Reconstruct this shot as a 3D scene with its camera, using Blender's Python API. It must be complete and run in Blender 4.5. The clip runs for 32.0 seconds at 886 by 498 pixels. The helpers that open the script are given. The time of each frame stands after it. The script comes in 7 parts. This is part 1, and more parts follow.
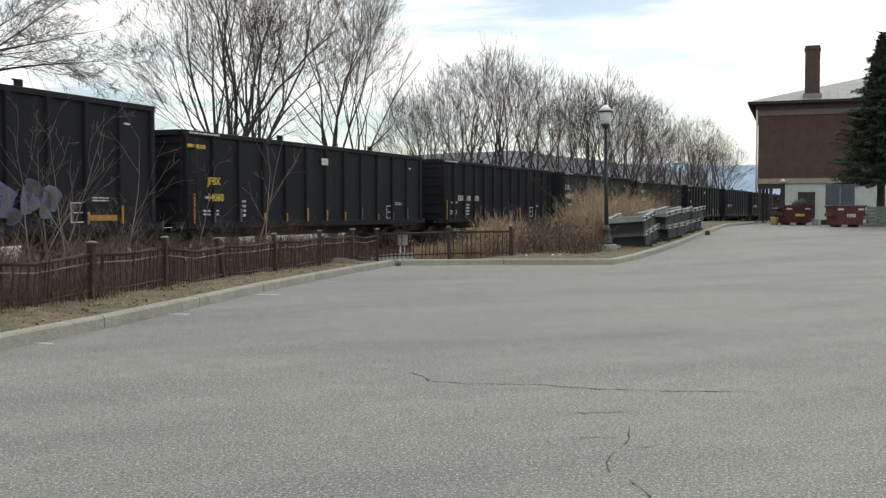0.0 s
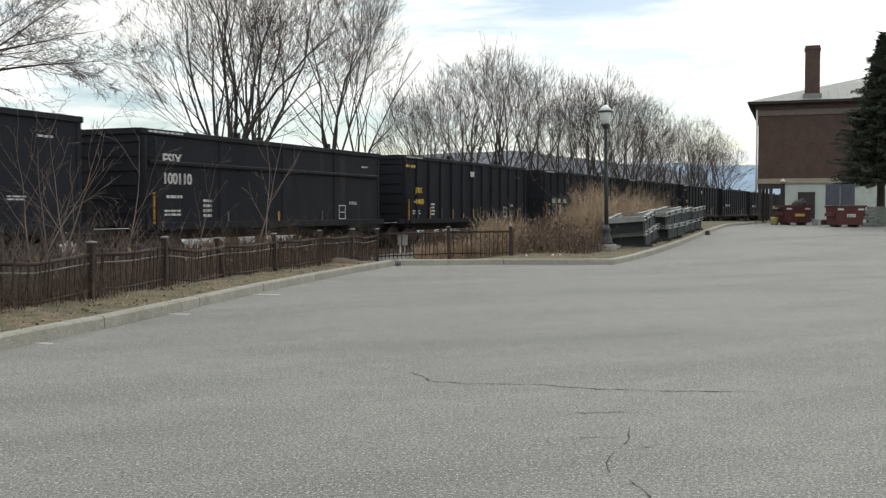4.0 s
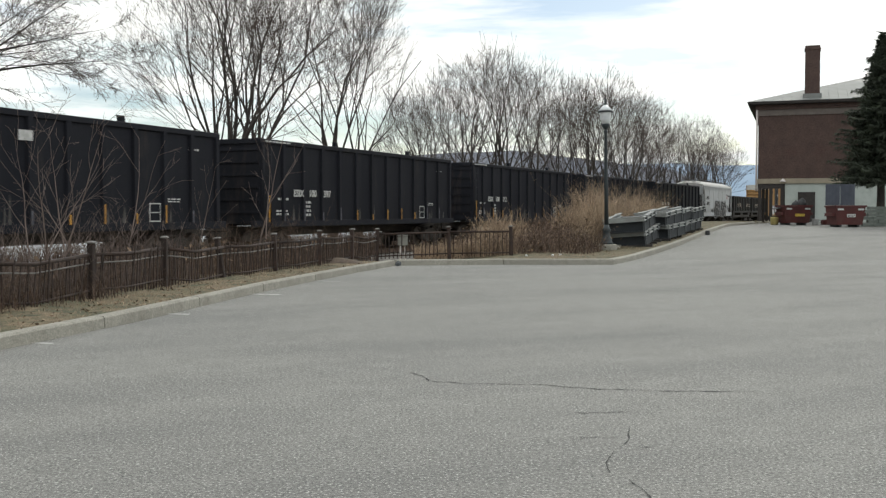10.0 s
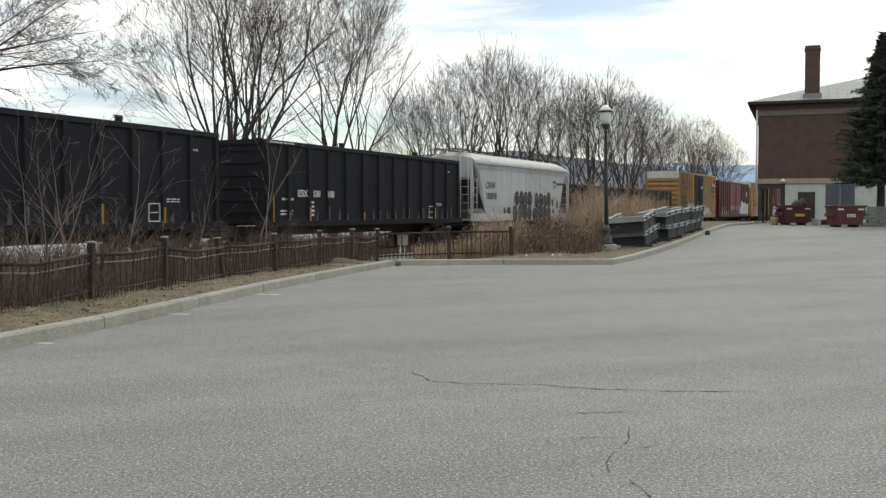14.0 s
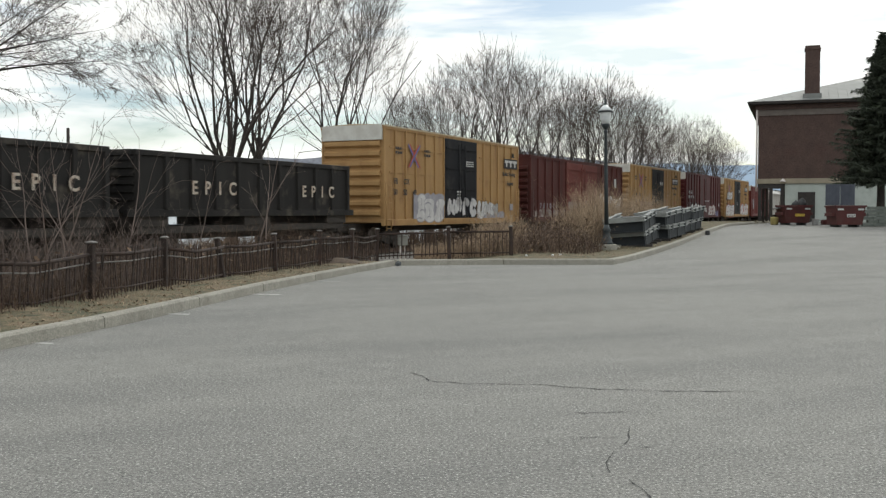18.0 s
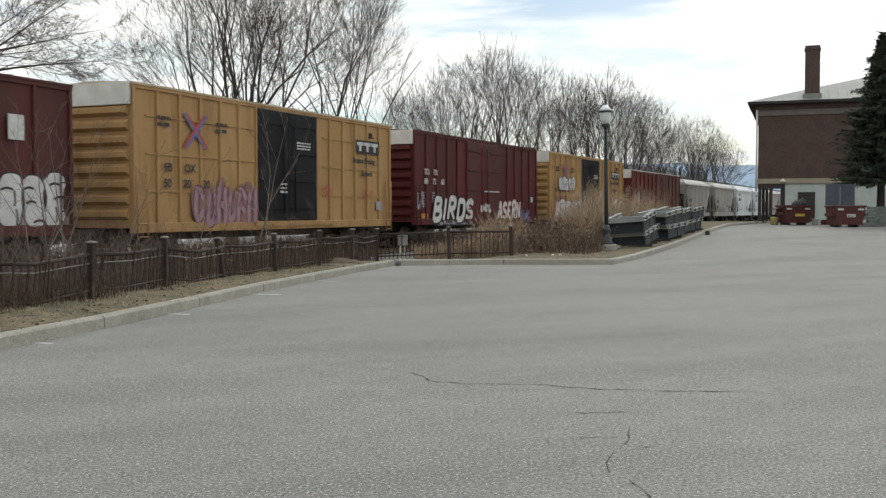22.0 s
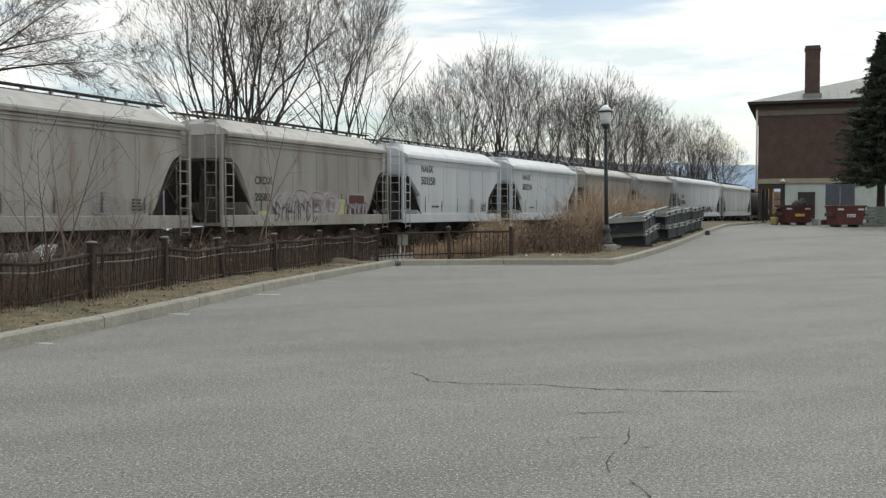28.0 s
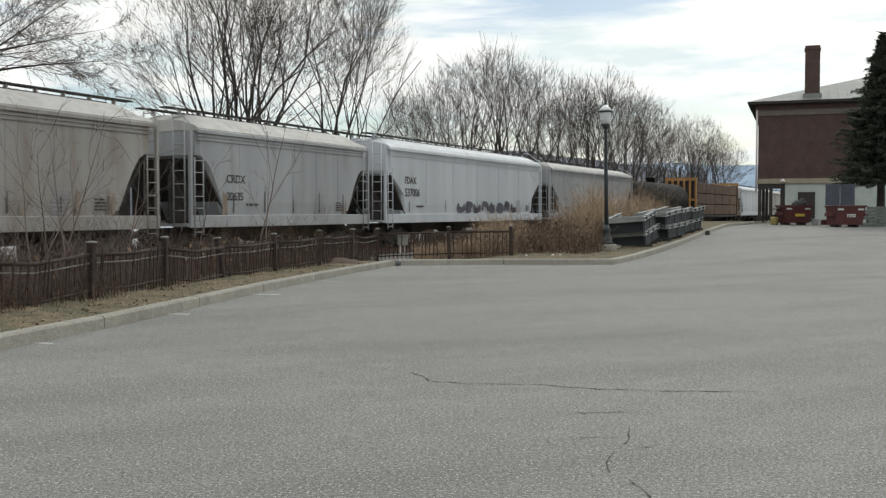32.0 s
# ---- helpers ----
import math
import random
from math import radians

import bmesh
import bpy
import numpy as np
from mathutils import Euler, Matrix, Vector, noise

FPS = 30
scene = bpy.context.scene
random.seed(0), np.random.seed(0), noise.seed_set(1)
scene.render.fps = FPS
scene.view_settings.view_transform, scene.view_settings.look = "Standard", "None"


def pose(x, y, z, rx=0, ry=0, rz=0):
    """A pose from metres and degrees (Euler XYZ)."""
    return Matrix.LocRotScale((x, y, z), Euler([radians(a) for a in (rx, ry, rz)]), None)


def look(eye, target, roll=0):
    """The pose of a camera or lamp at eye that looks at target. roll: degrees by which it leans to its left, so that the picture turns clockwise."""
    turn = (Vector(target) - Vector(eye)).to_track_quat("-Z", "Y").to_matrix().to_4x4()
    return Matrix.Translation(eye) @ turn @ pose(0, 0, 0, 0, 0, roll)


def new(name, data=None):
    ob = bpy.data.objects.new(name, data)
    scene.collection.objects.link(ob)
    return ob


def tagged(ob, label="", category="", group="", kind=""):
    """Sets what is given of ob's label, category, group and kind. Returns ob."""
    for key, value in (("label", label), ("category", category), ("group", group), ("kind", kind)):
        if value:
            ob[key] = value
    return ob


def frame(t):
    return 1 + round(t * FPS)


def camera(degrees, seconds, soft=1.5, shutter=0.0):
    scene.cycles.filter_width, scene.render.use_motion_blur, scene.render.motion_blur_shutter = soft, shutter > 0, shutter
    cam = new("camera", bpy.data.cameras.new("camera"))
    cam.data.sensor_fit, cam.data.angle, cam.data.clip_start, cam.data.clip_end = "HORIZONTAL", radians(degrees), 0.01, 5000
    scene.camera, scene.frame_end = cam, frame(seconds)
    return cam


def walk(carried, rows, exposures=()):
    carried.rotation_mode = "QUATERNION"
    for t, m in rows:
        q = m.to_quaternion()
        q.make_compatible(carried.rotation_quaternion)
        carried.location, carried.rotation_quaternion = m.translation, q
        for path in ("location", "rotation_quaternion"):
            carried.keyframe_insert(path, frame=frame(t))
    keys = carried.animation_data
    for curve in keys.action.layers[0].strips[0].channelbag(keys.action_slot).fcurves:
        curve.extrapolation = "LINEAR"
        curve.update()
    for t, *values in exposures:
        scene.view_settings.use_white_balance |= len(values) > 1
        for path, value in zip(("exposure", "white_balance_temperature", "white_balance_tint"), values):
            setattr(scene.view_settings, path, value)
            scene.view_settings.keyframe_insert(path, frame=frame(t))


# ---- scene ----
# The camera stands on a tripod at the edge of a parking lot and does not move.
cam = camera(47.56, 32.0, soft=1.3, shutter=0.15)
EYE = (0.0, 0.0, 1.5)
AIM = (0.0, 10.0, 1.5 - 10 * math.tan(radians(2.15)))
walk(cam, [(0.0, look(EYE, AIM)), (32.0, look(EYE, AIM))], exposures=[(0.0, -0.07, 6500, 7.0), (13.0, -0.06, 6500, 7.0), (16.5, -0.15, 6500, 7.0), (19.5, -0.14, 6500, 7.0), (22.0, -0.12, 6500, 7.0), (25.0, -0.08, 6500, 7.0), (28.0, -0.22, 6500, 7.0), (32.0, -0.24, 6500, 7.0)])

# ---- world, sun ----
SUN_ELEV, SUN_AZ = radians(38), radians(25)      # azimuth from +Y towards +X
world = bpy.data.worlds.new("world")
scene.world = world
world.use_nodes = True
wt = world.node_tree
wt.nodes.clear()


def wn(kind, **kw):
    n = wt.nodes.new(kind)
    for k, v in kw.items():
        n.inputs[k].default_value = v
    return n


w_out = wn("ShaderNodeOutputWorld")
w_bg = wn("ShaderNodeBackground", Strength=0.105)
w_sky = wn("ShaderNodeTexSky")
w_sky.sky_type, w_sky.sun_disc = "NISHITA", False
w_sky.sun_elevation, w_sky.sun_rotation = SUN_ELEV, SUN_AZ
w_sky.air_density, w_sky.dust_density, w_sky.ozone_density = 1.0, 0.7, 1.0
w_tc = wn("ShaderNodeTexCoord")
w_map = wn("ShaderNodeMapping")
w_map.inputs["Scale"].default_value = (1.3, 1.3, 7.0)
w_map.inputs["Rotation"].default_value = (0.0, 0.0, radians(-13))
w_map.inputs["Location"].default_value = (0.35, 0.1, 0.62)
w_noise = wn("ShaderNodeTexNoise", Scale=2.6, Detail=7.0, Roughness=0.55, Distortion=0.35)
w_ramp = wn("ShaderNodeValToRGB")
w_ramp.color_ramp.elements[0].position, w_ramp.color_ramp.elements[1].position = 0.33, 0.49
w_noise2 = wn("ShaderNodeTexNoise", Scale=4.5, Detail=5.0, Roughness=0.6)
w_cl = wn("ShaderNodeValToRGB")
w_cl.color_ramp.elements[0].position, w_cl.color_ramp.elements[1].position = 0.38, 0.53
w_cl.color_ramp.elements[0].color = (9.3, 10.2, 10.4, 1)
w_cl.color_ramp.elements[1].color = (12.6, 12.5, 12.3, 1)
w_mix = wt.nodes.new("ShaderNodeMix")
w_mix.data_type = "RGBA"
L = wt.links.new
L(w_tc.outputs["Generated"], w_map.inputs["Vector"])
L(w_map.outputs[0], w_noise.inputs["Vector"])
L(w_map.outputs[0], w_noise2.inputs["Vector"])
L(w_noise.outputs[0], w_ramp.inputs[0])
L(w_noise2.outputs[0], w_cl.inputs[0])
L(w_ramp.outputs[0], w_mix.inputs[0])
L(w_sky.outputs[0], w_mix.inputs[6])
L(w_cl.outputs[0], w_mix.inputs[7])
L(w_mix.outputs[2], w_bg.inputs["Color"])
L(w_bg.outputs[0], w_out.inputs[0])

sun_data = bpy.data.lights.new("sun", "SUN")
sun_data.energy, sun_data.angle, sun_data.color = 1.1, radians(14), (1.0, 0.965, 0.90)
sun = new("sun", sun_data)
sun_from = Vector((math.sin(SUN_AZ) * math.cos(SUN_ELEV), math.cos(SUN_AZ) * math.cos(SUN_ELEV), math.sin(SUN_ELEV)))
sun.matrix_world = look(sun_from * 100, (0, 0, 0))

# ---- materials ----


def mat(name, c1, c2=None, rough=0.8, metal=0.0, scale=4.0, detail=6.0, stretch=(1, 1, 1), lo=0.35, hi=0.65,
        fine=0.0, fine_scale=60.0, fine2=0.0, fine2_scale=16.0, bump=0.0, bump_scale=60.0, stain=None, stain_scale=0.6, stain_lo=0.55, stain_hi=0.7,
        stain_stretch=(1, 1, 1), stain_turn=0.0, specks=None, pits=None, speck_scale=70.0, vary=0.0, island=0.0, spec=0.5, coords="Object"):
    """Two colours mixed by noise, fine grain, stains of a third colour, bump, and a spread from object to object."""
    m = bpy.data.materials.new(name)
    m.use_nodes = True
    nt = m.node_tree
    b = nt.nodes["Principled BSDF"]
    b.inputs["Roughness"].default_value = rough
    b.inputs["Metallic"].default_value = metal
    b.inputs["Specular IOR Level"].default_value = spec
    tc = nt.nodes.new("ShaderNodeTexCoord")

    def noise_of(sc, det, st, turn=0.0):
        mp = nt.nodes.new("ShaderNodeMapping")
        mp.vector_type = "TEXTURE" if turn else "POINT"
        mp.inputs["Rotation"].default_value = (0, 0, radians(turn))
        mp.inputs["Scale"].default_value = tuple(1 / q for q in st) if turn else st
        n = nt.nodes.new("ShaderNodeTexNoise")
        n.inputs["Scale"].default_value = sc
        n.inputs["Detail"].default_value = det
        n.inputs["Roughness"].default_value = 0.6
        nt.links.new(tc.outputs[coords], mp.inputs["Vector"])
        nt.links.new(mp.outputs[0], n.inputs["Vector"])
        return n.outputs[0]

    def rng(v, a, b_, c=0.0, d=1.0):
        r = nt.nodes.new("ShaderNodeMapRange")
        for k, x in zip(("From Min", "From Max", "To Min", "To Max"), (a, b_, c, d)):
            r.inputs[k].default_value = x
        nt.links.new(v, r.inputs["Value"])
        return r.outputs[0]

    def mix(f, a, b_, blend="MIX"):
        x = nt.nodes.new("ShaderNodeMix")
        x.data_type, x.blend_type = "RGBA", blend
        for v, k in ((f, 0), (a, 6), (b_, 7)):
            if isinstance(v, bpy.types.NodeSocket):
                nt.links.new(v, x.inputs[k])
            elif k == 0:
                x.inputs[0].default_value = v
            else:
                x.inputs[k].default_value = (*v, 1)
        return x.outputs[2]

    c2 = c2 or tuple(x * 0.75 for x in c1)
    col = mix(rng(noise_of(scale, detail, stretch), lo, hi), c1, c2)
    if stain:
        col = mix(rng(noise_of(stain_scale, 8.0, stain_stretch, stain_turn), stain_lo, stain_hi), col, stain)
    if specks:
        sn = noise_of(speck_scale, 2.0, (1, 1, 1))
        col = mix(rng(sn, 0.585, 0.665), col, specks)
        col = mix(rng(sn, 0.425, 0.345), col, pits)
    if fine:
        g = rng(noise_of(fine_scale, 3.0, (1, 1, 1)), 0.3, 0.7, 1 - fine, 1 + fine)
        cc = nt.nodes.new("ShaderNodeCombineColor")
        for k in range(3):
            nt.links.new(g, cc.inputs[k])
        col = mix(1.0, col, cc.outputs[0], "MULTIPLY")
    if fine2:
        g = rng(noise_of(fine2_scale, 4.0, (1, 1, 1)), 0.3, 0.7, 1 - fine2, 1 + fine2)
        cc = nt.nodes.new("ShaderNodeCombineColor")
        for k in range(3):
            nt.links.new(g, cc.inputs[k])
        col = mix(1.0, col, cc.outputs[0], "MULTIPLY")
    if vary:
        oi = nt.nodes.new("ShaderNodeObjectInfo")
        g = rng(oi.outputs["Random"], 0, 1, 1 - vary, 1 + vary)
        cc = nt.nodes.new("ShaderNodeCombineColor")
        for k in range(3):
            nt.links.new(g, cc.inputs[k])
        col = mix(1.0, col, cc.outputs[0], "MULTIPLY")
    if island:
        ge = nt.nodes.new("ShaderNodeNewGeometry")
        g = rng(ge.outputs["Random Per Island"], 0, 1, 1 - island, 1 + island)
        cc = nt.nodes.new("ShaderNodeCombineColor")
        for k in range(3):
            nt.links.new(g, cc.inputs[k])
        col = mix(1.0, col, cc.outputs[0], "MULTIPLY")
    nt.links.new(col, b.inputs["Base Color"])
    if bump:
        bp = nt.nodes.new("ShaderNodeBump")
        bp.inputs["Strength"].default_value = bump
        bp.inputs["Distance"].default_value = 0.02
        nt.links.new(noise_of(bump_scale, 5.0, (1, 1, 1)), bp.inputs["Height"])
        nt.links.new(bp.outputs[0], b.inputs["Normal"])
    return m


STREAK = (1.0, 1.0, 0.12)
M = {}
M["asphalt"] = mat("worn_asphalt", (0.246, 0.242, 0.225), (0.208, 0.205, 0.191), 0.85, scale=3.0, detail=9.0, fine=0.42, fine_scale=110, fine2=0.30, fine2_scale=30, specks=(0.50, 0.49, 0.46), pits=(0.085, 0.084, 0.082), speck_scale=56,
                   bump=0.5, bump_scale=60, stain=(0.172, 0.170, 0.162), stain_scale=0.55, stain_lo=0.42, stain_hi=0.66, stain_stretch=(0.28, 1.0, 1), stain_turn=24, spec=0.35)
M["ground"] = mat("dry_ground", (0.20, 0.16, 0.10), (0.12, 0.10, 0.065), 0.95, scale=0.8, fine=0.3, fine_scale=30, bump=0.6, bump_scale=14,
                  stain=(0.10, 0.12, 0.05), stain_scale=0.35)
M["verge"] = mat("dormant_turf", (0.185, 0.136, 0.084), (0.112, 0.098, 0.052), 0.95, scale=2.2, fine=0.45, fine_scale=40, fine2=0.35, fine2_scale=9, bump=0.8, bump_scale=40,
                 stain=(0.072, 0.072, 0.038), stain_scale=2.4, stain_lo=0.45, stain_hi=0.60)
M["mulch"] = mat("brown_leaf_mulch", (0.13, 0.095, 0.068), (0.075, 0.055, 0.042), 0.95, scale=7, fine=0.4, fine_scale=40, bump=0.8, bump_scale=30)
M["ballast"] = mat("ballast", (0.20, 0.185, 0.165), (0.09, 0.085, 0.08), 0.95, scale=9, fine=0.4, fine_scale=25, bump=1.0, bump_scale=18)
M["concrete"] = mat("kerb_concrete", (0.315, 0.300, 0.258), (0.265, 0.252, 0.215), 0.9, scale=2.2, fine=0.3, fine_scale=60, fine2=0.15, bump=0.25, bump_scale=60,
                    stain=(0.19, 0.178, 0.15), stain_scale=1.4, stain_lo=0.56, stain_hi=0.74, vary=0.06)
M["paint"] = mat("worn_line_paint", (0.62, 0.62, 0.58), (0.28, 0.28, 0.27), 0.85, scale=9, fine=0.2)
M["crack"] = mat("tar_crack", (0.035, 0.035, 0.035), (0.06, 0.06, 0.055), 0.9)
M["rail"] = mat("rail_steel", (0.16, 0.11, 0.08), (0.09, 0.06, 0.045), 0.6, 0.5)
M["tie"] = mat("tie_timber", (0.08, 0.06, 0.045), (0.05, 0.04, 0.03), 0.9, vary=0.2)
M["water"] = mat("river_water", (0.30, 0.33, 0.36), (0.24, 0.28, 0.31), 0.28, scale=0.05, bump=0.25, bump_scale=1.2)
# Distance haze is mixed into this base colour, so the hill reads blue.
M["hill"] = mat("far_hill_haze_tint", (0.36, 0.45, 0.57), (0.30, 0.39, 0.50), 1.0, scale=0.01, spec=0.0)
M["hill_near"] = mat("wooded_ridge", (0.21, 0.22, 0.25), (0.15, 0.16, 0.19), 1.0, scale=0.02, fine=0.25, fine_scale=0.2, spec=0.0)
M["black_car"] = mat("black_car_paint", (0.0085, 0.0095, 0.0150), (0.0150, 0.0155, 0.0205), 0.7, spec=0.2, scale=1.1, stretch=STREAK, fine=0.12, fine_scale=20,
                     stain=(0.042, 0.036, 0.033), stain_scale=1.5, stain_stretch=(1, 1, 0.22), stain_lo=0.57, stain_hi=0.74, vary=0.15)
M["charcoal"] = mat("charcoal_car_paint", (0.027, 0.0252, 0.0238), (0.018, 0.0172, 0.0168), 0.75, spec=0.2, scale=1.4, stretch=STREAK, fine=0.12, stain=(0.10, 0.085, 0.07), stain_scale=1.0)
M["yellow_car"] = mat("yellow_car_paint", (0.400, 0.248, 0.108), (0.34, 0.200, 0.084), 0.65, spec=0.28, scale=0.9, stretch=STREAK, fine=0.06, fine_scale=15,
                      stain=(0.22, 0.115, 0.05), stain_scale=1.4, stain_stretch=(1, 1, 0.2), stain_lo=0.52, stain_hi=0.74, vary=0.05)
M["rust_red"] = mat("oxide_red_paint", (0.094, 0.025, 0.021), (0.064, 0.020, 0.0175), 0.65, spec=0.28, scale=1.0, stretch=STREAK, fine=0.1, stain=(0.075, 0.035, 0.03), stain_scale=1.0, stain_stretch=(1, 1, 0.3))
M["red_door"] = mat("brighter_red_door_paint", (0.145, 0.033, 0.025), (0.105, 0.027, 0.022), 0.6, spec=0.28, scale=1.0, stretch=STREAK, fine=0.08, stain=(0.14, 0.05, 0.04))
M["maroon"] = mat("maroon_car_paint", (0.098, 0.0175, 0.0180), (0.062, 0.0138, 0.0150), 0.65, spec=0.28, scale=1.0, stretch=STREAK, fine=0.1, stain=(0.06, 0.03, 0.03), stain_scale=1.0, stain_stretch=(1, 1, 0.3))
M["bright_red"] = mat("red_car_paint", (0.148, 0.031, 0.026), (0.106, 0.026, 0.023), 0.6, spec=0.28, scale=1.0, stretch=STREAK, fine=0.08, stain=(0.12, 0.04, 0.035), stain_scale=1.0, stain_stretch=(1, 1, 0.3))
M["hop_grey"] = mat("weathered_grey_hopper_paint", (0.335, 0.322, 0.303), (0.268, 0.255, 0.238), 0.6, spec=0.28, scale=0.8, stretch=STREAK, fine=0.05, fine_scale=12,
                    stain=(0.205, 0.168, 0.142), stain_scale=1.3, stain_stretch=(1, 1, 0.2), stain_lo=0.5, stain_hi=0.7, vary=0.08)
M["hop_white"] = mat("white_hopper_paint", (0.55, 0.575, 0.61), (0.47, 0.495, 0.53), 0.5, spec=0.28, scale=0.8, stretch=STREAK, fine=0.04, fine_scale=12,
                     stain=(0.40, 0.40, 0.40), stain_scale=1.2, stain_stretch=(1, 1, 0.2), stain_lo=0.60, stain_hi=0.80)
# Paler than the sides: roof dust, plus sky light put into the colour.
M["hop_roof"] = mat("dusty_sky_lit_roof_paint", (0.49, 0.48, 0.46), (0.38, 0.37, 0.355), 0.6, spec=0.28, scale=1.5, stretch=(1, 1, 0.3), fine=0.06, stain=(0.33, 0.31, 0.28), stain_scale=1.5)
M["hop_blue"] = mat("pale_blue_grey_hopper_paint", (0.38, 0.39, 0.405), (0.31, 0.318, 0.33), 0.55, spec=0.28, scale=0.8, stretch=STREAK, fine=0.05, stain=(0.25, 0.245, 0.24), stain_scale=1.3,
                     stain_stretch=(1, 1, 0.18), stain_lo=0.54, stain_hi=0.74)
M["hop_pale"] = mat("pale_grey_hopper_paint", (0.47, 0.488, 0.50), (0.40, 0.415, 0.425), 0.55, spec=0.28, scale=0.8, stretch=STREAK, fine=0.05, stain=(0.30, 0.295, 0.29), stain_scale=1.3,
                     stain_stretch=(1, 1, 0.18), stain_lo=0.56, stain_hi=0.76)
# Also used on the hopper ends, where its darkness stands in for shade.
M["truck"] = mat("dusty_cast_steel_and_shade", (0.045, 0.038, 0.032), (0.028, 0.024, 0.021), 0.85, scale=5, fine=0.2)
M["wheel"] = mat("wheel_steel", (0.075, 0.062, 0.05), (0.05, 0.04, 0.033), 0.6, 0.4, scale=5)
M["door_black"] = mat("black_door_paint", (0.008, 0.0085, 0.011), (0.012, 0.012, 0.014), 0.7, scale=1.2, stretch=STREAK, stain=(0.035, 0.032, 0.03), stain_scale=1.2, spec=0.2)
M["white_mark"] = mat("white_stencil_paint", (0.60, 0.60, 0.59), (0.42, 0.42, 0.41), 0.7, scale=6)
M["dark_mark"] = mat("dark_stencil_paint", (0.025, 0.023, 0.025), (0.05, 0.042, 0.035), 0.7, scale=5)
M["yellow_mark"] = mat("yellow_stencil_paint", (0.60, 0.42, 0.05), (0.45, 0.30, 0.05), 0.7, scale=6)
M["amber"] = mat("amber_reflector_tape", (0.55, 0.27, 0.03), (0.38, 0.19, 0.03), 0.5, scale=6, vary=0.25)
M["pale_patch"] = mat("galvanised_end_panel", (0.62, 0.61, 0.57), (0.50, 0.48, 0.44), 0.5, scale=2, fine=0.06)
M["roof_dust"] = mat("dusty_tan_roof_paint", (0.46, 0.37, 0.24), (0.38, 0.30, 0.19), 0.7, scale=1.5)
M["tag_white"] = mat("white_spray_paint", (0.60, 0.59, 0.585), (0.46, 0.45, 0.45), 0.7, scale=3, fine=0.06)
M["tag_black"] = mat("black_spray_paint", (0.016, 0.015, 0.017), (0.03, 0.027, 0.028), 0.75)
M["tag_red"] = mat("red_spray_paint", (0.40, 0.07, 0.05), (0.30, 0.06, 0.05), 0.7)
M["tag_grey"] = mat("grey_spray_paint", (0.34, 0.33, 0.36), (0.25, 0.24, 0.27), 0.7, scale=3)
M["tag_dim"] = mat("faded_grey_blue_spray_paint", (0.13, 0.13, 0.16), (0.07, 0.07, 0.085), 0.75, scale=2.5)
M["tag_green"] = mat("pale_green_spray_paint", (0.42, 0.45, 0.22), (0.35, 0.38, 0.18), 0.7)
M["tag_blue"] = mat("blue_spray_paint", (0.10, 0.11, 0.28), (0.14, 0.14, 0.30), 0.7)
M["tag_lilac"] = mat("pale_lilac_spray_paint", (0.36, 0.335, 0.34), (0.29, 0.265, 0.275), 0.7, scale=2)
M["tag_mauve"] = mat("brown_mauve_spray_paint", (0.26, 0.15, 0.13), (0.20, 0.10, 0.10), 0.7, scale=3)
M["tag_purple"] = mat("purple_spray_paint", (0.13, 0.06, 0.12), (0.19, 0.08, 0.14), 0.7)
M["epic"] = mat("rust_bitten_pale_paint", (0.50, 0.44, 0.37), (0.25, 0.12, 0.06), 0.8, scale=4, lo=0.45, hi=0.7)
M["worn_pale"] = mat("peeling_pale_paint", (0.27, 0.235, 0.215), (0.10, 0.042, 0.035), 0.8, scale=2.2, detail=9.0, lo=0.42, hi=0.6, fine=0.2)
M["worn_dark"] = mat("grimy_dark_paint", (0.085, 0.07, 0.055), (0.06, 0.035, 0.028), 0.85, scale=2.0, detail=9.0, fine=0.2)
M["tag_pink"] = mat("mauve_spray_paint", (0.33, 0.20, 0.24), (0.26, 0.17, 0.2), 0.7)
M["bark"] = mat("tree_bark", (0.058, 0.048, 0.041), (0.036, 0.031, 0.028), 0.95, scale=3, bump=0.4, bump_scale=20)
M["twig"] = mat("bare_twigs", (0.100, 0.079, 0.066), (0.064, 0.052, 0.046), 0.95, scale=2)
M["sapling"] = mat("pale_sapling_bark", (0.20, 0.155, 0.135), (0.115, 0.086, 0.076), 0.9, scale=2)
M["straw"] = mat("dry_straw", (0.46, 0.35, 0.24), (0.26, 0.187, 0.13), 0.9, scale=1.2, fine=0.2, island=0.45)
M["bramble"] = mat("brown_bramble", (0.150, 0.103, 0.075), (0.080, 0.055, 0.042), 0.95, scale=3, fine=0.2, island=0.55)
M["leaf"] = mat("dead_leaves", (0.22, 0.150, 0.097), (0.13, 0.09, 0.06), 0.95, scale=1.5, fine=0.3, fine_scale=8, island=0.5)
M["fence_wood"] = mat("rusty_brown_iron", (0.052, 0.031, 0.024), (0.026, 0.018, 0.015), 0.85, scale=6, fine=0.2, vary=0.3)
# Post caps, and the sky glint painted onto the thin fence rail.
M["cap"] = mat("grey_cap_and_rail_glint", (0.22, 0.205, 0.19), (0.13, 0.12, 0.11), 0.5)
M["lamp_paint"] = mat("dark_green_lamp_paint", (0.022, 0.030, 0.034), (0.03, 0.038, 0.042), 0.45, scale=5)
M["brick"] = mat("brown_red_brick", (0.090, 0.056, 0.047), (0.068, 0.043, 0.037), 0.9, scale=1.5, fine=0.25, fine_scale=9, stain=(0.08, 0.045, 0.038), stain_scale=0.5)
M["stone_band"] = mat("buff_stone_band", (0.33, 0.29, 0.22), (0.27, 0.235, 0.18), 0.9, scale=1.5)
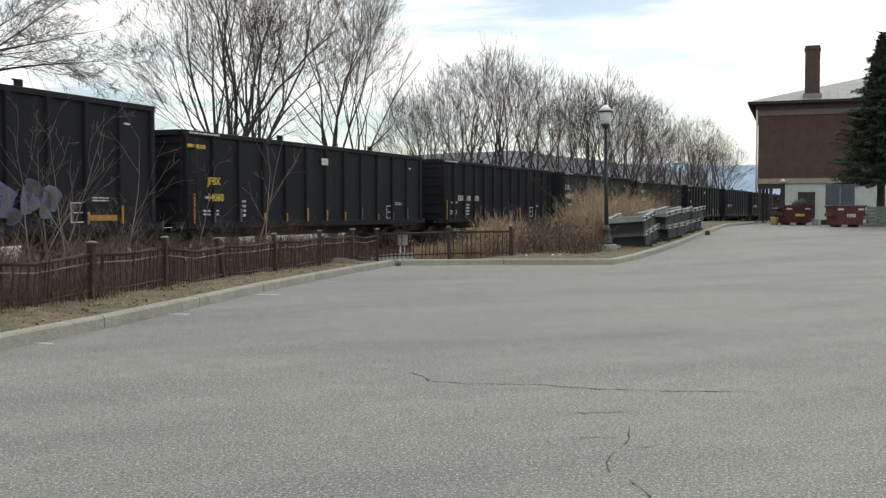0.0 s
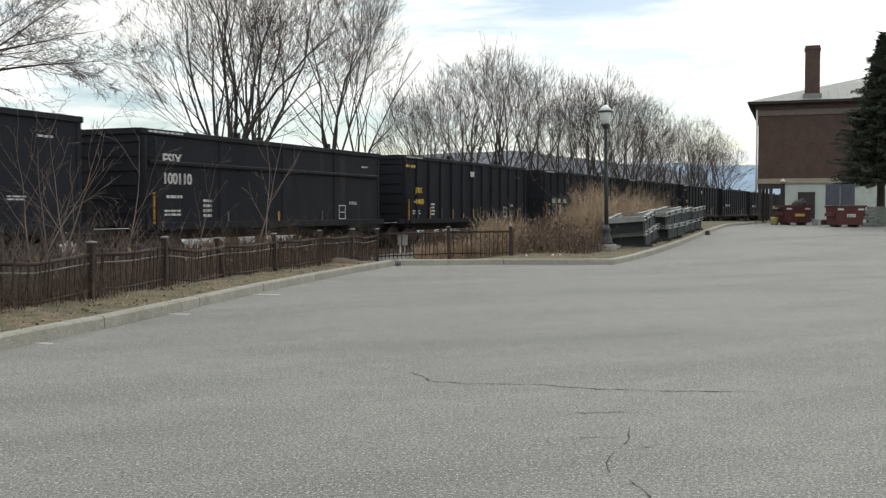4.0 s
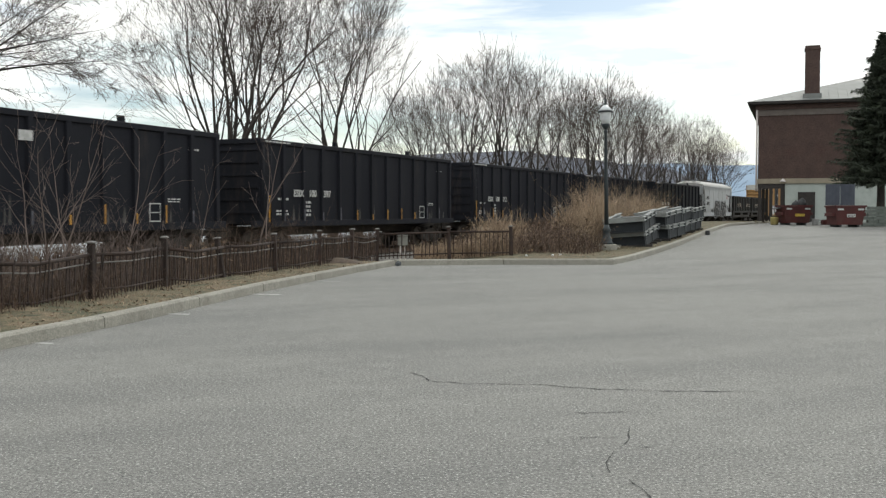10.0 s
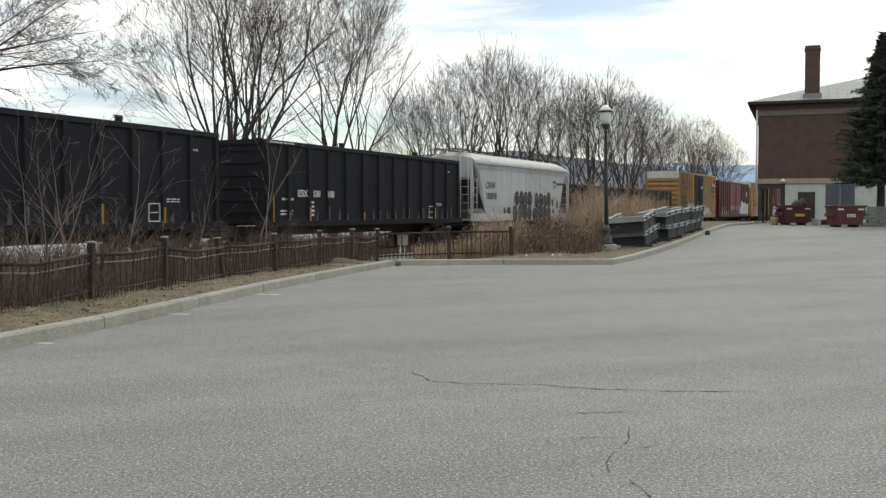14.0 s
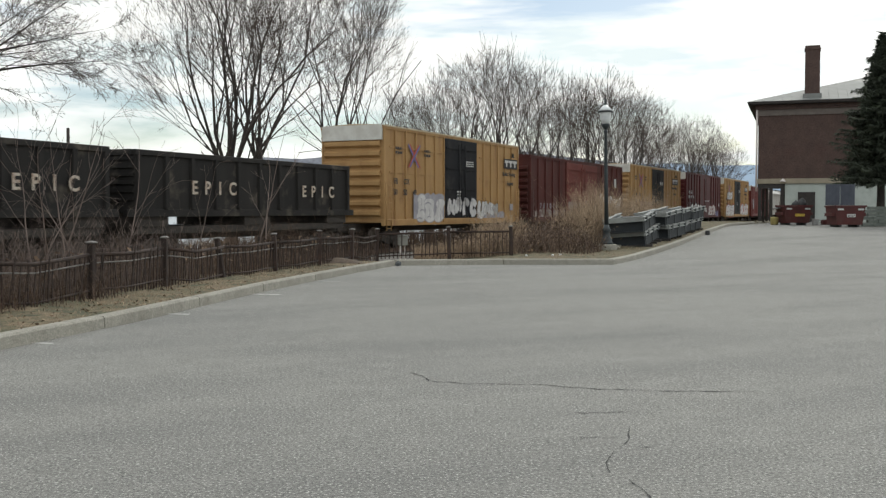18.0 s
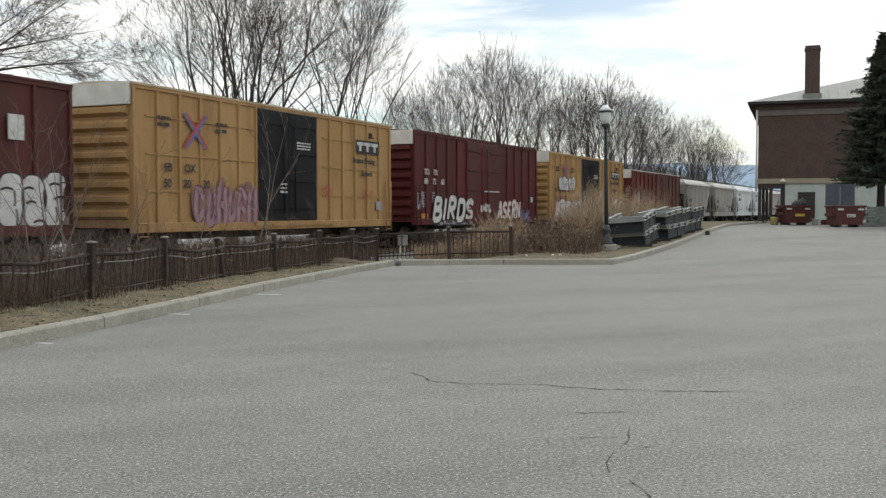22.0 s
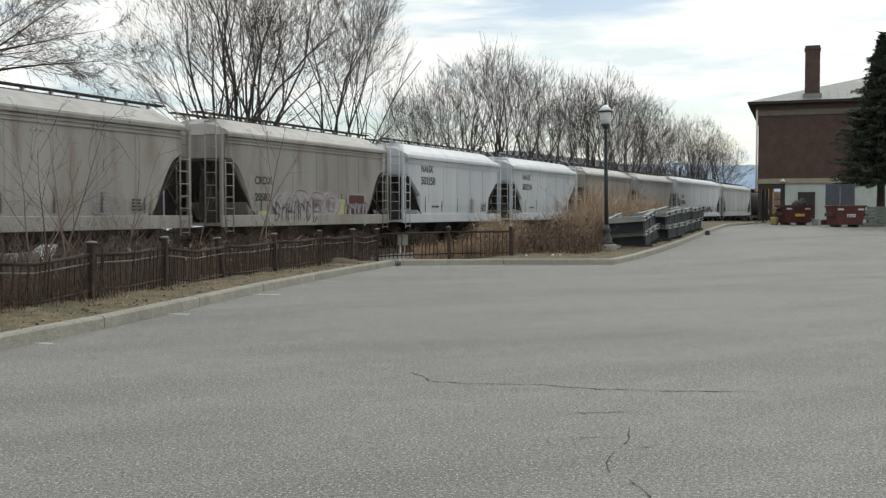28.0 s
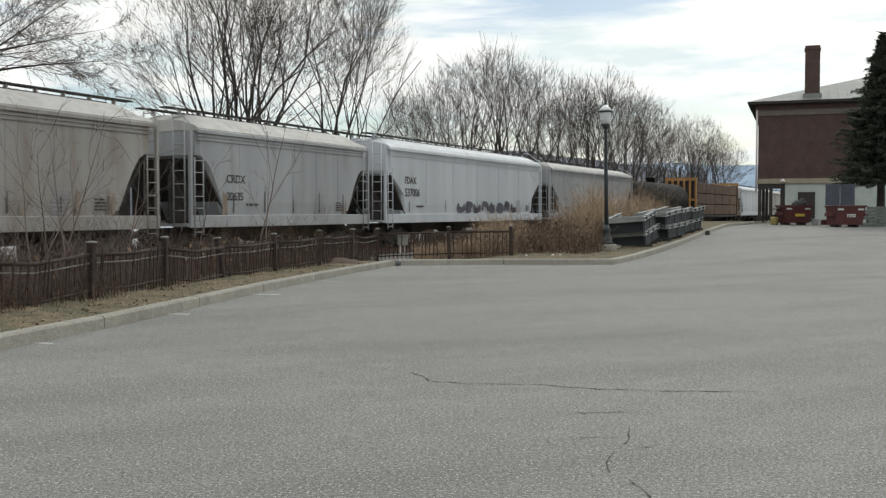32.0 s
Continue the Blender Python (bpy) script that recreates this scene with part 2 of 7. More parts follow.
M["cornice"] = mat("weathered_cornice", (0.17, 0.145, 0.13), (0.13, 0.11, 0.10), 0.9, scale=2)
M["white_wall"] = mat("whitewashed_wall", (0.47, 0.51, 0.48), (0.40, 0.44, 0.41), 0.9, scale=1.2, fine=0.06, stain=(0.33, 0.36, 0.34))
M["roof_metal"] = mat("grey_metal_roof", (0.21, 0.22, 0.212), (0.175, 0.182, 0.175), 0.7, scale=0.8, stain=(0.27, 0.27, 0.25))
M["dark_frame"] = mat("dark_painted_timber", (0.030, 0.026, 0.025), (0.045, 0.038, 0.035), 0.8)
M["white_trim"] = mat("white_downpipe_paint", (0.72, 0.66, 0.64), (0.62, 0.56, 0.54), 0.6)
M["dumpster"] = mat("dark_red_dumpster_paint", (0.088, 0.016, 0.0145), (0.06, 0.014, 0.013), 0.6, scale=2, stain=(0.07, 0.03, 0.025), stain_scale=1.5)
M["lid"] = mat("slate_blue_dumpster_lid", (0.075, 0.085, 0.11), (0.055, 0.063, 0.085), 0.6, scale=2)
M["rubber"] = mat("black_plastic", (0.02, 0.02, 0.022), (0.035, 0.035, 0.036), 0.55)
M["block_wall"] = mat("grey_green_block", (0.17, 0.19, 0.17), (0.13, 0.145, 0.13), 0.9, scale=2, vary=0.12)
M["needles"] = mat("spruce_needles", (0.050, 0.062, 0.038), (0.028, 0.036, 0.024), 0.9, scale=2, island=0.4)
M["galv"] = mat("galvanised_steel", (0.30, 0.315, 0.30), (0.20, 0.21, 0.205), 0.7, 0.1, scale=3, fine=0.08, stain=(0.24, 0.24, 0.23), stain_scale=1.5)
M["stack_grey"] = mat("dull_grey_steel", (0.11, 0.118, 0.12), (0.07, 0.076, 0.08), 0.7, 0.2, scale=3, fine=0.15, vary=0.2)
M["stack_dark"] = mat("dark_blue_grey_steel", (0.040, 0.046, 0.052), (0.026, 0.030, 0.034), 0.8, 0.1, scale=3, fine=0.2, vary=0.25)
M["timber_dark"] = mat("dark_stacked_timber", (0.060, 0.052, 0.047), (0.035, 0.032, 0.030), 0.9, scale=3, fine=0.2, vary=0.25)
M["timber_pale"] = mat("pale_scrap_timber", (0.50, 0.47, 0.40), (0.38, 0.35, 0.30), 0.85, scale=4)
M["grey_box"] = mat("grey_cabinet_paint", (0.24, 0.235, 0.21), (0.18, 0.178, 0.16), 0.6, scale=4)
M["lumber"] = mat("brown_lumber_load", (0.13, 0.078, 0.050), (0.085, 0.053, 0.037), 0.85, scale=2, stretch=(0.3, 1, 1), vary=0.15)
M["orange_steel"] = mat("orange_yellow_car_steel", (0.46, 0.24, 0.07), (0.36, 0.18, 0.055), 0.6, scale=1.5)
M["tank_black"] = mat("black_tank_paint", (0.015, 0.014, 0.014), (0.030, 0.025, 0.022), 0.85, spec=0.15, scale=1.2, stretch=STREAK, fine=0.15)
M["bag_yellow"] = mat("faded_yellow_plastic", (0.34, 0.28, 0.10), (0.26, 0.21, 0.08), 0.7, scale=3)
M["rust"] = mat("rust_bleed", (0.225, 0.165, 0.12), (0.27, 0.235, 0.20), 0.85, scale=2.5, detail=9.0, stretch=(1, 1, 0.3), fine=0.15)
M["dust"] = mat("pale_dust", (0.115, 0.108, 0.10), (0.045, 0.042, 0.040), 0.9, scale=5, detail=8.0, stretch=(1, 1, 0.4), fine=0.2)
M["litter"] = mat("white_litter", (0.75, 0.75, 0.74), (0.62, 0.62, 0.62), 0.6)
M["lamp_glass"] = mat("frosted_lamp_glass", (0.72, 0.74, 0.75), (0.62, 0.64, 0.66), 0.25, scale=3)

# ---- mesh building ----


class Shape:
    """Collects vertices and faces for one mesh."""

    def __init__(self):
        self.v, self.f, self.s = [], [], []

    def add(self, verts, faces, smooth=False):
        n = len(self.v)
        self.v += [tuple(p) for p in verts]
        self.f += [tuple(i + n for i in q) for q in faces]
        self.s += [smooth] * len(faces)
        return self

    def box(self, x0, x1, y0, y1, z0, z1, m=None):
        vs = [Vector((x, y, z)) for z in (z0, z1) for x, y in ((x0, y0), (x1, y0), (x1, y1), (x0, y1))]
        if m:
            vs = [m @ p for p in vs]
        return self.add(vs, [(3, 2, 1, 0), (4, 5, 6, 7), (0, 1, 5, 4), (1, 2, 6, 5), (2, 3, 7, 6), (3, 0, 4, 7)])

    def tube(self, pts, radii, n=6, caps=True, smooth=True):
        """A tube through pts."""
        pts = [Vector(p) for p in pts]
        vs, fs = [], []
        for i, p in enumerate(pts):
            d = (pts[min(i + 1, len(pts) - 1)] - pts[max(i - 1, 0)]).normalized()
            a = d.orthogonal().normalized() if abs(d.z) < 0.9 else Vector((1, 0, 0))
            a = (a - d * a.dot(d)).normalized()
            b = d.cross(a)
            r = radii[i] if isinstance(radii, (list, tuple)) else radii
            for k in range(n):
                t = 2 * math.pi * k / n
                vs.append(p + a * (r * math.cos(t)) + b * (r * math.sin(t)))
        for i in range(len(pts) - 1):
            for k in range(n):
                fs.append((i * n + k, i * n + (k + 1) % n, (i + 1) * n + (k + 1) % n, (i + 1) * n + k))
        self.add(vs, fs, smooth)
        if caps:
            self.f.append(tuple(len(self.v) - len(vs) + k for k in reversed(range(n))))
            self.f.append(tuple(len(self.v) - n + k for k in range(n)))
            self.s += [False, False]
        return self

    def loft(self, rings, closed=True, caps=True, smooth=False):
        n = len(rings[0])
        vs = [p for r in rings for p in r]
        fs = []
        for i in range(len(rings) - 1):
            for k in range(n if closed else n - 1):
                fs.append((i * n + k, i * n + (k + 1) % n, (i + 1) * n + (k + 1) % n, (i + 1) * n + k))
        base = len(self.v)
        self.add(vs, fs, smooth)
        if caps:
            self.f += [tuple(base + k for k in reversed(range(n))), tuple(base + len(vs) - n + k for k in range(n))]
            self.s += [False, False]
        return self

    def lathe(self, prof, n=12, at=(0, 0, 0), smooth=True):
        rings = [[(at[0] + r * math.cos(2 * math.pi * k / n), at[1] + r * math.sin(2 * math.pi * k / n), at[2] + z) for k in range(n)] for r, z in prof]
        return self.loft(rings, smooth=smooth)

    def mesh(self, name, material, bevel=0.0):
        me = bpy.data.meshes.new(name)
        me.from_pydata(self.v, [], self.f)
        me.polygons.foreach_set("use_smooth", self.s)
        if bevel:
            bm = bmesh.new()
            bm.from_mesh(me)
            bmesh.ops.bevel(bm, geom=[e for e in bm.edges if len(e.link_faces) == 2 and e.calc_face_angle() > 0.6], offset=bevel, segments=1, affect="EDGES", clamp_overlap=True)
            bm.to_mesh(me)
            bm.free()
        me.materials.append(material)
        me.update()
        return me


def thing(name, label, category, m=None, group="", kind="", data=None):
    ob = new(name, data)
    if m:
        ob.matrix_basis = m
    return tagged(ob, label, category, group, kind)


def part(name, shape, material, parent, label="", at=None, bevel=0.0, kind=""):
    """One mesh as a child of a thing or a part. shape: a Shape, or a mesh that is shared."""
    me = shape.mesh(name, material, bevel) if isinstance(shape, Shape) else shape
    ob = new(name, me)
    ob.parent = parent
    if at is not None:
        ob.matrix_basis = at if isinstance(at, Matrix) else Matrix.Translation(at)
    return tagged(ob, label, kind=kind)


def solo(name, shape, material, label, category, m=None, group="", kind="", bevel=0.0):
    return thing(name, label, category, m, group, kind, shape.mesh(name, material, bevel))


def rot(axis, deg):
    return Matrix.Rotation(radians(deg), 4, axis)


def lettering(text, size, material, parent, at, face=-1, name="lettering", label=""):
    """Letters of the built-in font, standing on a car's side that looks to -y (face -1) or on an end that looks to -x (face 0)."""
    cu = bpy.data.curves.new(name, "FONT")
    cu.body, cu.size, cu.extrude, cu.offset = text, size, 0.004, size * 0.022
    tmp = bpy.data.objects.new(name, cu)
    scene.collection.objects.link(tmp)
    me = bpy.data.meshes.new_from_object(tmp)
    bpy.data.objects.remove(tmp)
    me.materials.clear()
    me.materials.append(material)
    ob = part(name, me, None, parent, label)
    ob.matrix_basis = Matrix.Translation(at) @ (rot("Z", -90) if face == 0 else Matrix()) @ rot("X", 90)
    return ob


# ---- the lie of the land ----
def lot_z(x, y):
    """Level of the paved lot: flat by the camera, rising gently towards the building."""
    return float(np.interp(y, (-300, 26, 30, 36, 48, 70, 100, 4000), (0, 0, 0.03, 0.2, 0.48, 0.68, 0.78, 0.8)))


# near side of the train: start, heading (from +Y towards +X) and curvature
TX, TY, TH, K1, K2 = -7.878, 29.283, 23.352, 0.0017908, -1.375e-5
S_LO, S_HI = -520.0, 640.0
_S = np.arange(S_LO, S_HI + 0.25, 0.5)
_c = np.clip(_S, -25, 105)
_H = np.radians(TH) + K1 * _c + K2 * _c * _c
_dx, _dy = np.sin(_H) * 0.5, np.cos(_H) * 0.5
_X = np.concatenate([[0], np.cumsum((_dx[1:] + _dx[:-1]) / 2)])
_Y = np.concatenate([[0], np.cumsum((_dy[1:] + _dy[:-1]) / 2)])
_X += TX - np.interp(0, _S, _X)
_Y += TY - np.interp(0, _S, _Y)
HALF = 1.52            # half a car's width
RAIL = -0.10           # top of the rails


def track(s, off=0.0, z=RAIL):
    """A point of the track's centre line, off metres to its left (away from the lot)."""
    h = float(np.interp(s, _S, _H))
    o = off + HALF
    return Vector((float(np.interp(s, _S, _X)) - math.cos(h) * o, float(np.interp(s, _S, _Y)) + math.sin(h) * o, z))


def beside(x, y):
    """Distance of a place from the track's centre, positive on the lot's side."""
    i = int(np.argmin((_X - x) ** 2 + (_Y - y) ** 2))
    return (x - _X[i]) * math.cos(_H[i]) - (y - _Y[i]) * math.sin(_H[i]) + HALF


def ground_z(x, y):
    d = beside(x, y)
    return float(np.interp(d, (-70, -26, -20, -7, -3.6, 3.6, 6.5), (-3.2, -3.2, -1.2, -0.75, -0.72, -0.72, lot_z(x, y) - 0.16)))




# ---- ground, lot, kerbs, river, hills ----
def sheet(name, xs, ys, zf, material, label, category, kind="structure"):
    vs = [(x, y, zf(x, y)) for y in ys for x in xs]
    n = len(xs)
    fs = [(j * n + i, j * n + i + 1, (j + 1) * n + i + 1, (j + 1) * n + i) for j in range(len(ys) - 1) for i in range(n - 1)]
    return solo(name, Shape().add(vs, fs, True), material, label, category, kind=kind)


def spread(lo, hi, near_lo, near_hi, step, far):
    """Even steps over the near stretch, coarse ones beyond it."""
    a = list(np.arange(near_lo, near_hi + 0.01, step))
    return list(np.arange(lo, near_lo, far)) + a + list(np.arange(near_hi + far, hi + far, far))


sheet("ground", spread(-3000, 3000, -60, 60, 1.5, 140), spread(-600, 4000, -20, 130, 1.5, 140), ground_z, M["ground"],
      "brown winter ground with dry grass along the railway", "ground")

KERB = [(-5.6, 7.0), (-4.79, 10.82), (-4.1, 13.88), (-3.52, 17.91), (-2.74, 21.72), (-2.02, 24.98), (-1.31, 27.5), (-0.22, 27.95), (3.0, 27.95), (4.75, 27.95),
        (6.68, 32.2), (8.63, 36.87), (12.12, 46.27), (17.3, 61.0), (20.8, 67.0)]


def kerb_x(y):
    """The lot's left edge at depth y."""
    if y < 27.5:
        return float(np.interp(y, [-20, -3, 7] + [p[1] for p in KERB[1:7]], [-9.4, -7.4, -5.6] + [p[0] for p in KERB[1:7]]))
    if y < 27.95:
        return -1.31
    return float(np.interp(y, [p[1] for p in KERB[9:]] + [140], [p[0] for p in KERB[9:]] + [62]))


lot = Shape()
ly = list(np.arange(-20, 27.6, 0.8)) + [27.9, 27.96] + list(np.arange(28.8, 90, 1.6))
rings = []
for y in ly:
    x0 = kerb_x(y)
    rings.append([(x0 + (75 - x0) * u, y, lot_z(x0, y)) for u in np.linspace(0, 1, 14) ** 1.6])
lot.loft(rings, closed=False, caps=False, smooth=True)
parking_lot = solo("parking_lot", lot, M["asphalt"], "worn grey asphalt parking lot with fine cracks", "parking lot", kind="structure")


def along(path, step):
    """Points every step metres along a path."""
    p = [Vector((*q, 0)) for q in path]
    acc = [0.0]
    for a, b in zip(p, p[1:]):
        acc.append(acc[-1] + (b - a).length)
    n = max(1, round(acc[-1] / step))
    out = []
    for k in range(n + 1):
        d = acc[-1] * k / n
        out.append((float(np.interp(d, acc, [q.x for q in p])), float(np.interp(d, acc, [q.y for q in p]))))
    return out


kerb = thing("kerb", "weathered concrete kerb round the lot's edge", "kerb", kind="structure")


def kerb_run(path, step):
    pts = along(path, step)
    for (xa, ya), (xb, yb) in zip(pts, pts[1:]):
        d = Vector((xb - xa, yb - ya, 0)).normalized()
        nrm = Vector((-d.y, d.x, 0))
        sh = Shape()
        rg = []
        k = 5
        sub = along([(xa, ya), (xb, yb)], ((xb - xa) ** 2 + (yb - ya) ** 2) ** 0.5 / k)
        for j, (x, y) in enumerate(sub):
            if j == 0:
                x, y = x + d.x * 0.013, y + d.y * 0.013
            if j == k:
                x, y = x - d.x * 0.013, y - d.y * 0.013
            z = lot_z(x, y)
            rg.append([(x + nrm.x * o, y + nrm.y * o, z + h) for o, h in ((0.0, -0.1), (0.012, 0.13), (0.035, 0.155), (0.17, 0.16), (0.18, 0.14), (0.18, -0.1))])
        part("kerbstone", sh.loft(rg), M["concrete"], kerb)


kerb_run([(-9.4, -20), (-7.4, -3), (-5.6, 7.0)], 3.0)
kerb_run(KERB[0:7], 3.0)
kerb_run(KERB[6:10], 3.0)
kerb_run(KERB[9:], 3.0)

# verge of dormant turf behind the kerb
verge_rows = []
for y in list(np.arange(-20, 27, 0.6)) + [27.2]:
    x1 = kerb_x(y) - 0.17
    row = []
    for u in np.linspace(0, 1, 10):
        x = x1 - 3.6 * u
        row.append((x, y + 0.25, lot_z(x, y) + 0.13 + 0.05 * noise.noise((x * 1.3, y * 1.3, 0)) * min(1, u * 5) - 0.55 * max(0, u - 0.55) ** 1.2))
    verge_rows.append(row)
solo("verge", Shape().loft(verge_rows, closed=False, caps=False, smooth=True), M["verge"], "strip of dormant brown turf behind the kerb", "grass", kind="structure")
isl = []
for y in list(np.arange(28.0, 70, 0.7)):
    x1 = kerb_x(y + 0.12) - 0.12
    row = []
    for u in np.linspace(0, 1, 14):
        x = x1 - (7.5 if y > 31 else 6.2) * u
        row.append((x, y + 0.12, lot_z(x, y) + 0.13 + 0.06 * noise.noise((x, y, 3)) * min(1, u * 6) - 0.75 * max(0, u - 0.6) ** 1.1))
    isl.append(row)
solo("verge_far", Shape().loft(isl, closed=False, caps=False, smooth=True), M["verge"], "brown weedy ground between the kerb and the railway", "grass", kind="structure")

# painted stall ends and cracks
for i, (a, b) in enumerate((((-4.66, 11.40), (-4.42, 11.34)), ((-4.02, 14.66), (-3.68, 14.56)), ((-3.5, 18.16), (-2.9, 18.0)), ((-2.75, 21.6), (-2.2, 21.45)))):
    d = (Vector(b) - Vector(a)).normalized() * 1.0
    n = Vector((-d.y, d.x)) * 0.05
    q = [(a[0] - n.x, a[1] - n.y), (b[0] - n.x, b[1] - n.y), (b[0] + n.x, b[1] + n.y), (a[0] + n.x, a[1] + n.y)]
    part("stall_line", Shape().add([(x, y, 0.004) for x, y in q], [(0, 1, 2, 3)]), M["paint"], parking_lot, "worn white stall line")

CRACKS = [([(-0.31, 9.29), (-0.17, 9.05), (-0.12, 8.8), (0.37, 8.68), (0.86, 8.63), (1.31, 8.41), (1.95, 8.31), (2.6, 8.31)], 0.014),
          ([(1.30, 6.95), (1.22, 6.54), (1.06, 6.22), (0.97, 5.92), (0.95, 5.7)], 0.0055), ([(1.04, 5.55), (1.07, 5.38), (1.08, 5.15), (1.14, 4.85)], 0.008),
          ([(0.97, 7.42), (1.2, 7.43), (1.40, 7.48)], 0.009), ([(0.88, 6.60), (1.17, 6.62)], 0.008), ([(-0.9, 9.0), (-0.4, 8.95)], 0.006), ([(1.22, 6.33), (1.33, 6.31)], 0.014)]
rc = random.Random(5)
for path, wide in CRACKS:
    pts = along(path, 0.035)
    sh = Shape()
    wob = 0.0
    row = []
    for k, (x, y) in enumerate(pts):
        (xa, ya), (xb, yb) = pts[max(0, k - 1)], pts[min(len(pts) - 1, k + 1)]
        l = math.hypot(xb - xa, yb - ya)
        nx, ny = -(yb - ya) / l, (xb - xa) / l
        wob = wob * 0.8 + rc.uniform(-0.016, 0.016) * (1.0 if abs(nx) < abs(ny) else 0.35)
        w = wide * rc.uniform(0.2, 1.0) * rc.choice((0.25, 0.8, 1, 1.2)) * (0.3 if k in (0, len(pts) - 1) else 1)
        row.append(((x + nx * (wob - w), y + ny * (wob - w), 0.004), (x + nx * (wob + w), y + ny * (wob + w), 0.004)))
    vs = [p for r in row for p in r]
    sh.add(vs, [(2 * i, 2 * i + 2, 2 * i + 3, 2 * i + 1) for i in range(len(row) - 1)])
    part("crack", sh, M["crack"], parking_lot, "dark hairline crack")

# river beyond the railway, with the far hills
riv = []
for s in range(-480, 641, 20):
    riv.append([tuple(track(s, 27, -1.9)), tuple(track(s, 985, -1.9))])
solo("river", Shape().loft(riv, closed=False, caps=False), M["water"], "wide calm river that mirrors the bright sky", "river", kind="structure")


def ridge(name, dist, az0, az1, prof, material, label, seed, rough):
    sh = Shape()
    rows = []
    for k in range(121):
        az = az0 + (az1 - az0) * k / 120
        h = float(np.interp(az, [p[0] for p in prof], [p[1] for p in prof])) + rough * noise.noise((az * 0.35, seed, 0)) + rough * 0.3 * noise.noise((az * 2.2, seed, 5))
        a = radians(az)
        e = (math.sin(a), math.cos(a))
        rows.append([(e[0] * dist, e[1] * dist, -8), (e[0] * dist * 1.05, e[1] * dist * 1.05, dist * 0.6 * math.tan(radians(h))), (e[0] * dist * 1.12, e[1] * dist * 1.12, 1.12 * dist * math.tan(radians(h))),
                     (e[0] * dist * 1.4, e[1] * dist * 1.4, -8)])
    solo(name, sh.loft(rows, closed=False, caps=False, smooth=True), material, label, "hill", kind="structure")


ridge("backdrop_hill", 2600, -60, 75, [(-60, 2.2), (-20, 2.9), (0, 3.0), (10, 2.7), (17, 2.55), (22, 2.3), (40, 1.8), (75, 1.5)], M["hill"], "far hill on the horizon with blue haze painted into its colour", 2, 0.12)
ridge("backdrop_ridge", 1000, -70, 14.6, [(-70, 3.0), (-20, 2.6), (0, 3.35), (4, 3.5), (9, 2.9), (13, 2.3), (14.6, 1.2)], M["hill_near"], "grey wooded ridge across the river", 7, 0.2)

# ---- railway ----
railway = thing("railway", "single curved railway track on dirty ballast", "railway", kind="structure")
bed = [[tuple(track(s, o, z)) for o, z in ((-3.1, -0.8), (-1.9, -0.30), (1.9, -0.30), (3.1, -0.8))] for s in range(-500, 621, 5)]
part("ballast", Shape().loft(bed, closed=False, caps=False, smooth=True), M["ballast"], railway, "grey crushed-stone ballast")
for side in (-0.76, 0.76):
    rr = [[tuple(track(s, side + o, RAIL + z)) for o, z in ((-0.07, -0.17), (0.07, -0.17), (0.035, -0.13), (0.036, 0.0), (-0.036, 0.0), (-0.035, -0.13))] for s in np.arange(-500, 621, 5.0)]
    part("rail", Shape().loft(rr), M["rail"], railway, "worn steel rail")
ties = Shape()
for k in range(-130, 330):
    s = k * 0.55
    a, b, c = track(s, -1.3, 0), track(s, 1.3, 0), (track(s + 0.11, 0, 0) - track(s - 0.11, 0, 0)) / 2
    ties.loft([[tuple(p + c + Vector((0, 0, z))) for p, z in ((a, -0.40), (b, -0.40), (b, -0.27), (a, -0.27))], [tuple(p - c + Vector((0, 0, z))) for p, z in ((a, -0.40), (b, -0.40), (b, -0.27), (a, -0.27))]])
part("ties", ties, M["tie"], railway, "dark timber ties", kind="stuff")

# ---- train ----
train = []          # (thing, place of its middle along the train)


def at_s(s):
    """The pose of a car whose middle is at s: x along the track, y away from the lot, z up from the rails."""
    a, b = track(s - 5.5), track(s + 5.5)
    d = (b - a).normalized()
    m = Matrix((d, (-d.y, d.x, 0), (0, 0, 1))).transposed().to_4x4()
    m.translation = (a + b) / 2
    return m


def travel(t):
    u = t - 19.0
    return 13.339 * u - 0.0103 * u * u


# shared running gear
wheel_shape = Shape()
for yy in (-0.76, 0.76):
    sg = 1 if yy > 0 else -1
    wheel_shape.loft([[(r * math.cos(2 * math.pi * k / 20), yy + o * sg, r * math.sin(2 * math.pi * k / 20)) for k in range(20)]
                      for r, o in ((0.1, -0.02), (0.36, -0.03), (0.37, -0.07), (0.485, -0.07), (0.475, -0.03), (0.455, 0.07), (0.37, 0.07), (0.35, 0.02), (0.12, 0.05))], smooth=False)
wheel_shape.tube([(0, -1.0, 0), (0, 1.0, 0)], 0.075, 8)
WHEELSET = wheel_shape.mesh("wheelset", M["wheel"])
sf = Shape()
prof = [(-1.1, 0.36), (-1.1, 0.62), (-0.75, 0.66), (-0.35, 0.80), (0.35, 0.80), (0.75, 0.66), (1.1, 0.62), (1.1, 0.36), (0.75, 0.36), (0.35, 0.20), (-0.35, 0.20), (-0.75, 0.36)]
sf.loft([[(x, -0.08, z) for x, z in prof], [(x, 0.08, z) for x, z in prof]])
for xx in (-0.16, 0.0, 0.16):
    sf.tube([(xx, -0.12, 0.27), (xx, -0.12, 0.56)], 0.06, 7)
for xx in (-0.89, 0.89):
    sf.tube([(xx, -0.16, 0.46), (xx, 0.1, 0.46)], 0.13, 10)
SIDEFRAME = sf.mesh("side_frame", M["truck"])
BOLSTER = Shape().box(-0.2, 0.2, -1.0, 1.0, 0.5, 0.86).mesh("truck", M["truck"], 0.03)
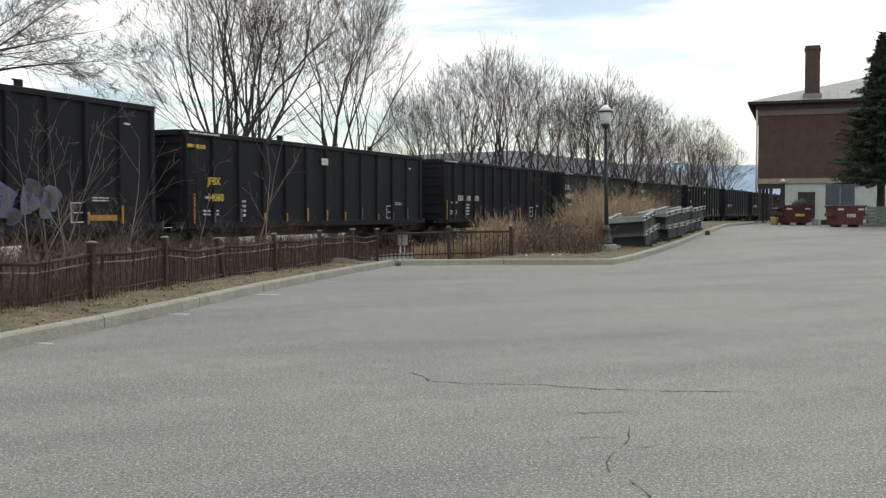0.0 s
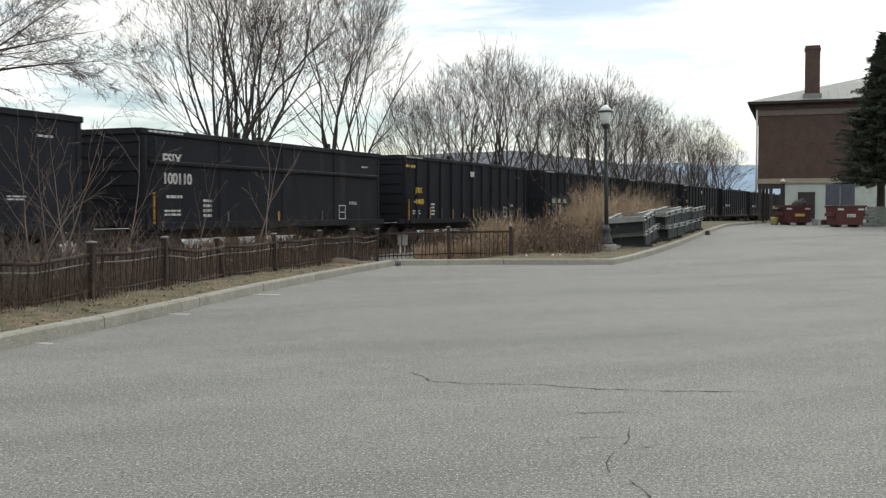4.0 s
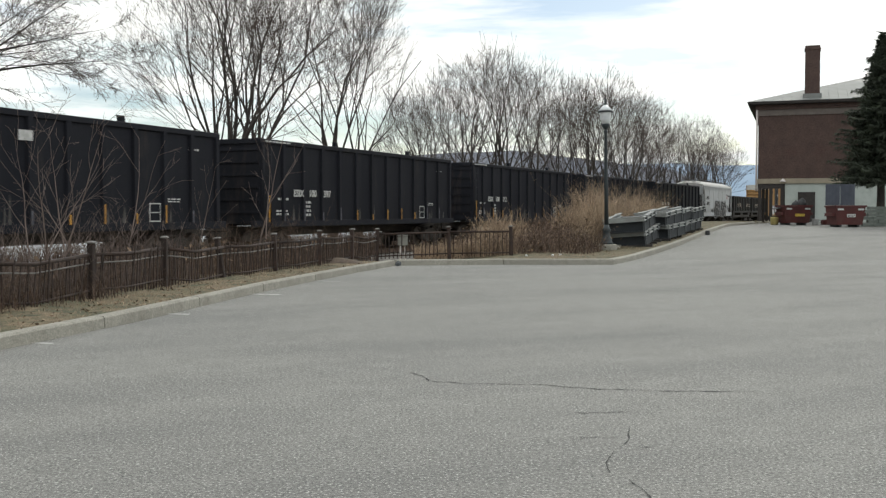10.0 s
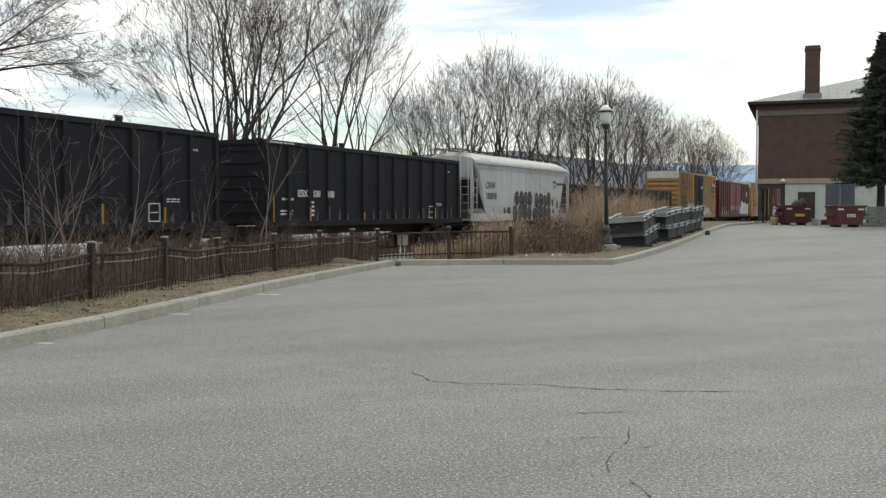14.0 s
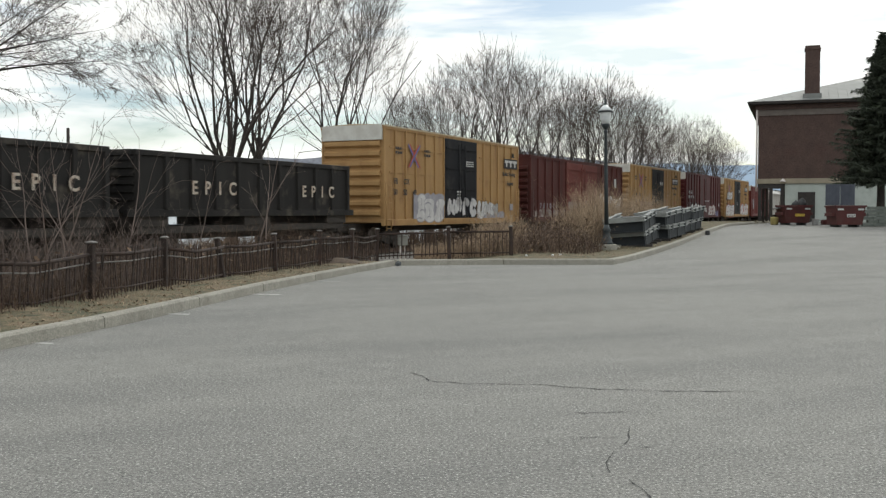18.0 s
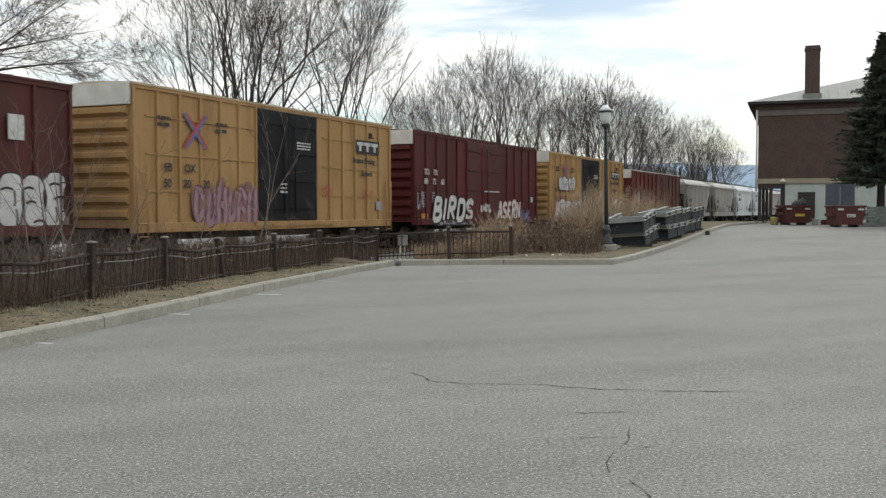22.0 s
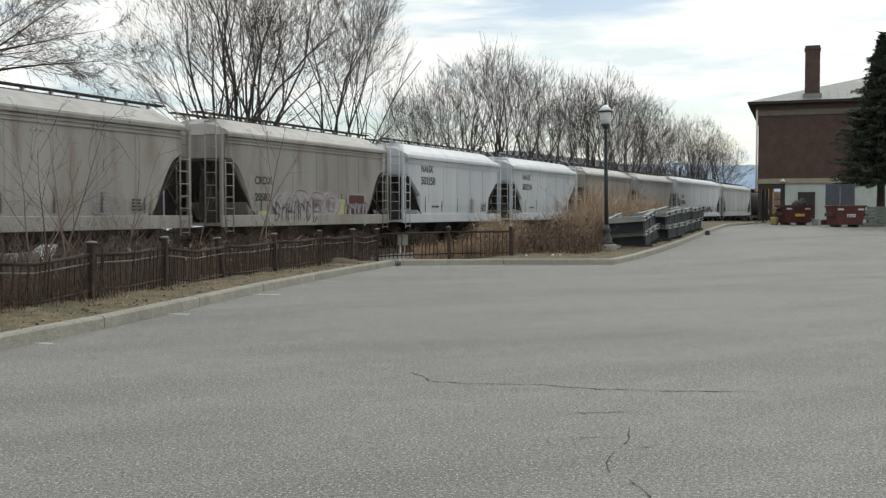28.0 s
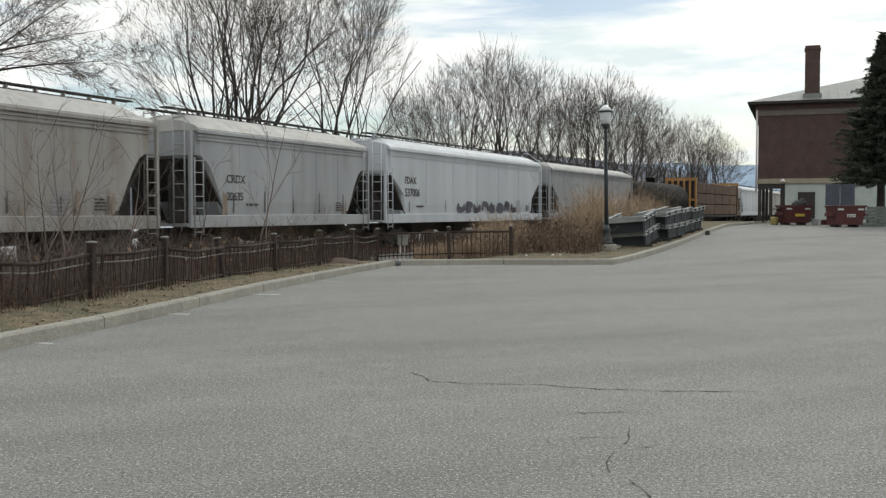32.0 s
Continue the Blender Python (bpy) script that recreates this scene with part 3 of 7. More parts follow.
cp = Shape().box(-0.1, 0.62, -0.11, 0.11, 0.78, 1.0).box(0.55, 0.82, -0.17, 0.06, 0.70, 1.04).box(0.3, 0.36, -1.0, -0.1, 0.92, 0.96)
cp.tube([(0.3, -0.35, 0.8), (0.6, -0.36, 0.55), (0.85, -0.3, 0.5)], 0.03, 6)
COUPLER = cp.mesh("coupler", M["truck"])


def running_gear(car, ln, inset=2.1, sill=True):
    for sx in (-1, 1):
        tr = part("truck", BOLSTER, None, car, at=(sx * (ln / 2 - inset), 0, 0))
        for a in (-0.89, 0.89):
            part("wheelset", WHEELSET, None, tr, at=(a, 0, 0.46))
        part("side_frame", SIDEFRAME, None, tr, at=(0, -1.0, 0))
        part("side_frame", SIDEFRAME, None, tr, at=Matrix.Translation((0, 1.0, 0)) @ rot("Z", 180))
        part("coupler", COUPLER, None, car, at=Matrix.Translation((sx * (ln / 2 + 0.05), 0, 0)) @ rot("Z", 0 if sx > 0 else 180))
    if sill:
        part("centre_sill", Shape().box(-ln / 2, ln / 2, -0.2, 0.2, 0.72, 1.08), M["truck"], car)


def ladder(car, x, y, z0, z1, material, width=0.42, along_x=True, step=0.36, name="ladder"):
    sh = Shape()
    for o in (-width / 2, width / 2):
        p = (x + o, y) if along_x else (x, y + o)
        sh.tube([(*p, z0), (*p, z1)], 0.022, 5)
    z = z0 + 0.1
    while z < z1:
        a, b = ((x - width / 2, y), (x + width / 2, y)) if along_x else ((x, y - width / 2), (x, y + width / 2))
        sh.tube([(*a, z), (*b, z)], 0.016, 5)
        z += step
    return part(name, sh, material, car)


def bars(car, x, z, w, h, rows, material, y, seed=0, name="stencil"):
    """Unreadable small print on a car's side: rows of short bars."""
    r = random.Random(seed)
    sh = Shape()
    rh = h / rows
    for k in range(rows):
        zz = z + h - (k + 0.8) * rh
        u = x
        while u < x + w - 0.03:
            l = min(r.uniform(0.08, 0.26), x + w - u)
            sh.box(u, u + l, y - 0.004, y, zz, zz + rh * 0.55)
            u += l + 0.05
    return part(name, sh, material, car, kind="stuff")


def panel(car, x0, x1, z0, z1, y, material, name="panel", label="", t=0.006):
    return part(name, Shape().box(x0, x1, y - t, y, z0, z1), material, car, label)


def ribbon(sh, pts, w, y):
    """A flat brush stroke in the plane of a car's side."""
    n = len(pts)
    vs = []
    for i, (x, z) in enumerate(pts):
        a, b = pts[max(0, i - 1)], pts[min(n - 1, i + 1)]
        dx, dz = b[0] - a[0], b[1] - a[1]
        l = math.hypot(dx, dz) or 1
        ww = w * (0.75 if i in (0, n - 1) else 1)
        vs += [(x - dz / l * ww, y, z + dx / l * ww), (x + dz / l * ww, y, z - dx / l * ww)]
    sh.add(vs, [(2 * i, 2 * i + 1, 2 * i + 3, 2 * i + 2) for i in range(n - 1)])


def blob(sh, cx, cz, rx, rz, y, lobes, grow):
    """A filled bubble shape in the plane of a car's side."""
    n = len(lobes)
    vs = [(cx + (rx * l + grow) * math.cos(2 * math.pi * k / n), y, cz + (rz * l + grow) * math.sin(2 * math.pi * k / n)) for k, l in enumerate(lobes)]
    sh.add([(cx, y, cz)] + vs, [(0, 1 + (k + 1) % n, 1 + k) for k in range(n)])


def graffiti(car, x0, x1, z0, z1, y, fill, line, n, seed, back=None, fat=1.0, label="sprayed graffiti in fat strokes"):
    """Sprayed forms: groups of fat bowed strokes with dark outlines, crowded together, over a colour cloud."""
    r = random.Random(seed)
    f, o, b = Shape(), Shape(), Shape()
    cw = (x1 - x0) / n
    hgt = z1 - z0
    w = cw * 0.215 * min(1.1, fat + 0.2)
    for k in range(n):
        cx = x0 + (k + 0.5) * cw + r.uniform(-0.06, 0.06) * cw
        top, low = z0 + hgt * r.uniform(0.84, 1.0), z0 + hgt * r.uniform(0.0, 0.12)
        tilt = cw * r.uniform(-0.05, 0.22)
        step = 0.0025 * (k % 3)
        mid = (top + low) / 2
        e = cw * 0.30
        strokes = [[(cx - e + r.uniform(-0.05, 0.05) * cw, low + w), (cx - e * 1.25, mid), (cx - e * 0.8 + tilt, top - w)]]
        for q in range(r.choice((1, 2, 2, 3))):
            kind = r.randrange(4)
            if kind == 0:
                strokes.append([(cx + e, low + w), (cx + e * 1.3, mid + r.uniform(-0.1, 0.1) * hgt), (cx + e + tilt, top - w)])
            elif kind == 1:
                strokes.append([(cx - e, top - w), (cx + e * 0.4, top - w * 0.6), (cx + e + tilt, top - hgt * 0.3)])
            elif kind == 2:
                strokes.append([(cx - e, low + w), (cx + e * 0.5, low + w * 0.8), (cx + e, low + hgt * 0.3)])
            else:
                strokes.append([(cx - e, mid), (cx, mid + hgt * 0.08), (cx + e, mid - r.uniform(0.0, 0.25) * hgt)])
        for (xa, za), (xm, zm), (xb, zb_) in strokes:
            pts = [((1 - t) ** 2 * xa + 2 * t * (1 - t) * xm + t * t * xb, (1 - t) ** 2 * za + 2 * t * (1 - t) * zm + t * t * zb_) for t in np.linspace(0, 1, 8)]
            ribbon(o, pts, w + (0.035 if fat > 0.1 else 0.0), y - 0.004 - step)
            if fat > 0.3:
                ribbon(f, pts, w, y - 0.005 - step)
        for j in range(3):
            xa, za = cx + cw * r.uniform(-0.4, 0.4), low + (top - low) * r.uniform(0.1, 0.9)
            ribbon(o, [(xa, za), (xa + cw * r.uniform(-0.1, 0.1), za + hgt * 0.1), (xa + cw * r.uniform(-0.15, 0.15), za + hgt * 0.2)], 0.013, y - 0.0065 - step)
        if back:
            lobes = [1 + r.uniform(-0.25, 0.2) for u in range(14)]
            blob(b, cx, mid, cw * 0.62, (top - low) * 0.56, y - 0.002 - 0.0004 * k, lobes, 0.06)
    if back:
        part("graffiti_cloud", b, back, car, "sprayed colour behind the graffiti")
    part("graffiti_outline", o, line, car, "sprayed outline", kind="stuff")
    if f.v:
        part("graffiti_fill", f, fill, car, label, kind="stuff")


GLYPHS = {
    "A": (((0, 0), (0.38, 0.95), (0.6, 0.95), (1, 0)), ((0.2, 0.36), (0.8, 0.36))),
    "B": (((0.1, 0), (0.1, 1)), ((0.1, 0.97), (0.85, 0.98), (0.8, 0.55), (0.15, 0.52)), ((0.15, 0.5), (1.0, 0.5), (0.95, 0.02), (0.1, 0.03))),
    "D": (((0.1, 0), (0.1, 1)), ((0.1, 0.97), (0.85, 0.98), (1.0, 0.5), (0.85, 0.02), (0.1, 0.03))),
    "E": (((0.9, 0.97), (0.1, 0.95), (0.1, 0.05), (0.9, 0.03)), ((0.1, 0.5), (0.75, 0.5))),
    "I": (((0.5, 0), (0.5, 1)),),
    "N": (((0.08, 0), (0.08, 0.97)), ((0.08, 0.97), (0.92, 0.03)), ((0.92, 0.03), (0.92, 1))),
    "R": (((0.1, 0), (0.1, 1)), ((0.1, 0.97), (0.9, 0.98), (0.85, 0.5), (0.1, 0.46)), ((0.4, 0.46), (0.95, 0))),
    "S": (((0.92, 0.82), (0.55, 1.02), (0.05, 0.9), (0.1, 0.58), (0.85, 0.46), (0.95, 0.1), (0.5, -0.02), (0.05, 0.18)),)}


def rounded(pts):
    """Corners of a line cut twice, its ends kept."""
    for k in range(2):
        out = [pts[0]]
        for a, b in zip(pts, pts[1:]):
            out += [(0.75 * a[0] + 0.25 * b[0], 0.75 * a[1] + 0.25 * b[1]), (0.25 * a[0] + 0.75 * b[0], 0.25 * a[1] + 0.75 * b[1])]
        pts = out + [pts[-1]]
    return pts


def tag_word(car, word, x0, x1, z0, z1, y, fill, line, fat, seed, slant=0.12, label="sprayed graffiti word", edge=0.05):
    """A sprayed word in fat crowded letters with a darker edge."""
    r = random.Random(seed)
    widths = [0.5 if ch == "I" else 1.0 for ch in word]
    cw = (x1 - x0) / sum(widths)
    u = x0
    for k, ch in enumerate(word):
        f, o = Shape(), Shape()
        wd = cw * widths[k]
        lo, hi = z0 + r.uniform(0, 0.1) * (z1 - z0), z1 - r.uniform(0, 0.12) * (z1 - z0)
        for q, stroke in enumerate(GLYPHS[ch]):
            pts = [(u + wd * (0.12 + 0.76 * a) + slant * (b - 0.5) * (z1 - z0), lo + fat + (hi - lo - 2 * fat) * b) for a, b in stroke]
            if len(pts) > 2:
                pts = rounded(pts)
            ribbon(o, pts, fat + edge, y - 0.004 - 0.0004 * q - 0.002 * (k % 2))
            ribbon(f, pts, fat, y - 0.007 - 0.0004 * q - 0.002 * (k % 2))
        letter = part("graffiti_letter", f, fill, car, label)
        part("outline", o, line, letter, "sprayed outline")
        u += wd


def throw_up(car, x0, x1, z0, z1, y, fill, line, n, seed, back=None, label="bubble-shaped graffiti"):
    """Crowded tall bubbles with dark edges, notches and loops, over a colour cloud."""
    r = random.Random(seed)
    b = Shape()
    cw, hgt = (x1 - x0) / n, z1 - z0
    for k in range(n):
        f, o, g = Shape(), Shape(), Shape()
        cx = x0 + (k + 0.5) * cw + r.uniform(-0.08, 0.08) * cw
        rx, rz = cw * r.uniform(0.52, 0.66), hgt * r.uniform(0.38, 0.5)
        cz = z0 + rz + r.uniform(0.0, 0.06) * hgt
        waist, lean = r.uniform(0.1, 0.5), r.uniform(-0.1, 0.3)
        ring = []
        for q in range(28):
            a = 2 * math.pi * q / 28
            c_, s_ = math.cos(a), math.sin(a)
            xx = math.copysign(abs(c_) ** 0.7, c_) * (1 - waist * math.exp(-(s_ * 2.6) ** 2)) * r.uniform(0.9, 1.08)
            zz = math.copysign(abs(s_) ** 0.75, s_)
            ring.append((xx, zz))
        st = 0.003 * (k % 2)
        for sh, grow, dy in ((o, 0.04, 0.004), (f, 0.0, 0.005)):
            vs = [(cx + xx * (rx + grow) + lean * zz * rz, y - dy - st, cz + zz * (rz + grow)) for xx, zz in ring]
            sh.add([(cx, y - dy - st, cz)] + vs, [(0, 1 + (q + 1) % 28, 1 + q) for q in range(28)])
        for q in range(3):
            px, pz = cx + rx * r.uniform(-0.5, 0.5), cz + rz * (-0.65 + 0.6 * q + r.uniform(-0.15, 0.15))
            e = rx * r.uniform(0.2, 0.45)
            kind = r.randrange(2)
            if kind == 0:
                pts = [(px, pz - rz * 0.3), (px + e * 0.3, pz), (px - e * 0.1, pz + rz * 0.3)]
            else:
                pts = [(px - e * 1.4, pz - e * 0.3), (px, pz + e * 0.2), (px + e * 1.4, pz - e * 0.2)]
            ribbon(g, rounded(pts), 0.03, y - 0.0062 - st)
        if back:
            blob(b, cx, cz, cw * 0.68, rz * 1.12, y - 0.001 - 0.0004 * (k % 3), [1 + r.uniform(-0.22, 0.16) for q in range(16)], 0.08)
        bubble = part("graffiti_bubble", f, fill, car, label)
        part("outline", o, line, bubble, "sprayed outline")
        part("inner_line", g, line, bubble, "sprayed inner line", kind="stuff")
    if back:
        part("graffiti_cloud", b, back, car, "sprayed colour behind the graffiti")


def smear(car, x0, x1, z0, z1, y, material, seed, label="patchy remains of pale paint"):
    """A band of worn paint with ragged edges."""
    r = random.Random(seed)
    n = max(6, int((x1 - x0) / 0.12))
    sh = Shape()
    a, b, vs = 0.0, 0.0, []
    for k in range(n + 1):
        a, b = 0.6 * a + r.uniform(-0.08, 0.08), 0.6 * b + r.uniform(-0.06, 0.06)
        vs += [(x0 + (x1 - x0) * k / n, y, z0 + b), (x0 + (x1 - x0) * k / n, y, z1 + a)]
    sh.add(vs, [(2 * k, 2 * k + 2, 2 * k + 3, 2 * k + 1) for k in range(n)])
    part("worn_paint", sh, material, car, label)


def bubbles(car, x0, x1, z0, z1, y, seed):
    """Two rows of crowded black bubbles with pale outlines."""
    r = random.Random(seed)
    f, o = Shape(), Shape()
    h2 = (z1 - z0) * 0.5
    for row, n in ((1, 4), (0, 4)):
        w = (x1 - x0) / n * (0.9 if row else 1.0)
        for k in range(n):
            lobes = [1 + r.uniform(-0.07, 0.07) for q in range(14)]
            cx = x0 + (0.1 if row else 0.0) * (x1 - x0) + (k + 0.5) * w + r.uniform(-0.03, 0.03)
            cz = z0 + h2 * (0.5 + 0.95 * row) + r.uniform(-0.05, 0.05)
            st = 0.002 * ((k % 2) + 2 * (1 - row))
            wr, hr = w * r.uniform(0.48, 0.62), h2 * r.uniform(0.5, 0.68)
            blob(o, cx, cz, wr, hr, y - 0.003 - st, lobes, 0.026)
            blob(f, cx, cz, wr, hr, y - 0.004 - st, lobes, 0.0)
            ribbon(o, rounded([(cx - wr * 0.3, cz - hr * 0.5), (cx - wr * 0.4, cz + hr * 0.3), (cx, cz + hr * r.uniform(0.5, 0.7)), (cx + wr * 0.4, cz + hr * 0.3), (cx + wr * 0.3, cz - hr * 0.1)]), 0.01, y - 0.0045 - st)
    part("graffiti_outline", o, M["white_mark"], car, "pale sprayed outline", kind="stuff")
    part("graffiti_fill", f, M["tag_black"], car, "black bubble graffiti", kind="stuff")


def new_car(name, label, s0, s1, category, group="cars of the freight train"):
    car = thing(name, label, category, group=group)
    train.append((car, (s0 + s1) / 2))
    return car, s1 - s0


def gondola(s0, s1, top=4.0, floor=1.18, plain=False, posts=13, paint="black_car", number="", mark="ESIX", two_rows=False, label="", seed=0, smooth=False, ledge=False):
    s0, s1 = s0 - 0.15, s1 + 0.2
    car, ln = new_car("gondola_car", label or "black high-sided steel gondola car of a freight train", s0, s1, "railway car")
    h = ln / 2
    zb = floor
    p = M[paint]
    W = HALF - (0.0 if smooth else 0.09)
    rect = lambda u, v, z: [(-u, -v, z), (u, -v, z), (u, v, z), (-u, v, z)]
    body = Shape().loft([rect(h - 0.06, W - 0.05, zb + 0.12), rect(h - 0.06, W - 0.05, top), rect(h, W, top), rect(h, W, zb)])
    part("body", body, p, car)
    running_gear(car, ln + 1.5)
    for sg in (-1, 1):
        part("top_rail", Shape().box(-h - 0.02, h + 0.02, sg * W - 0.07, sg * W + 0.09, top - 0.13, top + 0.03), p, car, bevel=0.015)
        part("side_sill", Shape().box(-h - 0.35, h + 0.35, sg * W - 0.05, sg * W + 0.1, zb - 0.12, zb + 0.1), p, car, bevel=0.01)
        part("end_rail", Shape().box(sg * h - 0.07, sg * h + 0.07, -W + 0.07, W - 0.07, top - 0.13, top + 0.03), p, car)
        for k in range(6):
            z = zb + 0.35 + k * (top - zb - 0.5) / 5.5
            part("end_rib", Shape().box(sg * h - 0.05, sg * h + 0.05, -W + 0.03, W - 0.03, z, z + 0.09), p, car)
    pw = 0.075 if not smooth else 0.05
    pd = 0.09 if not smooth else 0.03
    pm = Shape().loft([[(-pw * 1.3, 0, 0), (pw * 1.3, 0, 0), (pw, -pd, 0), (-pw, -pd, 0)], [(-pw * 1.3, 0, top - zb - 0.2), (pw * 1.3, 0, top - zb - 0.2), (pw, -pd, top - zb - 0.2), (-pw, -pd, top - zb - 0.2)]]).mesh("side_post", p)
    n = posts if not smooth else 5
    for k in range(n):
        x = -h + 0.12 + (ln - 0.24) * k / (n - 1)
        part("side_post", pm, None, car, at=(x, -W, zb + 0.1))
        part("side_post", pm, None, car, at=Matrix.Translation((x, W, zb + 0.1)) @ rot("Z", 180))
    if ledge:
        part("ledge", Shape().box(-h + 0.3, h - 0.3, -W - 0.1, -W, zb + 1.75, zb + 1.87), p, car, bevel=0.02)
    yf = -W - (0.003 if not smooth else 0.003)
    r = random.Random(seed + 11)
    if plain:
        part("underframe", Shape().box(-h + 0.3, h - 0.3, -0.9, 0.9, 0.85, 0.946), M["truck"], car)
        return car, ln
    ladder(car, -h + 0.3, -W - 0.12, zb - 0.3, top - 0.2, p)
    ladder(car, h + 0.02 + 0.1, -W + 0.4, zb - 0.1, top - 0.2, p, along_x=False)
    panel(car, -h + 0.42, -h + 0.52, zb + 0.05, zb + 0.95, -W - 0.094, M["amber"], "reflector", "tall amber reflector strip")
    for k in range(1, n - 1):
        x = -h + 0.12 + (ln - 0.24) * k / (n - 1) if not smooth else -h + ln * (k + 0.4) / n
        panel(car, x - 0.03, x + 0.03, zb + 0.08, zb + r.uniform(0.3, 0.62), -W - (0.094 if not smooth else 0.034), M["amber"] if r.random() < 0.45 else M["tag_dim"], "reflector", "weathered reflector strip")
    if not smooth and seed > 6:
        ds = Shape()
        for k in range(n - 1):
            for q in range(r.choice((0, 1, 2, 2))):
                x = -h + 0.12 + (ln - 0.24) * (k + r.uniform(0.15, 0.85)) / (n - 1)
                w, t_ = r.uniform(0.02, 0.09), r.uniform(0.2, 0.75)
                ds.add([(x - w, yf - 0.002, zb + 0.1), (x + w, yf - 0.002, zb + 0.1), (x + w * 0.7, yf - 0.002, zb + 0.1 + t_ * 0.7), (x + w * 0.1, yf - 0.002, zb + 0.1 + t_)], [(0, 1, 2, 3)])
        if ds.v:
            part("dust_streak", ds, M["dust"], car, "pale dust streaks above the sill", kind="stuff")
    for x in (-h * 0.37, h * 0.42):
        part("tarp_bracket", Shape().box(x, x + 0.16, -W - 0.05, -W + 0.1, top + 0.03, top + 0.2).box(x - 0.14, x, -W - 0.03, -W + 0.02, top + 0.16, top + 0.2), p, car)
    white = M["white_mark"]
    sx = -h + 0.9
    yl = -W - (0.093 if not smooth else 0.034)
    if mark == "JFBX":
        lettering(mark, 0.32, M["yellow_mark"], car, (-h + 1.1, yl, 2.42), label="yellow stencilled letters")
        lettering(number, 0.32, M["yellow_mark"], car, (-h + 1.1, yl, 1.92), label="yellow stencilled number")
        panel(car, -0.4, 0.05, 3.3, 3.55, yl, white, "placard", "pale placard")
        bars(car, -h + 0.15, top - 0.55, 0.9, 0.22, 1, M["yellow_mark"], yl, seed)
    elif two_rows:
        lettering(mark, 0.44, white, car, (-h + (0.4 if seed == 4 else 0.9), yl, 2.95), label="white stencilled letters")
        lettering(number, 0.44, white, car, (-h + (0.4 if seed == 4 else 0.9), yl, 2.4), label="white stencilled number")
    elif number:
        for k, tx in enumerate([mark] + number.split(" ")):
            lettering(tx, 0.34, white, car, (sx + {3: 0.75, 7: 0.45, 8: 0.65}.get(seed, 1.05) + 1.0 * k, yl, 2.12), label="white stencilled letters")
    bars(car, sx + 0.1, 1.45, 0.75, 0.22, 2, white, yf, seed + 1)
    bars(car, sx + 1.9, 1.4, 0.4, 0.6, 4, white, yf, seed + 2)
    bars(car, -h + 1.1, 1.95, 0.7, 0.15, 1, white, yf, seed + 3)
    bars(car, h - 2.5, 1.85, 0.6, 0.14, 2, white, yf, seed + 4)
    fr = Shape()
    for a in ((0, 0.5, 0, 0.035), (0, 0.5, 0.5, 0.535), (0, 0.035, 0.035, 0.5), (0.465, 0.5, 0.035, 0.5), (0.08, 0.42, 0.25, 0.28)):
        fr.box(h - 3.3 + a[0], h - 3.3 + a[1], yf - 0.004, yf, 1.3 + a[2], 1.3 + a[3])
    part("consolidated_stencil", fr, white, car, "white stencilled frame")
    bars(car, h - 1.5, top - 0.6, 0.5, 0.1, 1, white, yf, seed + 5)
    bars(car, -h + 0.25, top + 0.045 - 0.14, 1.5, 0.1, 1, white, -W - 0.092, seed + 6)
    return car, ln


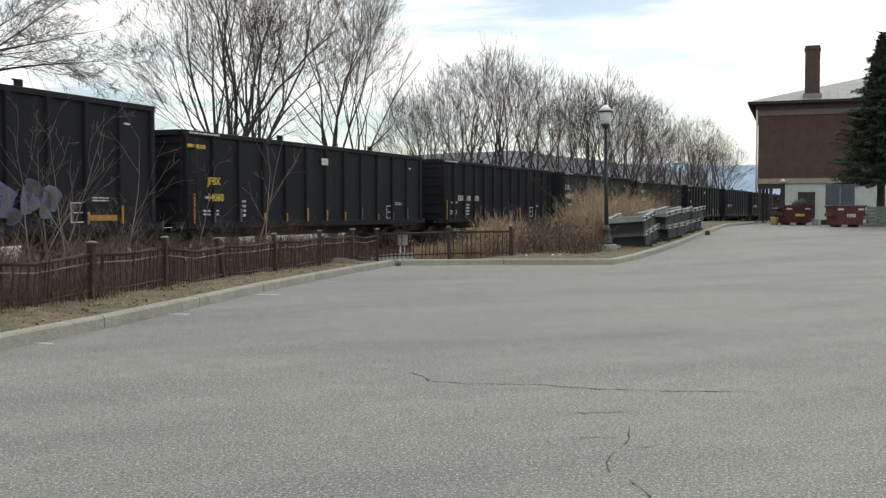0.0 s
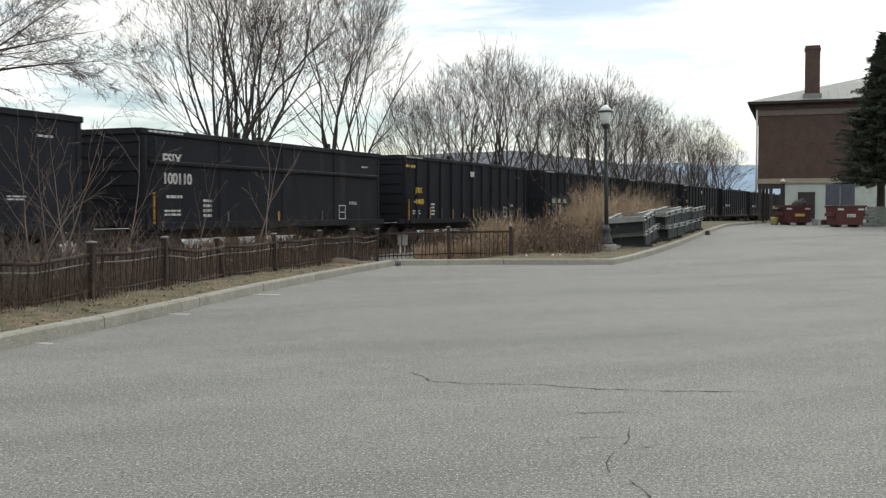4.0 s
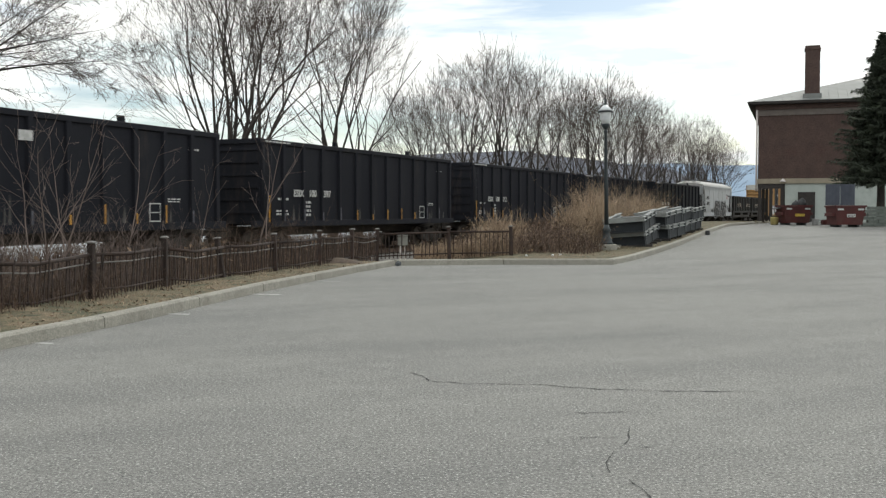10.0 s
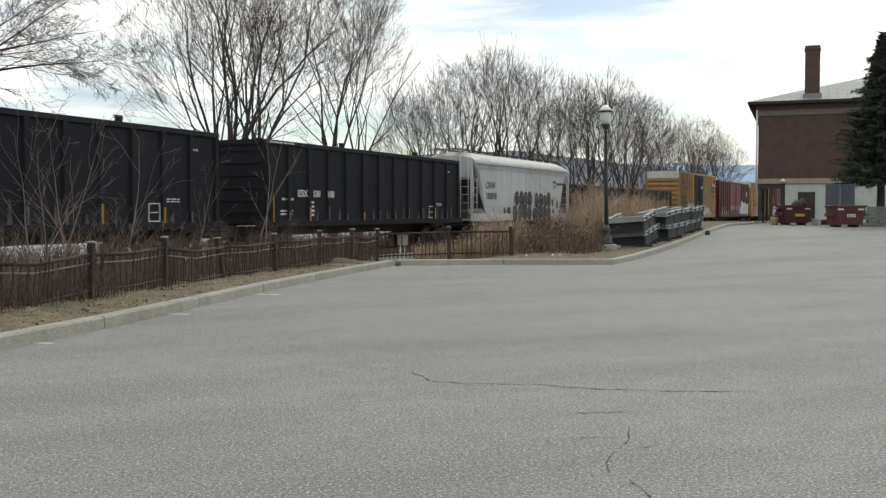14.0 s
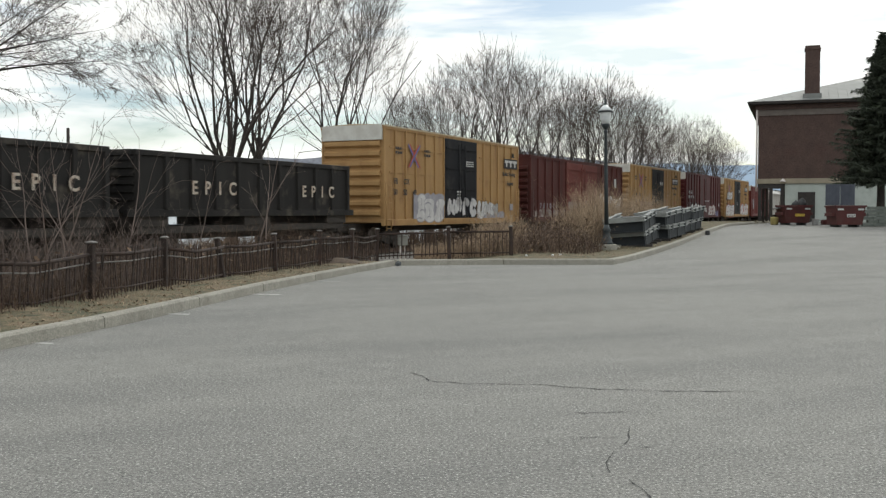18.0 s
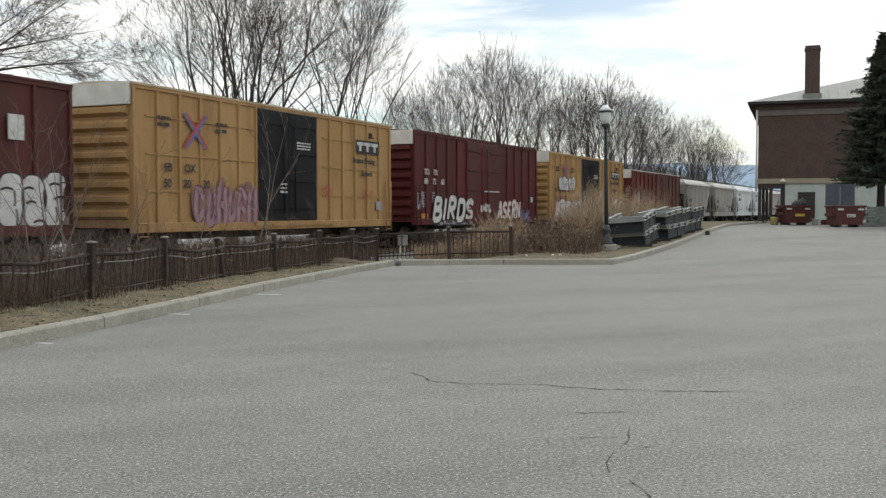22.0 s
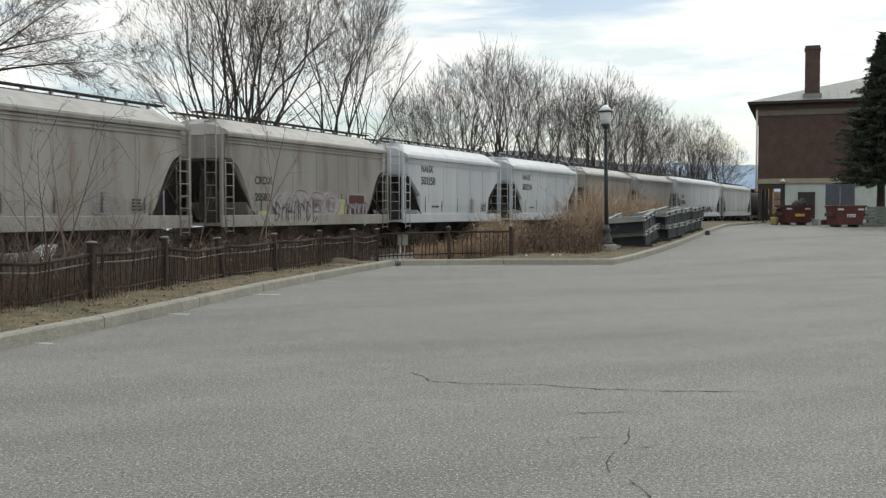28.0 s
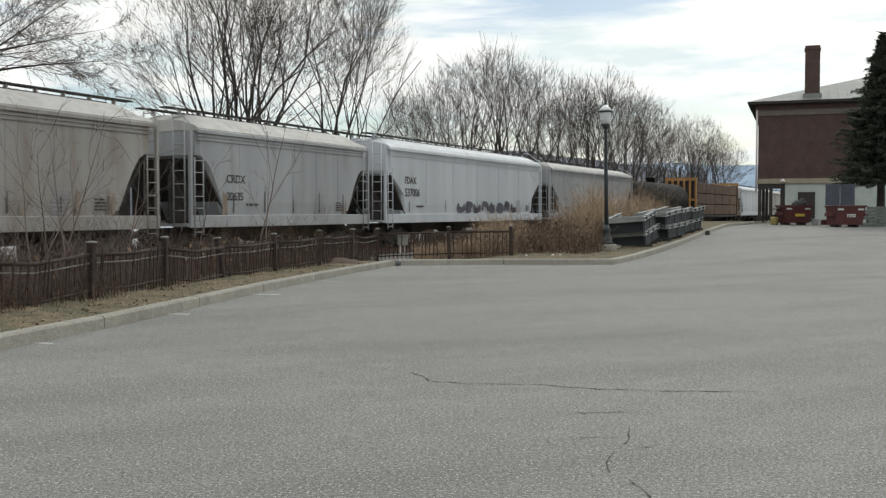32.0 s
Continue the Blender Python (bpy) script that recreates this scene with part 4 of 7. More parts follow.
def boxcar(s0, s1, eave=5.18, paint="yellow_car", door="door_black", label="", door_at=None, grid=True, door_w=3.75, panels=12, cap="pale_patch", end_ribs=8, roofc=None, low=1.13):
    car, ln = new_car("boxcar", label, s0, s1, "railway car")
    h, W, p = ln / 2, HALF - 0.07, M[paint]
    zb = low
    prof = [(-W, zb), (-W, eave - 0.02), (0, eave + 0.03), (W, eave - 0.02), (W, zb)]
    body = Shape().loft([[(x, y, z) for y, z in prof] for x in (-h + 0.06, h - 0.06)])
    part("body", body, p, car)
    rp = [(-W - 0.07, eave - 0.06), (-W - 0.07, eave), (0, eave + 0.07), (W + 0.07, eave), (W + 0.07, eave - 0.06)]
    part("roof", Shape().loft([[(x, y, z) for y, z in rp] for x in (-h, h)]), M[roofc or paint], car, "dusty corrugated roof")
    for k in range(14):
        x = -h + 0.6 + (ln - 1.2) * k / 13
        part("roof_rib", Shape().loft([[(x + o, y, z + 0.03) for y, z in rp[1:4]] + [(x + o, 0, eave + 0.05)] for o in (-0.04, 0.04)]), M[roofc or paint], car)
    running_gear(car, ln + 1.3)
    x0 = (door_at if door_at is not None else -0.0) - door_w / 2
    x1 = x0 + door_w
    vp = Shape().box(-0.05, 0.05, -0.07, 0, 0.12, eave - zb - 0.1).mesh("side_post", p, 0.012)
    for a, b in ((-h + 0.08, x0), (x1, h - 0.08)):
        n = max(2, round((b - a) / (ln / panels)))
        for k in range(n + 1):
            x = a + (b - a) * k / n
            part("side_post", vp, None, car, at=(x, -W, zb))
            part("side_post", vp, None, car, at=Matrix.Translation((x, W, zb)) @ rot("Z", 180))
        if grid:
            for z in (zb + 1.02, zb + 2.08, zb + 3.14):
                part("seam_rib", Shape().box(a + 0.5, b - 0.5 if b > 0 else b, -W - 0.035, -W, z, z + 0.06), p, car)
    for sg in (-1, 1):
        part("side_sill", Shape().box(-h, h, sg * W - 0.08, sg * W + 0.08, zb - 0.14, zb + 0.14), p, car, bevel=0.015)
        part("eave_rail", Shape().box(-h, h, sg * W - 0.05, sg * W + 0.09, eave - 0.16, eave - 0.02), p, car)
        for k in range(end_ribs):
            z = zb + 0.22 + k * (eave - zb - 0.75) / end_ribs
            hh = (eave - zb - 0.9) / end_ribs
            sh = Shape().loft([[(sg * (h - 0.06), y, z), (sg * (h + 0.09), y, z + hh * 0.25), (sg * (h + 0.09), y, z + hh * 0.6), (sg * (h - 0.06), y, z + hh * 0.85)] for y in (-W + 0.12, W - 0.12)])
            part("end_rib", sh, p, car)
        if cap:
            part("end_panel", Shape().box(sg * h - 0.07, sg * h + 0.03, -W + 0.02, W - 0.02, eave - 0.62, eave + 0.0), M[cap], car, "pale top panel of the end")
            bars_end = Shape()
            rr = random.Random(round(s0))
            u = -W + 0.3
            while u < W - 0.5:
                l = rr.uniform(0.1, 0.25)
                if abs(u) > 0.35:
                    bars_end.box(sg * h + sg * 0.034 - 0.002, sg * h + sg * 0.034 + 0.002, u, u + l, eave - 0.30, eave - 0.22)
                u += l + 0.06
            part("end_stencil", bars_end, M["dark_mark"], car)
    # doors
    dm = M[door]
    for sg in (-1, 1):
        yb = sg * W
        mid = (x0 + x1) / 2
        for a, b in ((x0, mid - 0.01), (mid + 0.01, x1)):
            dr = part("door", Shape().box(a, b, min(yb, yb + sg * 0.085), max(yb, yb + sg * 0.085), zb + 0.16, eave - 0.18), dm, car, bevel=0.015)
            for k in range(4):
                z = zb + 0.55 + k * (eave - zb - 1.0) / 3.2
                part("door_rib", Shape().box(a + 0.1, b - 0.1, min(yb + sg * 0.085, yb + sg * 0.125), max(yb + sg * 0.085, yb + sg * 0.125), z, z + 0.07), dm, dr)
        part("door_track", Shape().box(x0 - 0.2, x1 + 1.2, min(yb, yb + sg * 0.13), max(yb, yb + sg * 0.13), zb - 0.02, zb + 0.1), p, car)
    lk = Shape()
    for a in (-0.35, 0.35):
        lk.tube([((x0 + x1) / 2 + a, -W - 0.13, zb + 0.4), ((x0 + x1) / 2 + a, -W - 0.13, eave - 0.4)], 0.022, 6)
    part("lock_bar", lk, dm, car)
    ladder(car, -h + 0.32, -W - 0.12, zb - 0.35, zb + 1.7, p)
    ladder(car, h - 0.32, -W - 0.12, zb - 0.35, zb + 1.7, p)
    return car, ln


def railbox(s0, s1, number, seed, faded=False):
    car, ln = boxcar(s0, s1, roofc="roof_dust", panels=16, label="yellow ribbed boxcar with a black door and graffiti")
    y = -HALF + 0.06
    h = ln / 2
    W = HALF - 0.07
    o = 1.3 if seed == 71 else 0.85
    lettering("FB", 0.34, M["dark_mark"], car, (-h + o, -W - 0.075, 2.76), label="dark stencilled letters")
    lettering("OX", 0.34, M["dark_mark"], car, (-h + o + 0.9, -W - 0.075, 2.76), label="dark stencilled letters")
    for k in range(3):
        lettering(number[2 * k:2 * k + 2], 0.34, M["dark_mark"], car, (-h + o - 0.03 + 0.9 * k, -W - 0.075, 2.3), label="dark stencilled number")
    # crossed emblem
    cx, cz, q = -h + 2.75, 4.0, 0.5
    for sg, m1, m2 in ((1, "tag_blue", "tag_red"), (-1, "tag_red", "tag_blue")):
        for o, mm in ((0.085, m1), (-0.085, m2)):
            sh = Shape()
            ribbon(sh, [(cx - q + o * 0.8, cz - sg * q), (cx + o * 0.8, cz + 0.0), (cx + q + o * 0.8, cz + sg * q)], 0.055, -W - 0.075 - (0.003 if sg > 0 else 0))
            part("emblem_stroke", sh, M[mm], car, "faded stroke of a crossed emblem")
    for xx in (-h + 1.0, -h + 3.75):
        bars(car, xx, 4.0, 0.6, 0.38, 2, M["dark_mark"], -W - 0.072, seed)
    # plate with pale blocks
    e = h - (0.25 if seed == 51 else 1.1)
    panel(car, e - 1.95, e, 3.88, 4.4, -W - 0.072, M["tag_black"], "plate", "black owner's plate with white blocks")
    for k in range(3):
        u = e - 1.85 + 0.6 * k
        part("plate_mark", Shape().box(u, u + 0.52, -W - 0.084, -W - 0.078, 4.19, 4.32).box(u + 0.17, u + 0.34, -W - 0.084, -W - 0.078, 3.97, 4.188), M["white_mark"], car)
    lettering("Railcar Pooling", 0.29, M["dark_mark"], car, (e - 2.1, -W - 0.073, 3.5), label="dark painted words")
    lettering("Experts", 0.29, M["dark_mark"], car, (e - 1.5, -W - 0.073, 3.0), label="dark painted word")
    part("bracket", Shape().box(e - 0.9, e - 0.55, -W - 0.12, -W - 0.07, 4.5, 4.56).box(e - 0.85, e - 0.7, -W - 0.14, -W - 0.07, 4.564, 4.72), M["truck"], car)
    bars(car, 0.45, 3.75, 0.9, 0.3, 3, M["white_mark"], -W - 0.13, seed + 3)
    bars(car, -0.6, 2.2, 0.4, 0.4, 3, M["white_mark"], -W - 0.13, seed + 4)
    panel(car, h - 1.35, h - 0.9, 1.65, 2.0, -W - 0.072, M["tag_grey"], "placard", "small weathered placard")
    return car, ln, W


def hopper(s0, s1, paint="hop_grey", label="", eave=4.12, crown=4.62, mark="", number="", curved=True, running="hop_grey", end_shade="truck", marks=True, seed=0, drop=0.0, big=1.0, notch=3.3):
    car, ln = new_car("hopper_car", label, s0, s1, "railway car")
    h, p = ln / 2, M[paint]
    zb = 1.22
    W = HALF
    # lofted shell: rounded flanks, sloped ends under the eave
    rings = []
    ez = notch if curved else 3.2
    for z in sorted((zb + 0.12, 1.5, 1.9, 2.3, 2.6, 2.85, 3.05, ez, 3.5, eave - 0.02)):
        hw = W - 0.03 - (0.12 * max(0, (2.0 - z) / 0.9) ** 1.4 if curved else 0.10 * max(0, (2.0 - z)))
        u = max(0.0, (ez - z) / (ez - zb))
        hl = h - 0.45 - (1.35 * u ** 0.6 if curved else 1.25 * min(1.0, 2.1 * u))
        c = 0.10
        rings.append([(-hl + c, -hw, z), (hl - c, -hw, z), (hl, -hw + c, z), (hl, hw - c, z), (hl - c, hw, z), (-hl + c, hw, z), (-hl, hw - c, z), (-hl, -hw + c, z)])
    part("body", Shape().loft(rings, smooth=False), p, car)
    roof = []
    for y, z in ((-W - 0.02, eave - 0.08), (-W - 0.02, eave), (-W + 0.12, eave + 0.16), (-W * 0.62, crown - 0.08), (-W * 0.35, crown), (W * 0.35, crown), (W * 0.62, crown - 0.08), (W - 0.12, eave + 0.16), (W + 0.02, eave), (W + 0.02, eave - 0.08)):
        roof.append((y, z))
    rl = h - 0.36
    rr = [[(x, y, z if k == 0 else min(z, eave + (z - eave) * 0.55)) for y, z in roof] for k, x in ((1, -rl), (0, -rl + 0.7), (0, rl - 0.7), (1, rl))]
    part("roof", Shape().loft(rr), p if paint == "hop_white" else M["hop_roof"], car, "pale rounded roof")
    part("eave_rail", Shape().box(-rl, rl, -W - 0.05, -W + 0.04, eave - 0.16, eave - 0.04), p, car, bevel=0.015)
    part("eave_rail", Shape().box(-rl, rl, W - 0.04, W + 0.05, eave - 0.16, eave - 0.04), p, car, bevel=0.015)
    for sg in (-1, 1):
        part("side_sill", Shape().box(-h + 0.05, h - 0.05, sg * (W - 0.05) - 0.05, sg * (W - 0.05) + 0.05, zb - 0.12, zb + 0.26), p, car, bevel=0.015)
        # end frame, slope braces and ladders
        part("end_post", Shape().box(sg * (h - 0.12) - 0.05, sg * (h - 0.12) + 0.05, -W + 0.02, -W + 0.12, zb, eave - 0.1), p, car)
        part("end_post", Shape().box(sg * (h - 0.12) - 0.05, sg * (h - 0.12) + 0.05, W - 0.12, W - 0.02, zb, eave - 0.1), p, car)
        part("end_platform", Shape().box(sg * (h - 1.5) if sg > 0 else -h, h if sg > 0 else sg * (h - 1.5), -W + 0.1, W - 0.1, zb - 0.08, zb), p, car)
        part("end_bulkhead", Shape().box(sg * (h - 0.42) - 0.04, sg * (h - 0.42) + 0.04, -W + 0.12, W - 0.12, 3.3, eave - 0.02), p, car)
        # Sheet, webs and brace take a dark colour that paints the end's shade.
        part("slope_sheet", Shape().loft([[(sg * (h - 0.5), y, 3.2), (sg * (h - 1.85), y, zb + 0.25), (sg * (h - 1.95), y, zb + 0.25), (sg * (h - 0.6), y, 3.2)] for y in (-W + 0.07, W - 0.07)]), M[end_shade], car, "sloped end sheet with the shade painted in as dark colour")
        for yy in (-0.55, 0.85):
            part("end_web", Shape().loft([[(sg * (h - 0.2), o, zb), (sg * (h - 0.2), o, 2.6), (sg * (h - 0.55), o, 3.25), (sg * (h - 1.8), o, zb + 0.1)] for o in (yy - 0.02, yy + 0.02)]), M[end_shade], car, "web plate under the sloped end, painted dark for shade")
        part("brace", Shape().tube([(sg * (h - 0.15), -W + 0.15, zb + 0.05), (sg * (h - 0.55), -0.3, 3.2)], 0.05, 6), M[end_shade], car)
        ladder(car, sg * (h - 0.42), -W - 0.01, zb - 0.35, eave - 0.9, p)
        ladder(car, sg * (h + 0.0), -W + 0.4, zb - 0.1, crown - 0.15, p, along_x=False, step=0.4)
        ladder(car, sg * (h - 0.42), W + 0.01, zb - 0.35, eave - 0.9, p)
    for zz in (eave - 0.36, eave - 0.25):
        part("eave_rib", Shape().box(-rl, rl, -W - 0.012, -W + 0.02, zz, zz + 0.035), p, car)
    for k in range(1, 6):
        x = -h + 1.0 + (ln - 2.0) * k / 6
        part("seam", Shape().box(x - 0.012, x + 0.012, -W + 0.018, -W + 0.032, 1.95, eave - 0.4), p, car)
    wk = Shape().box(-h + 0.1, h - 0.1, -0.62, -0.32, crown + 0.12, crown + 0.16).box(-h + 0.1, h - 0.1, 0.32, 0.62, crown + 0.12, crown + 0.16)
    part("running_board", wk, M["truck"], car, "steel roof walkway")
    sup = Shape().box(-0.03, 0.03, -0.05, 0.05, -0.16, 0.0).mesh("walkway_support", p)
    for k in range(11):
        for yy in (-0.52, 0.52):
            part("walkway_support", sup, None, car, at=(-h + 0.8 + (ln - 1.6) * k / 10, yy, crown + 0.12))
    rail_sh = Shape()
    for sg in (-1, 1):
        rail_sh.tube([(sg * (h - 0.1), -W + 0.05, eave - 0.7), (sg * (h - 0.1), -W + 0.06, eave + 0.1), (sg * (h - 0.2), -0.75, crown + 0.2), (sg * (h - 0.9), -0.7, crown + 0.2)], 0.022, 5)
    part("grab_rail", rail_sh, p, car)
    for k in (-1, 0, 1):
        x = k * ln * 0.235
        ht = [[(x + sx * a, sy * b, z) for sx, sy in ((-1, -1), (1, -1), (1, 1), (-1, 1))] for a, b, z in ((0.35, 0.35, 0.55), (ln * 0.1, W - 0.45, zb + 0.1))]
        part("discharge_bay", Shape().loft(ht), M["truck"], car, "dark discharge bay")
        part("hatch", Shape().box(x - ln * 0.1, x + ln * 0.1, -0.26, 0.26, crown, crown + 0.05), p, car, bevel=0.015)
    running_gear(car, ln + 0.5, 2.0)
    dk = M["dark_mark"]
    y = -W + 0.026
    if mark:
        lettering(mark, big * 0.36 if curved else 0.42, dk, car, (-h + (1.85 if curved else 1.8), y, (2.5 if curved else 3.35) - drop), label="black stencilled letters")
    if number:
        lettering(number, big * 0.36 if curved else 0.48, dk, car, (-h + (1.85 if curved else 1.8), y, (1.95 if curved else 2.8) - drop), label="black stencilled number")
    if marks:
        bars(car, -h + 2.9, 1.75, 0.7, 0.14, 1, dk, y, seed)
        bars(car, h - 2.7, 1.6, 0.42, 0.36, 4, dk, y, seed + 1)
        bars(car, h - 4.2, 1.5, 0.6, 0.7, 7, M["tag_grey"], y, seed + 2)
        r = random.Random(seed)
        if paint != "hop_white":
            for k in range(5):
                x = r.choice((-h + 1.75, h - 2.1, -h + 2.6, 0.4, -1.9, 2.2)) + r.uniform(-0.2, 0.2)
                smear(car, x, x + r.uniform(0.06, 0.16), 1.5, r.uniform(1.7, 2.2), y - 0.001 * k, M["rust"], seed + k, "rust bleeding down the side")
        for k in range(5):
            x = -h + 2.2 + (ln - 4.4) * k / 4
            panel(car, x, x + 0.045, 1.55, 1.55 + r.uniform(0.4, 0.75), y, dk, "streak_strip", "dark vertical strip")
    return car, ln


# the cars in order, with their ends along the train
car, ln = gondola(-275.0, -258.0, top=4.55, posts=14, label="tall black gondola car with graffiti low on its side", seed=1)
graffiti(car, 1.2, 4.9, 1.25, 2.35, -HALF - 0.012, M["tag_dim"], M["tag_blue"], 6, 21, label="faded grey-blue graffiti")
panel(car, 5.9, 7.0, 1.35, 1.5, -HALF - 0.01, M["amber"], "placard", "orange placard")
gondola(-256.4, -240.3, number="14038", mark="JFBX", label="black high-sided gondola car with yellow lettering", seed=2)
gondola(-237.8, -223.2, number="100 178", seed=3)
gondola(-220.7, -206.2, number="1000 0 2", two_rows=True, smooth=True, label="black smooth-sided gondola car with white lettering", seed=4)
gondola(-203.6, -189.6, top=3.9, number="100110", two_rows=True, smooth=True, ledge=True, label="black smooth-sided gondola car with a ledge along its side", seed=5)
gondola(-187.0, -172.4, number="14008", mark="JFBX", label="black high-sided gondola car with yellow lettering", seed=6)
gondola(-169.2, -154.5, number="100 193", seed=7)
gondola(-151.4, -136.6, number="100 207", seed=8)
gondola(-133.8, -118.7, number="14008", mark="JFBX", label="black high-sided gondola car with yellow lettering", seed=9)
gondola(-116.1, -100.9, number="100 397", seed=10)
gondola(-98.05, -82.9, number="100 312", seed=12)
gondola(-80.1, -64.8, number="100 303", seed=13)
gondola(-61.9, -46.0, number="100 188", seed=14)

car, ln = hopper(-44.4, -29.3, "hop_pale", "pale grey covered hopper car with black bubble graffiti", eave=4.15, crown=4.6, mark="CNW", number="180098", marks=False, seed=20, drop=-0.27, big=1.35, notch=4.0)
bubbles(car, -2.05, 0.8, 1.06, 2.7, -HALF - 0.002, 31)
bubbles(car, 0.95, 4.05, 1.06, 2.65, -HALF - 0.002, 32)
rd = random.Random(33)
for u, z, q in ((4.4, 2.12, 0.2), (5.2, 2.0, 0.22), (5.75, 1.92, 0.11), (4.5, 1.55, 0.2), (5.3, 1.32, 0.2), (5.95, 1.55, 0.19), (-2.6, 1.5, 0.3), (-3.2, 1.6, 0.16), (-3.8, 1.4, 0.12)):
    lobes = [1 + rd.uniform(-0.12, 0.12) for k in range(12)]
    for nm, grow, dy, mm in (("graffiti_outline", 0.025, 0.002, "white_mark"), ("graffiti_dot", 0.0, 0.003, "tag_black")):
        sh = Shape()
        blob(sh, u, z, q * 0.85, q * 1.15, -HALF + 0.016 - dy, lobes, grow)
        part(nm, sh, M[mm], car, "sprayed round spot")
part("emblem", Shape().loft([[(u, yy, z) for u, z in ((4.5, 2.95), (4.75, 2.82), (5.0, 2.95), (5.03, 3.42), (4.75, 3.5), (4.47, 3.42))] for yy in (-HALF + 0.012, -HALF + 0.02)]), M["white_mark"], car, "shield-shaped emblem with red stripes")
for k in range(4):
    part("emblem_stripe", Shape().box(4.52 + 0.13 * k, 4.58 + 0.13 * k, -HALF + 0.008, -HALF + 0.011, 2.93, 3.2), M["tag_red"], car)
part("emblem_head", Shape().box(4.49, 5.01, -HALF + 0.008, -HALF + 0.011, 3.26, 3.42), M["tag_dim"], car)
lettering("BUILDING AMERICA", 0.19, M["dark_mark"], car, (5.15, -HALF + 0.02, 3.18), label="dark stencilled words")


def low_gondola(s0, s1, seed):
    car, ln = gondola(s0, s1, top=3.3, floor=1.56, plain=True, posts=11, paint="charcoal", label="low dark-brown gondola car with pale block marks on its side", seed=seed)
    for o in (-3.65, 2.55):
        for k, ch in enumerate("EPIC"):
            lettering(ch, 0.56, M["epic"], car, (o + k * 0.62 + (0.08 if ch == "I" else 0.0), -HALF - 0.006, 2.12), label="large worn pale letter")
    h = ln / 2
    part("low_frame", Shape().box(-h + 0.2, h - 0.2, -HALF + 0.2, HALF - 0.2, 0.95, 1.16), M["truck"], car, "dark low underframe")
    for a, b in ((-h + 0.1, -h + 1.5), (-0.75, 0.75), (h - 1.5, h - 0.1)):
        part("bolster", Shape().box(a, b, -HALF + 0.15, HALF - 0.15, 1.164, 1.555), M["truck"], car, "dark bolster under the body")


low_gondola(-27.7, -16.1, 41)
low_gondola(-14.7, -2.95, 42)

car, ln, W = railbox(0.1, 15.65, "505049", 51)
smear(car, -5.1, -1.95, 1.02, 2.35, -W - 0.074, M["tag_grey"], 50, "silver-grey sprayed block")
throw_up(car, -4.9, -2.0, 1.1, 2.4, -W - 0.076, M["tag_white"], M["tag_grey"], 3, 52)
graffiti(car, -1.75, 1.8, 1.2, 2.35, -W - 0.13, M["tag_white"], M["tag_dim"], 4, 53, fat=0.7)
smear(car, 1.95, 5.6, 1.05, 1.6, -W - 0.074, M["tag_grey"], 54, "silver-grey sprayed block")
graffiti(car, 2.0, 4.6, 1.15, 2.3, -W - 0.078, M["tag_white"], M["tag_black"], 3, 55, fat=0.9)

car, ln = boxcar(17.5, 36.1, eave=4.82, paint="rust_red", door="red_door", grid=False, door_w=6.2, panels=16, cap=None, label="brown-red ribbed boxcar with a brighter red door and graffiti")
throw_up(car, 3.7, 9.0, 1.2, 2.85, -HALF - 0.002, M["tag_white"], M["tag_black"], 7, 61)
graffiti(car, 2.6, 3.6, 1.0, 2.5, -HALF - 0.04, M["tag_white"], M["tag_black"], 1, 63, fat=0.6)
for k, tx in enumerate(("7", "6", "1", "0", "1", "1")):
    lettering(tx, 0.42, M["tag_grey"], car, (-7.6 + 0.55 * k, -HALF + 0.06, 1.78), label="faded pale number")
panel(car, 7.1, 7.6, 3.3, 3.9, -HALF - 0.02, M["white_mark"], "placard", "white placard")
for u, v, za, zb_, sd in ((-2.9, -0.2, 1.72, 2.2, 1), (0.1, 2.9, 1.75, 2.22, 2), (-2.9, 2.9, 1.28, 1.68, 3)):
    smear(car, u, v, za, zb_, -HALF - 0.037 if sd < 3 else -HALF - 0.036, M["worn_pale"] if sd < 3 else M["worn_dark"], sd)
smear(car, -8.6, -3.2, 1.22, 1.68, -HALF + 0.066, M["worn_pale"], 4)
smear(car, 3.2, 9.1, 1.2, 1.5, -HALF + 0.001, M["worn_pale"], 5)

car, ln, W = railbox(38.3, 54.0, "502020", 71)
graffiti(car, -5.2, -1.95, 1.1, 2.45, -W - 0.075, M["tag_pink"], M["maroon"], 6, 72, fat=0.7, back=M["tag_mauve"])
graffiti(car, 2.2, 3.0, 2.1, 2.6, -W - 0.075, M["tag_red"], M["tag_red"], 5, 73, fat=0.05)
graffiti(car, 5.3, 6.2, 2.1, 2.5, -W - 0.075, M["tag_red"], M["tag_red"], 5, 74, fat=0.05)

car, ln = boxcar(56.2, 71.8, paint="maroon", door="maroon", grid=False, door_w=4.2, panels=15, label="maroon ribbed boxcar with white graffiti along the bottom")
W = HALF - 0.07
tag_word(car, "BIRDS", -6.0, -1.35, 0.98, 2.4, -W - 0.08, M["tag_white"], M["tag_black"], 0.14, 81, 0.2, "white graffiti word with a black edge", 0.085)
throw_up(car, -5.6, -1.5, 0.95, 1.15, -W - 0.076, M["tag_grey"], M["tag_black"], 6, 85)
graffiti(car, -7.6, -6.9, 1.6, 2.6, -W - 0.075, M["tag_grey"], M["tag_grey"], 2, 86, fat=0.25)
graffiti(car, -0.6, 0.8, 1.55, 2.0, -W - 0.13, M["tag_grey"], M["tag_white"], 3, 87, fat=0.3)
panel(car, 6.75, 7.05, 2.1, 2.4, -W - 0.075, M["white_mark"], "placard", "small white placard")
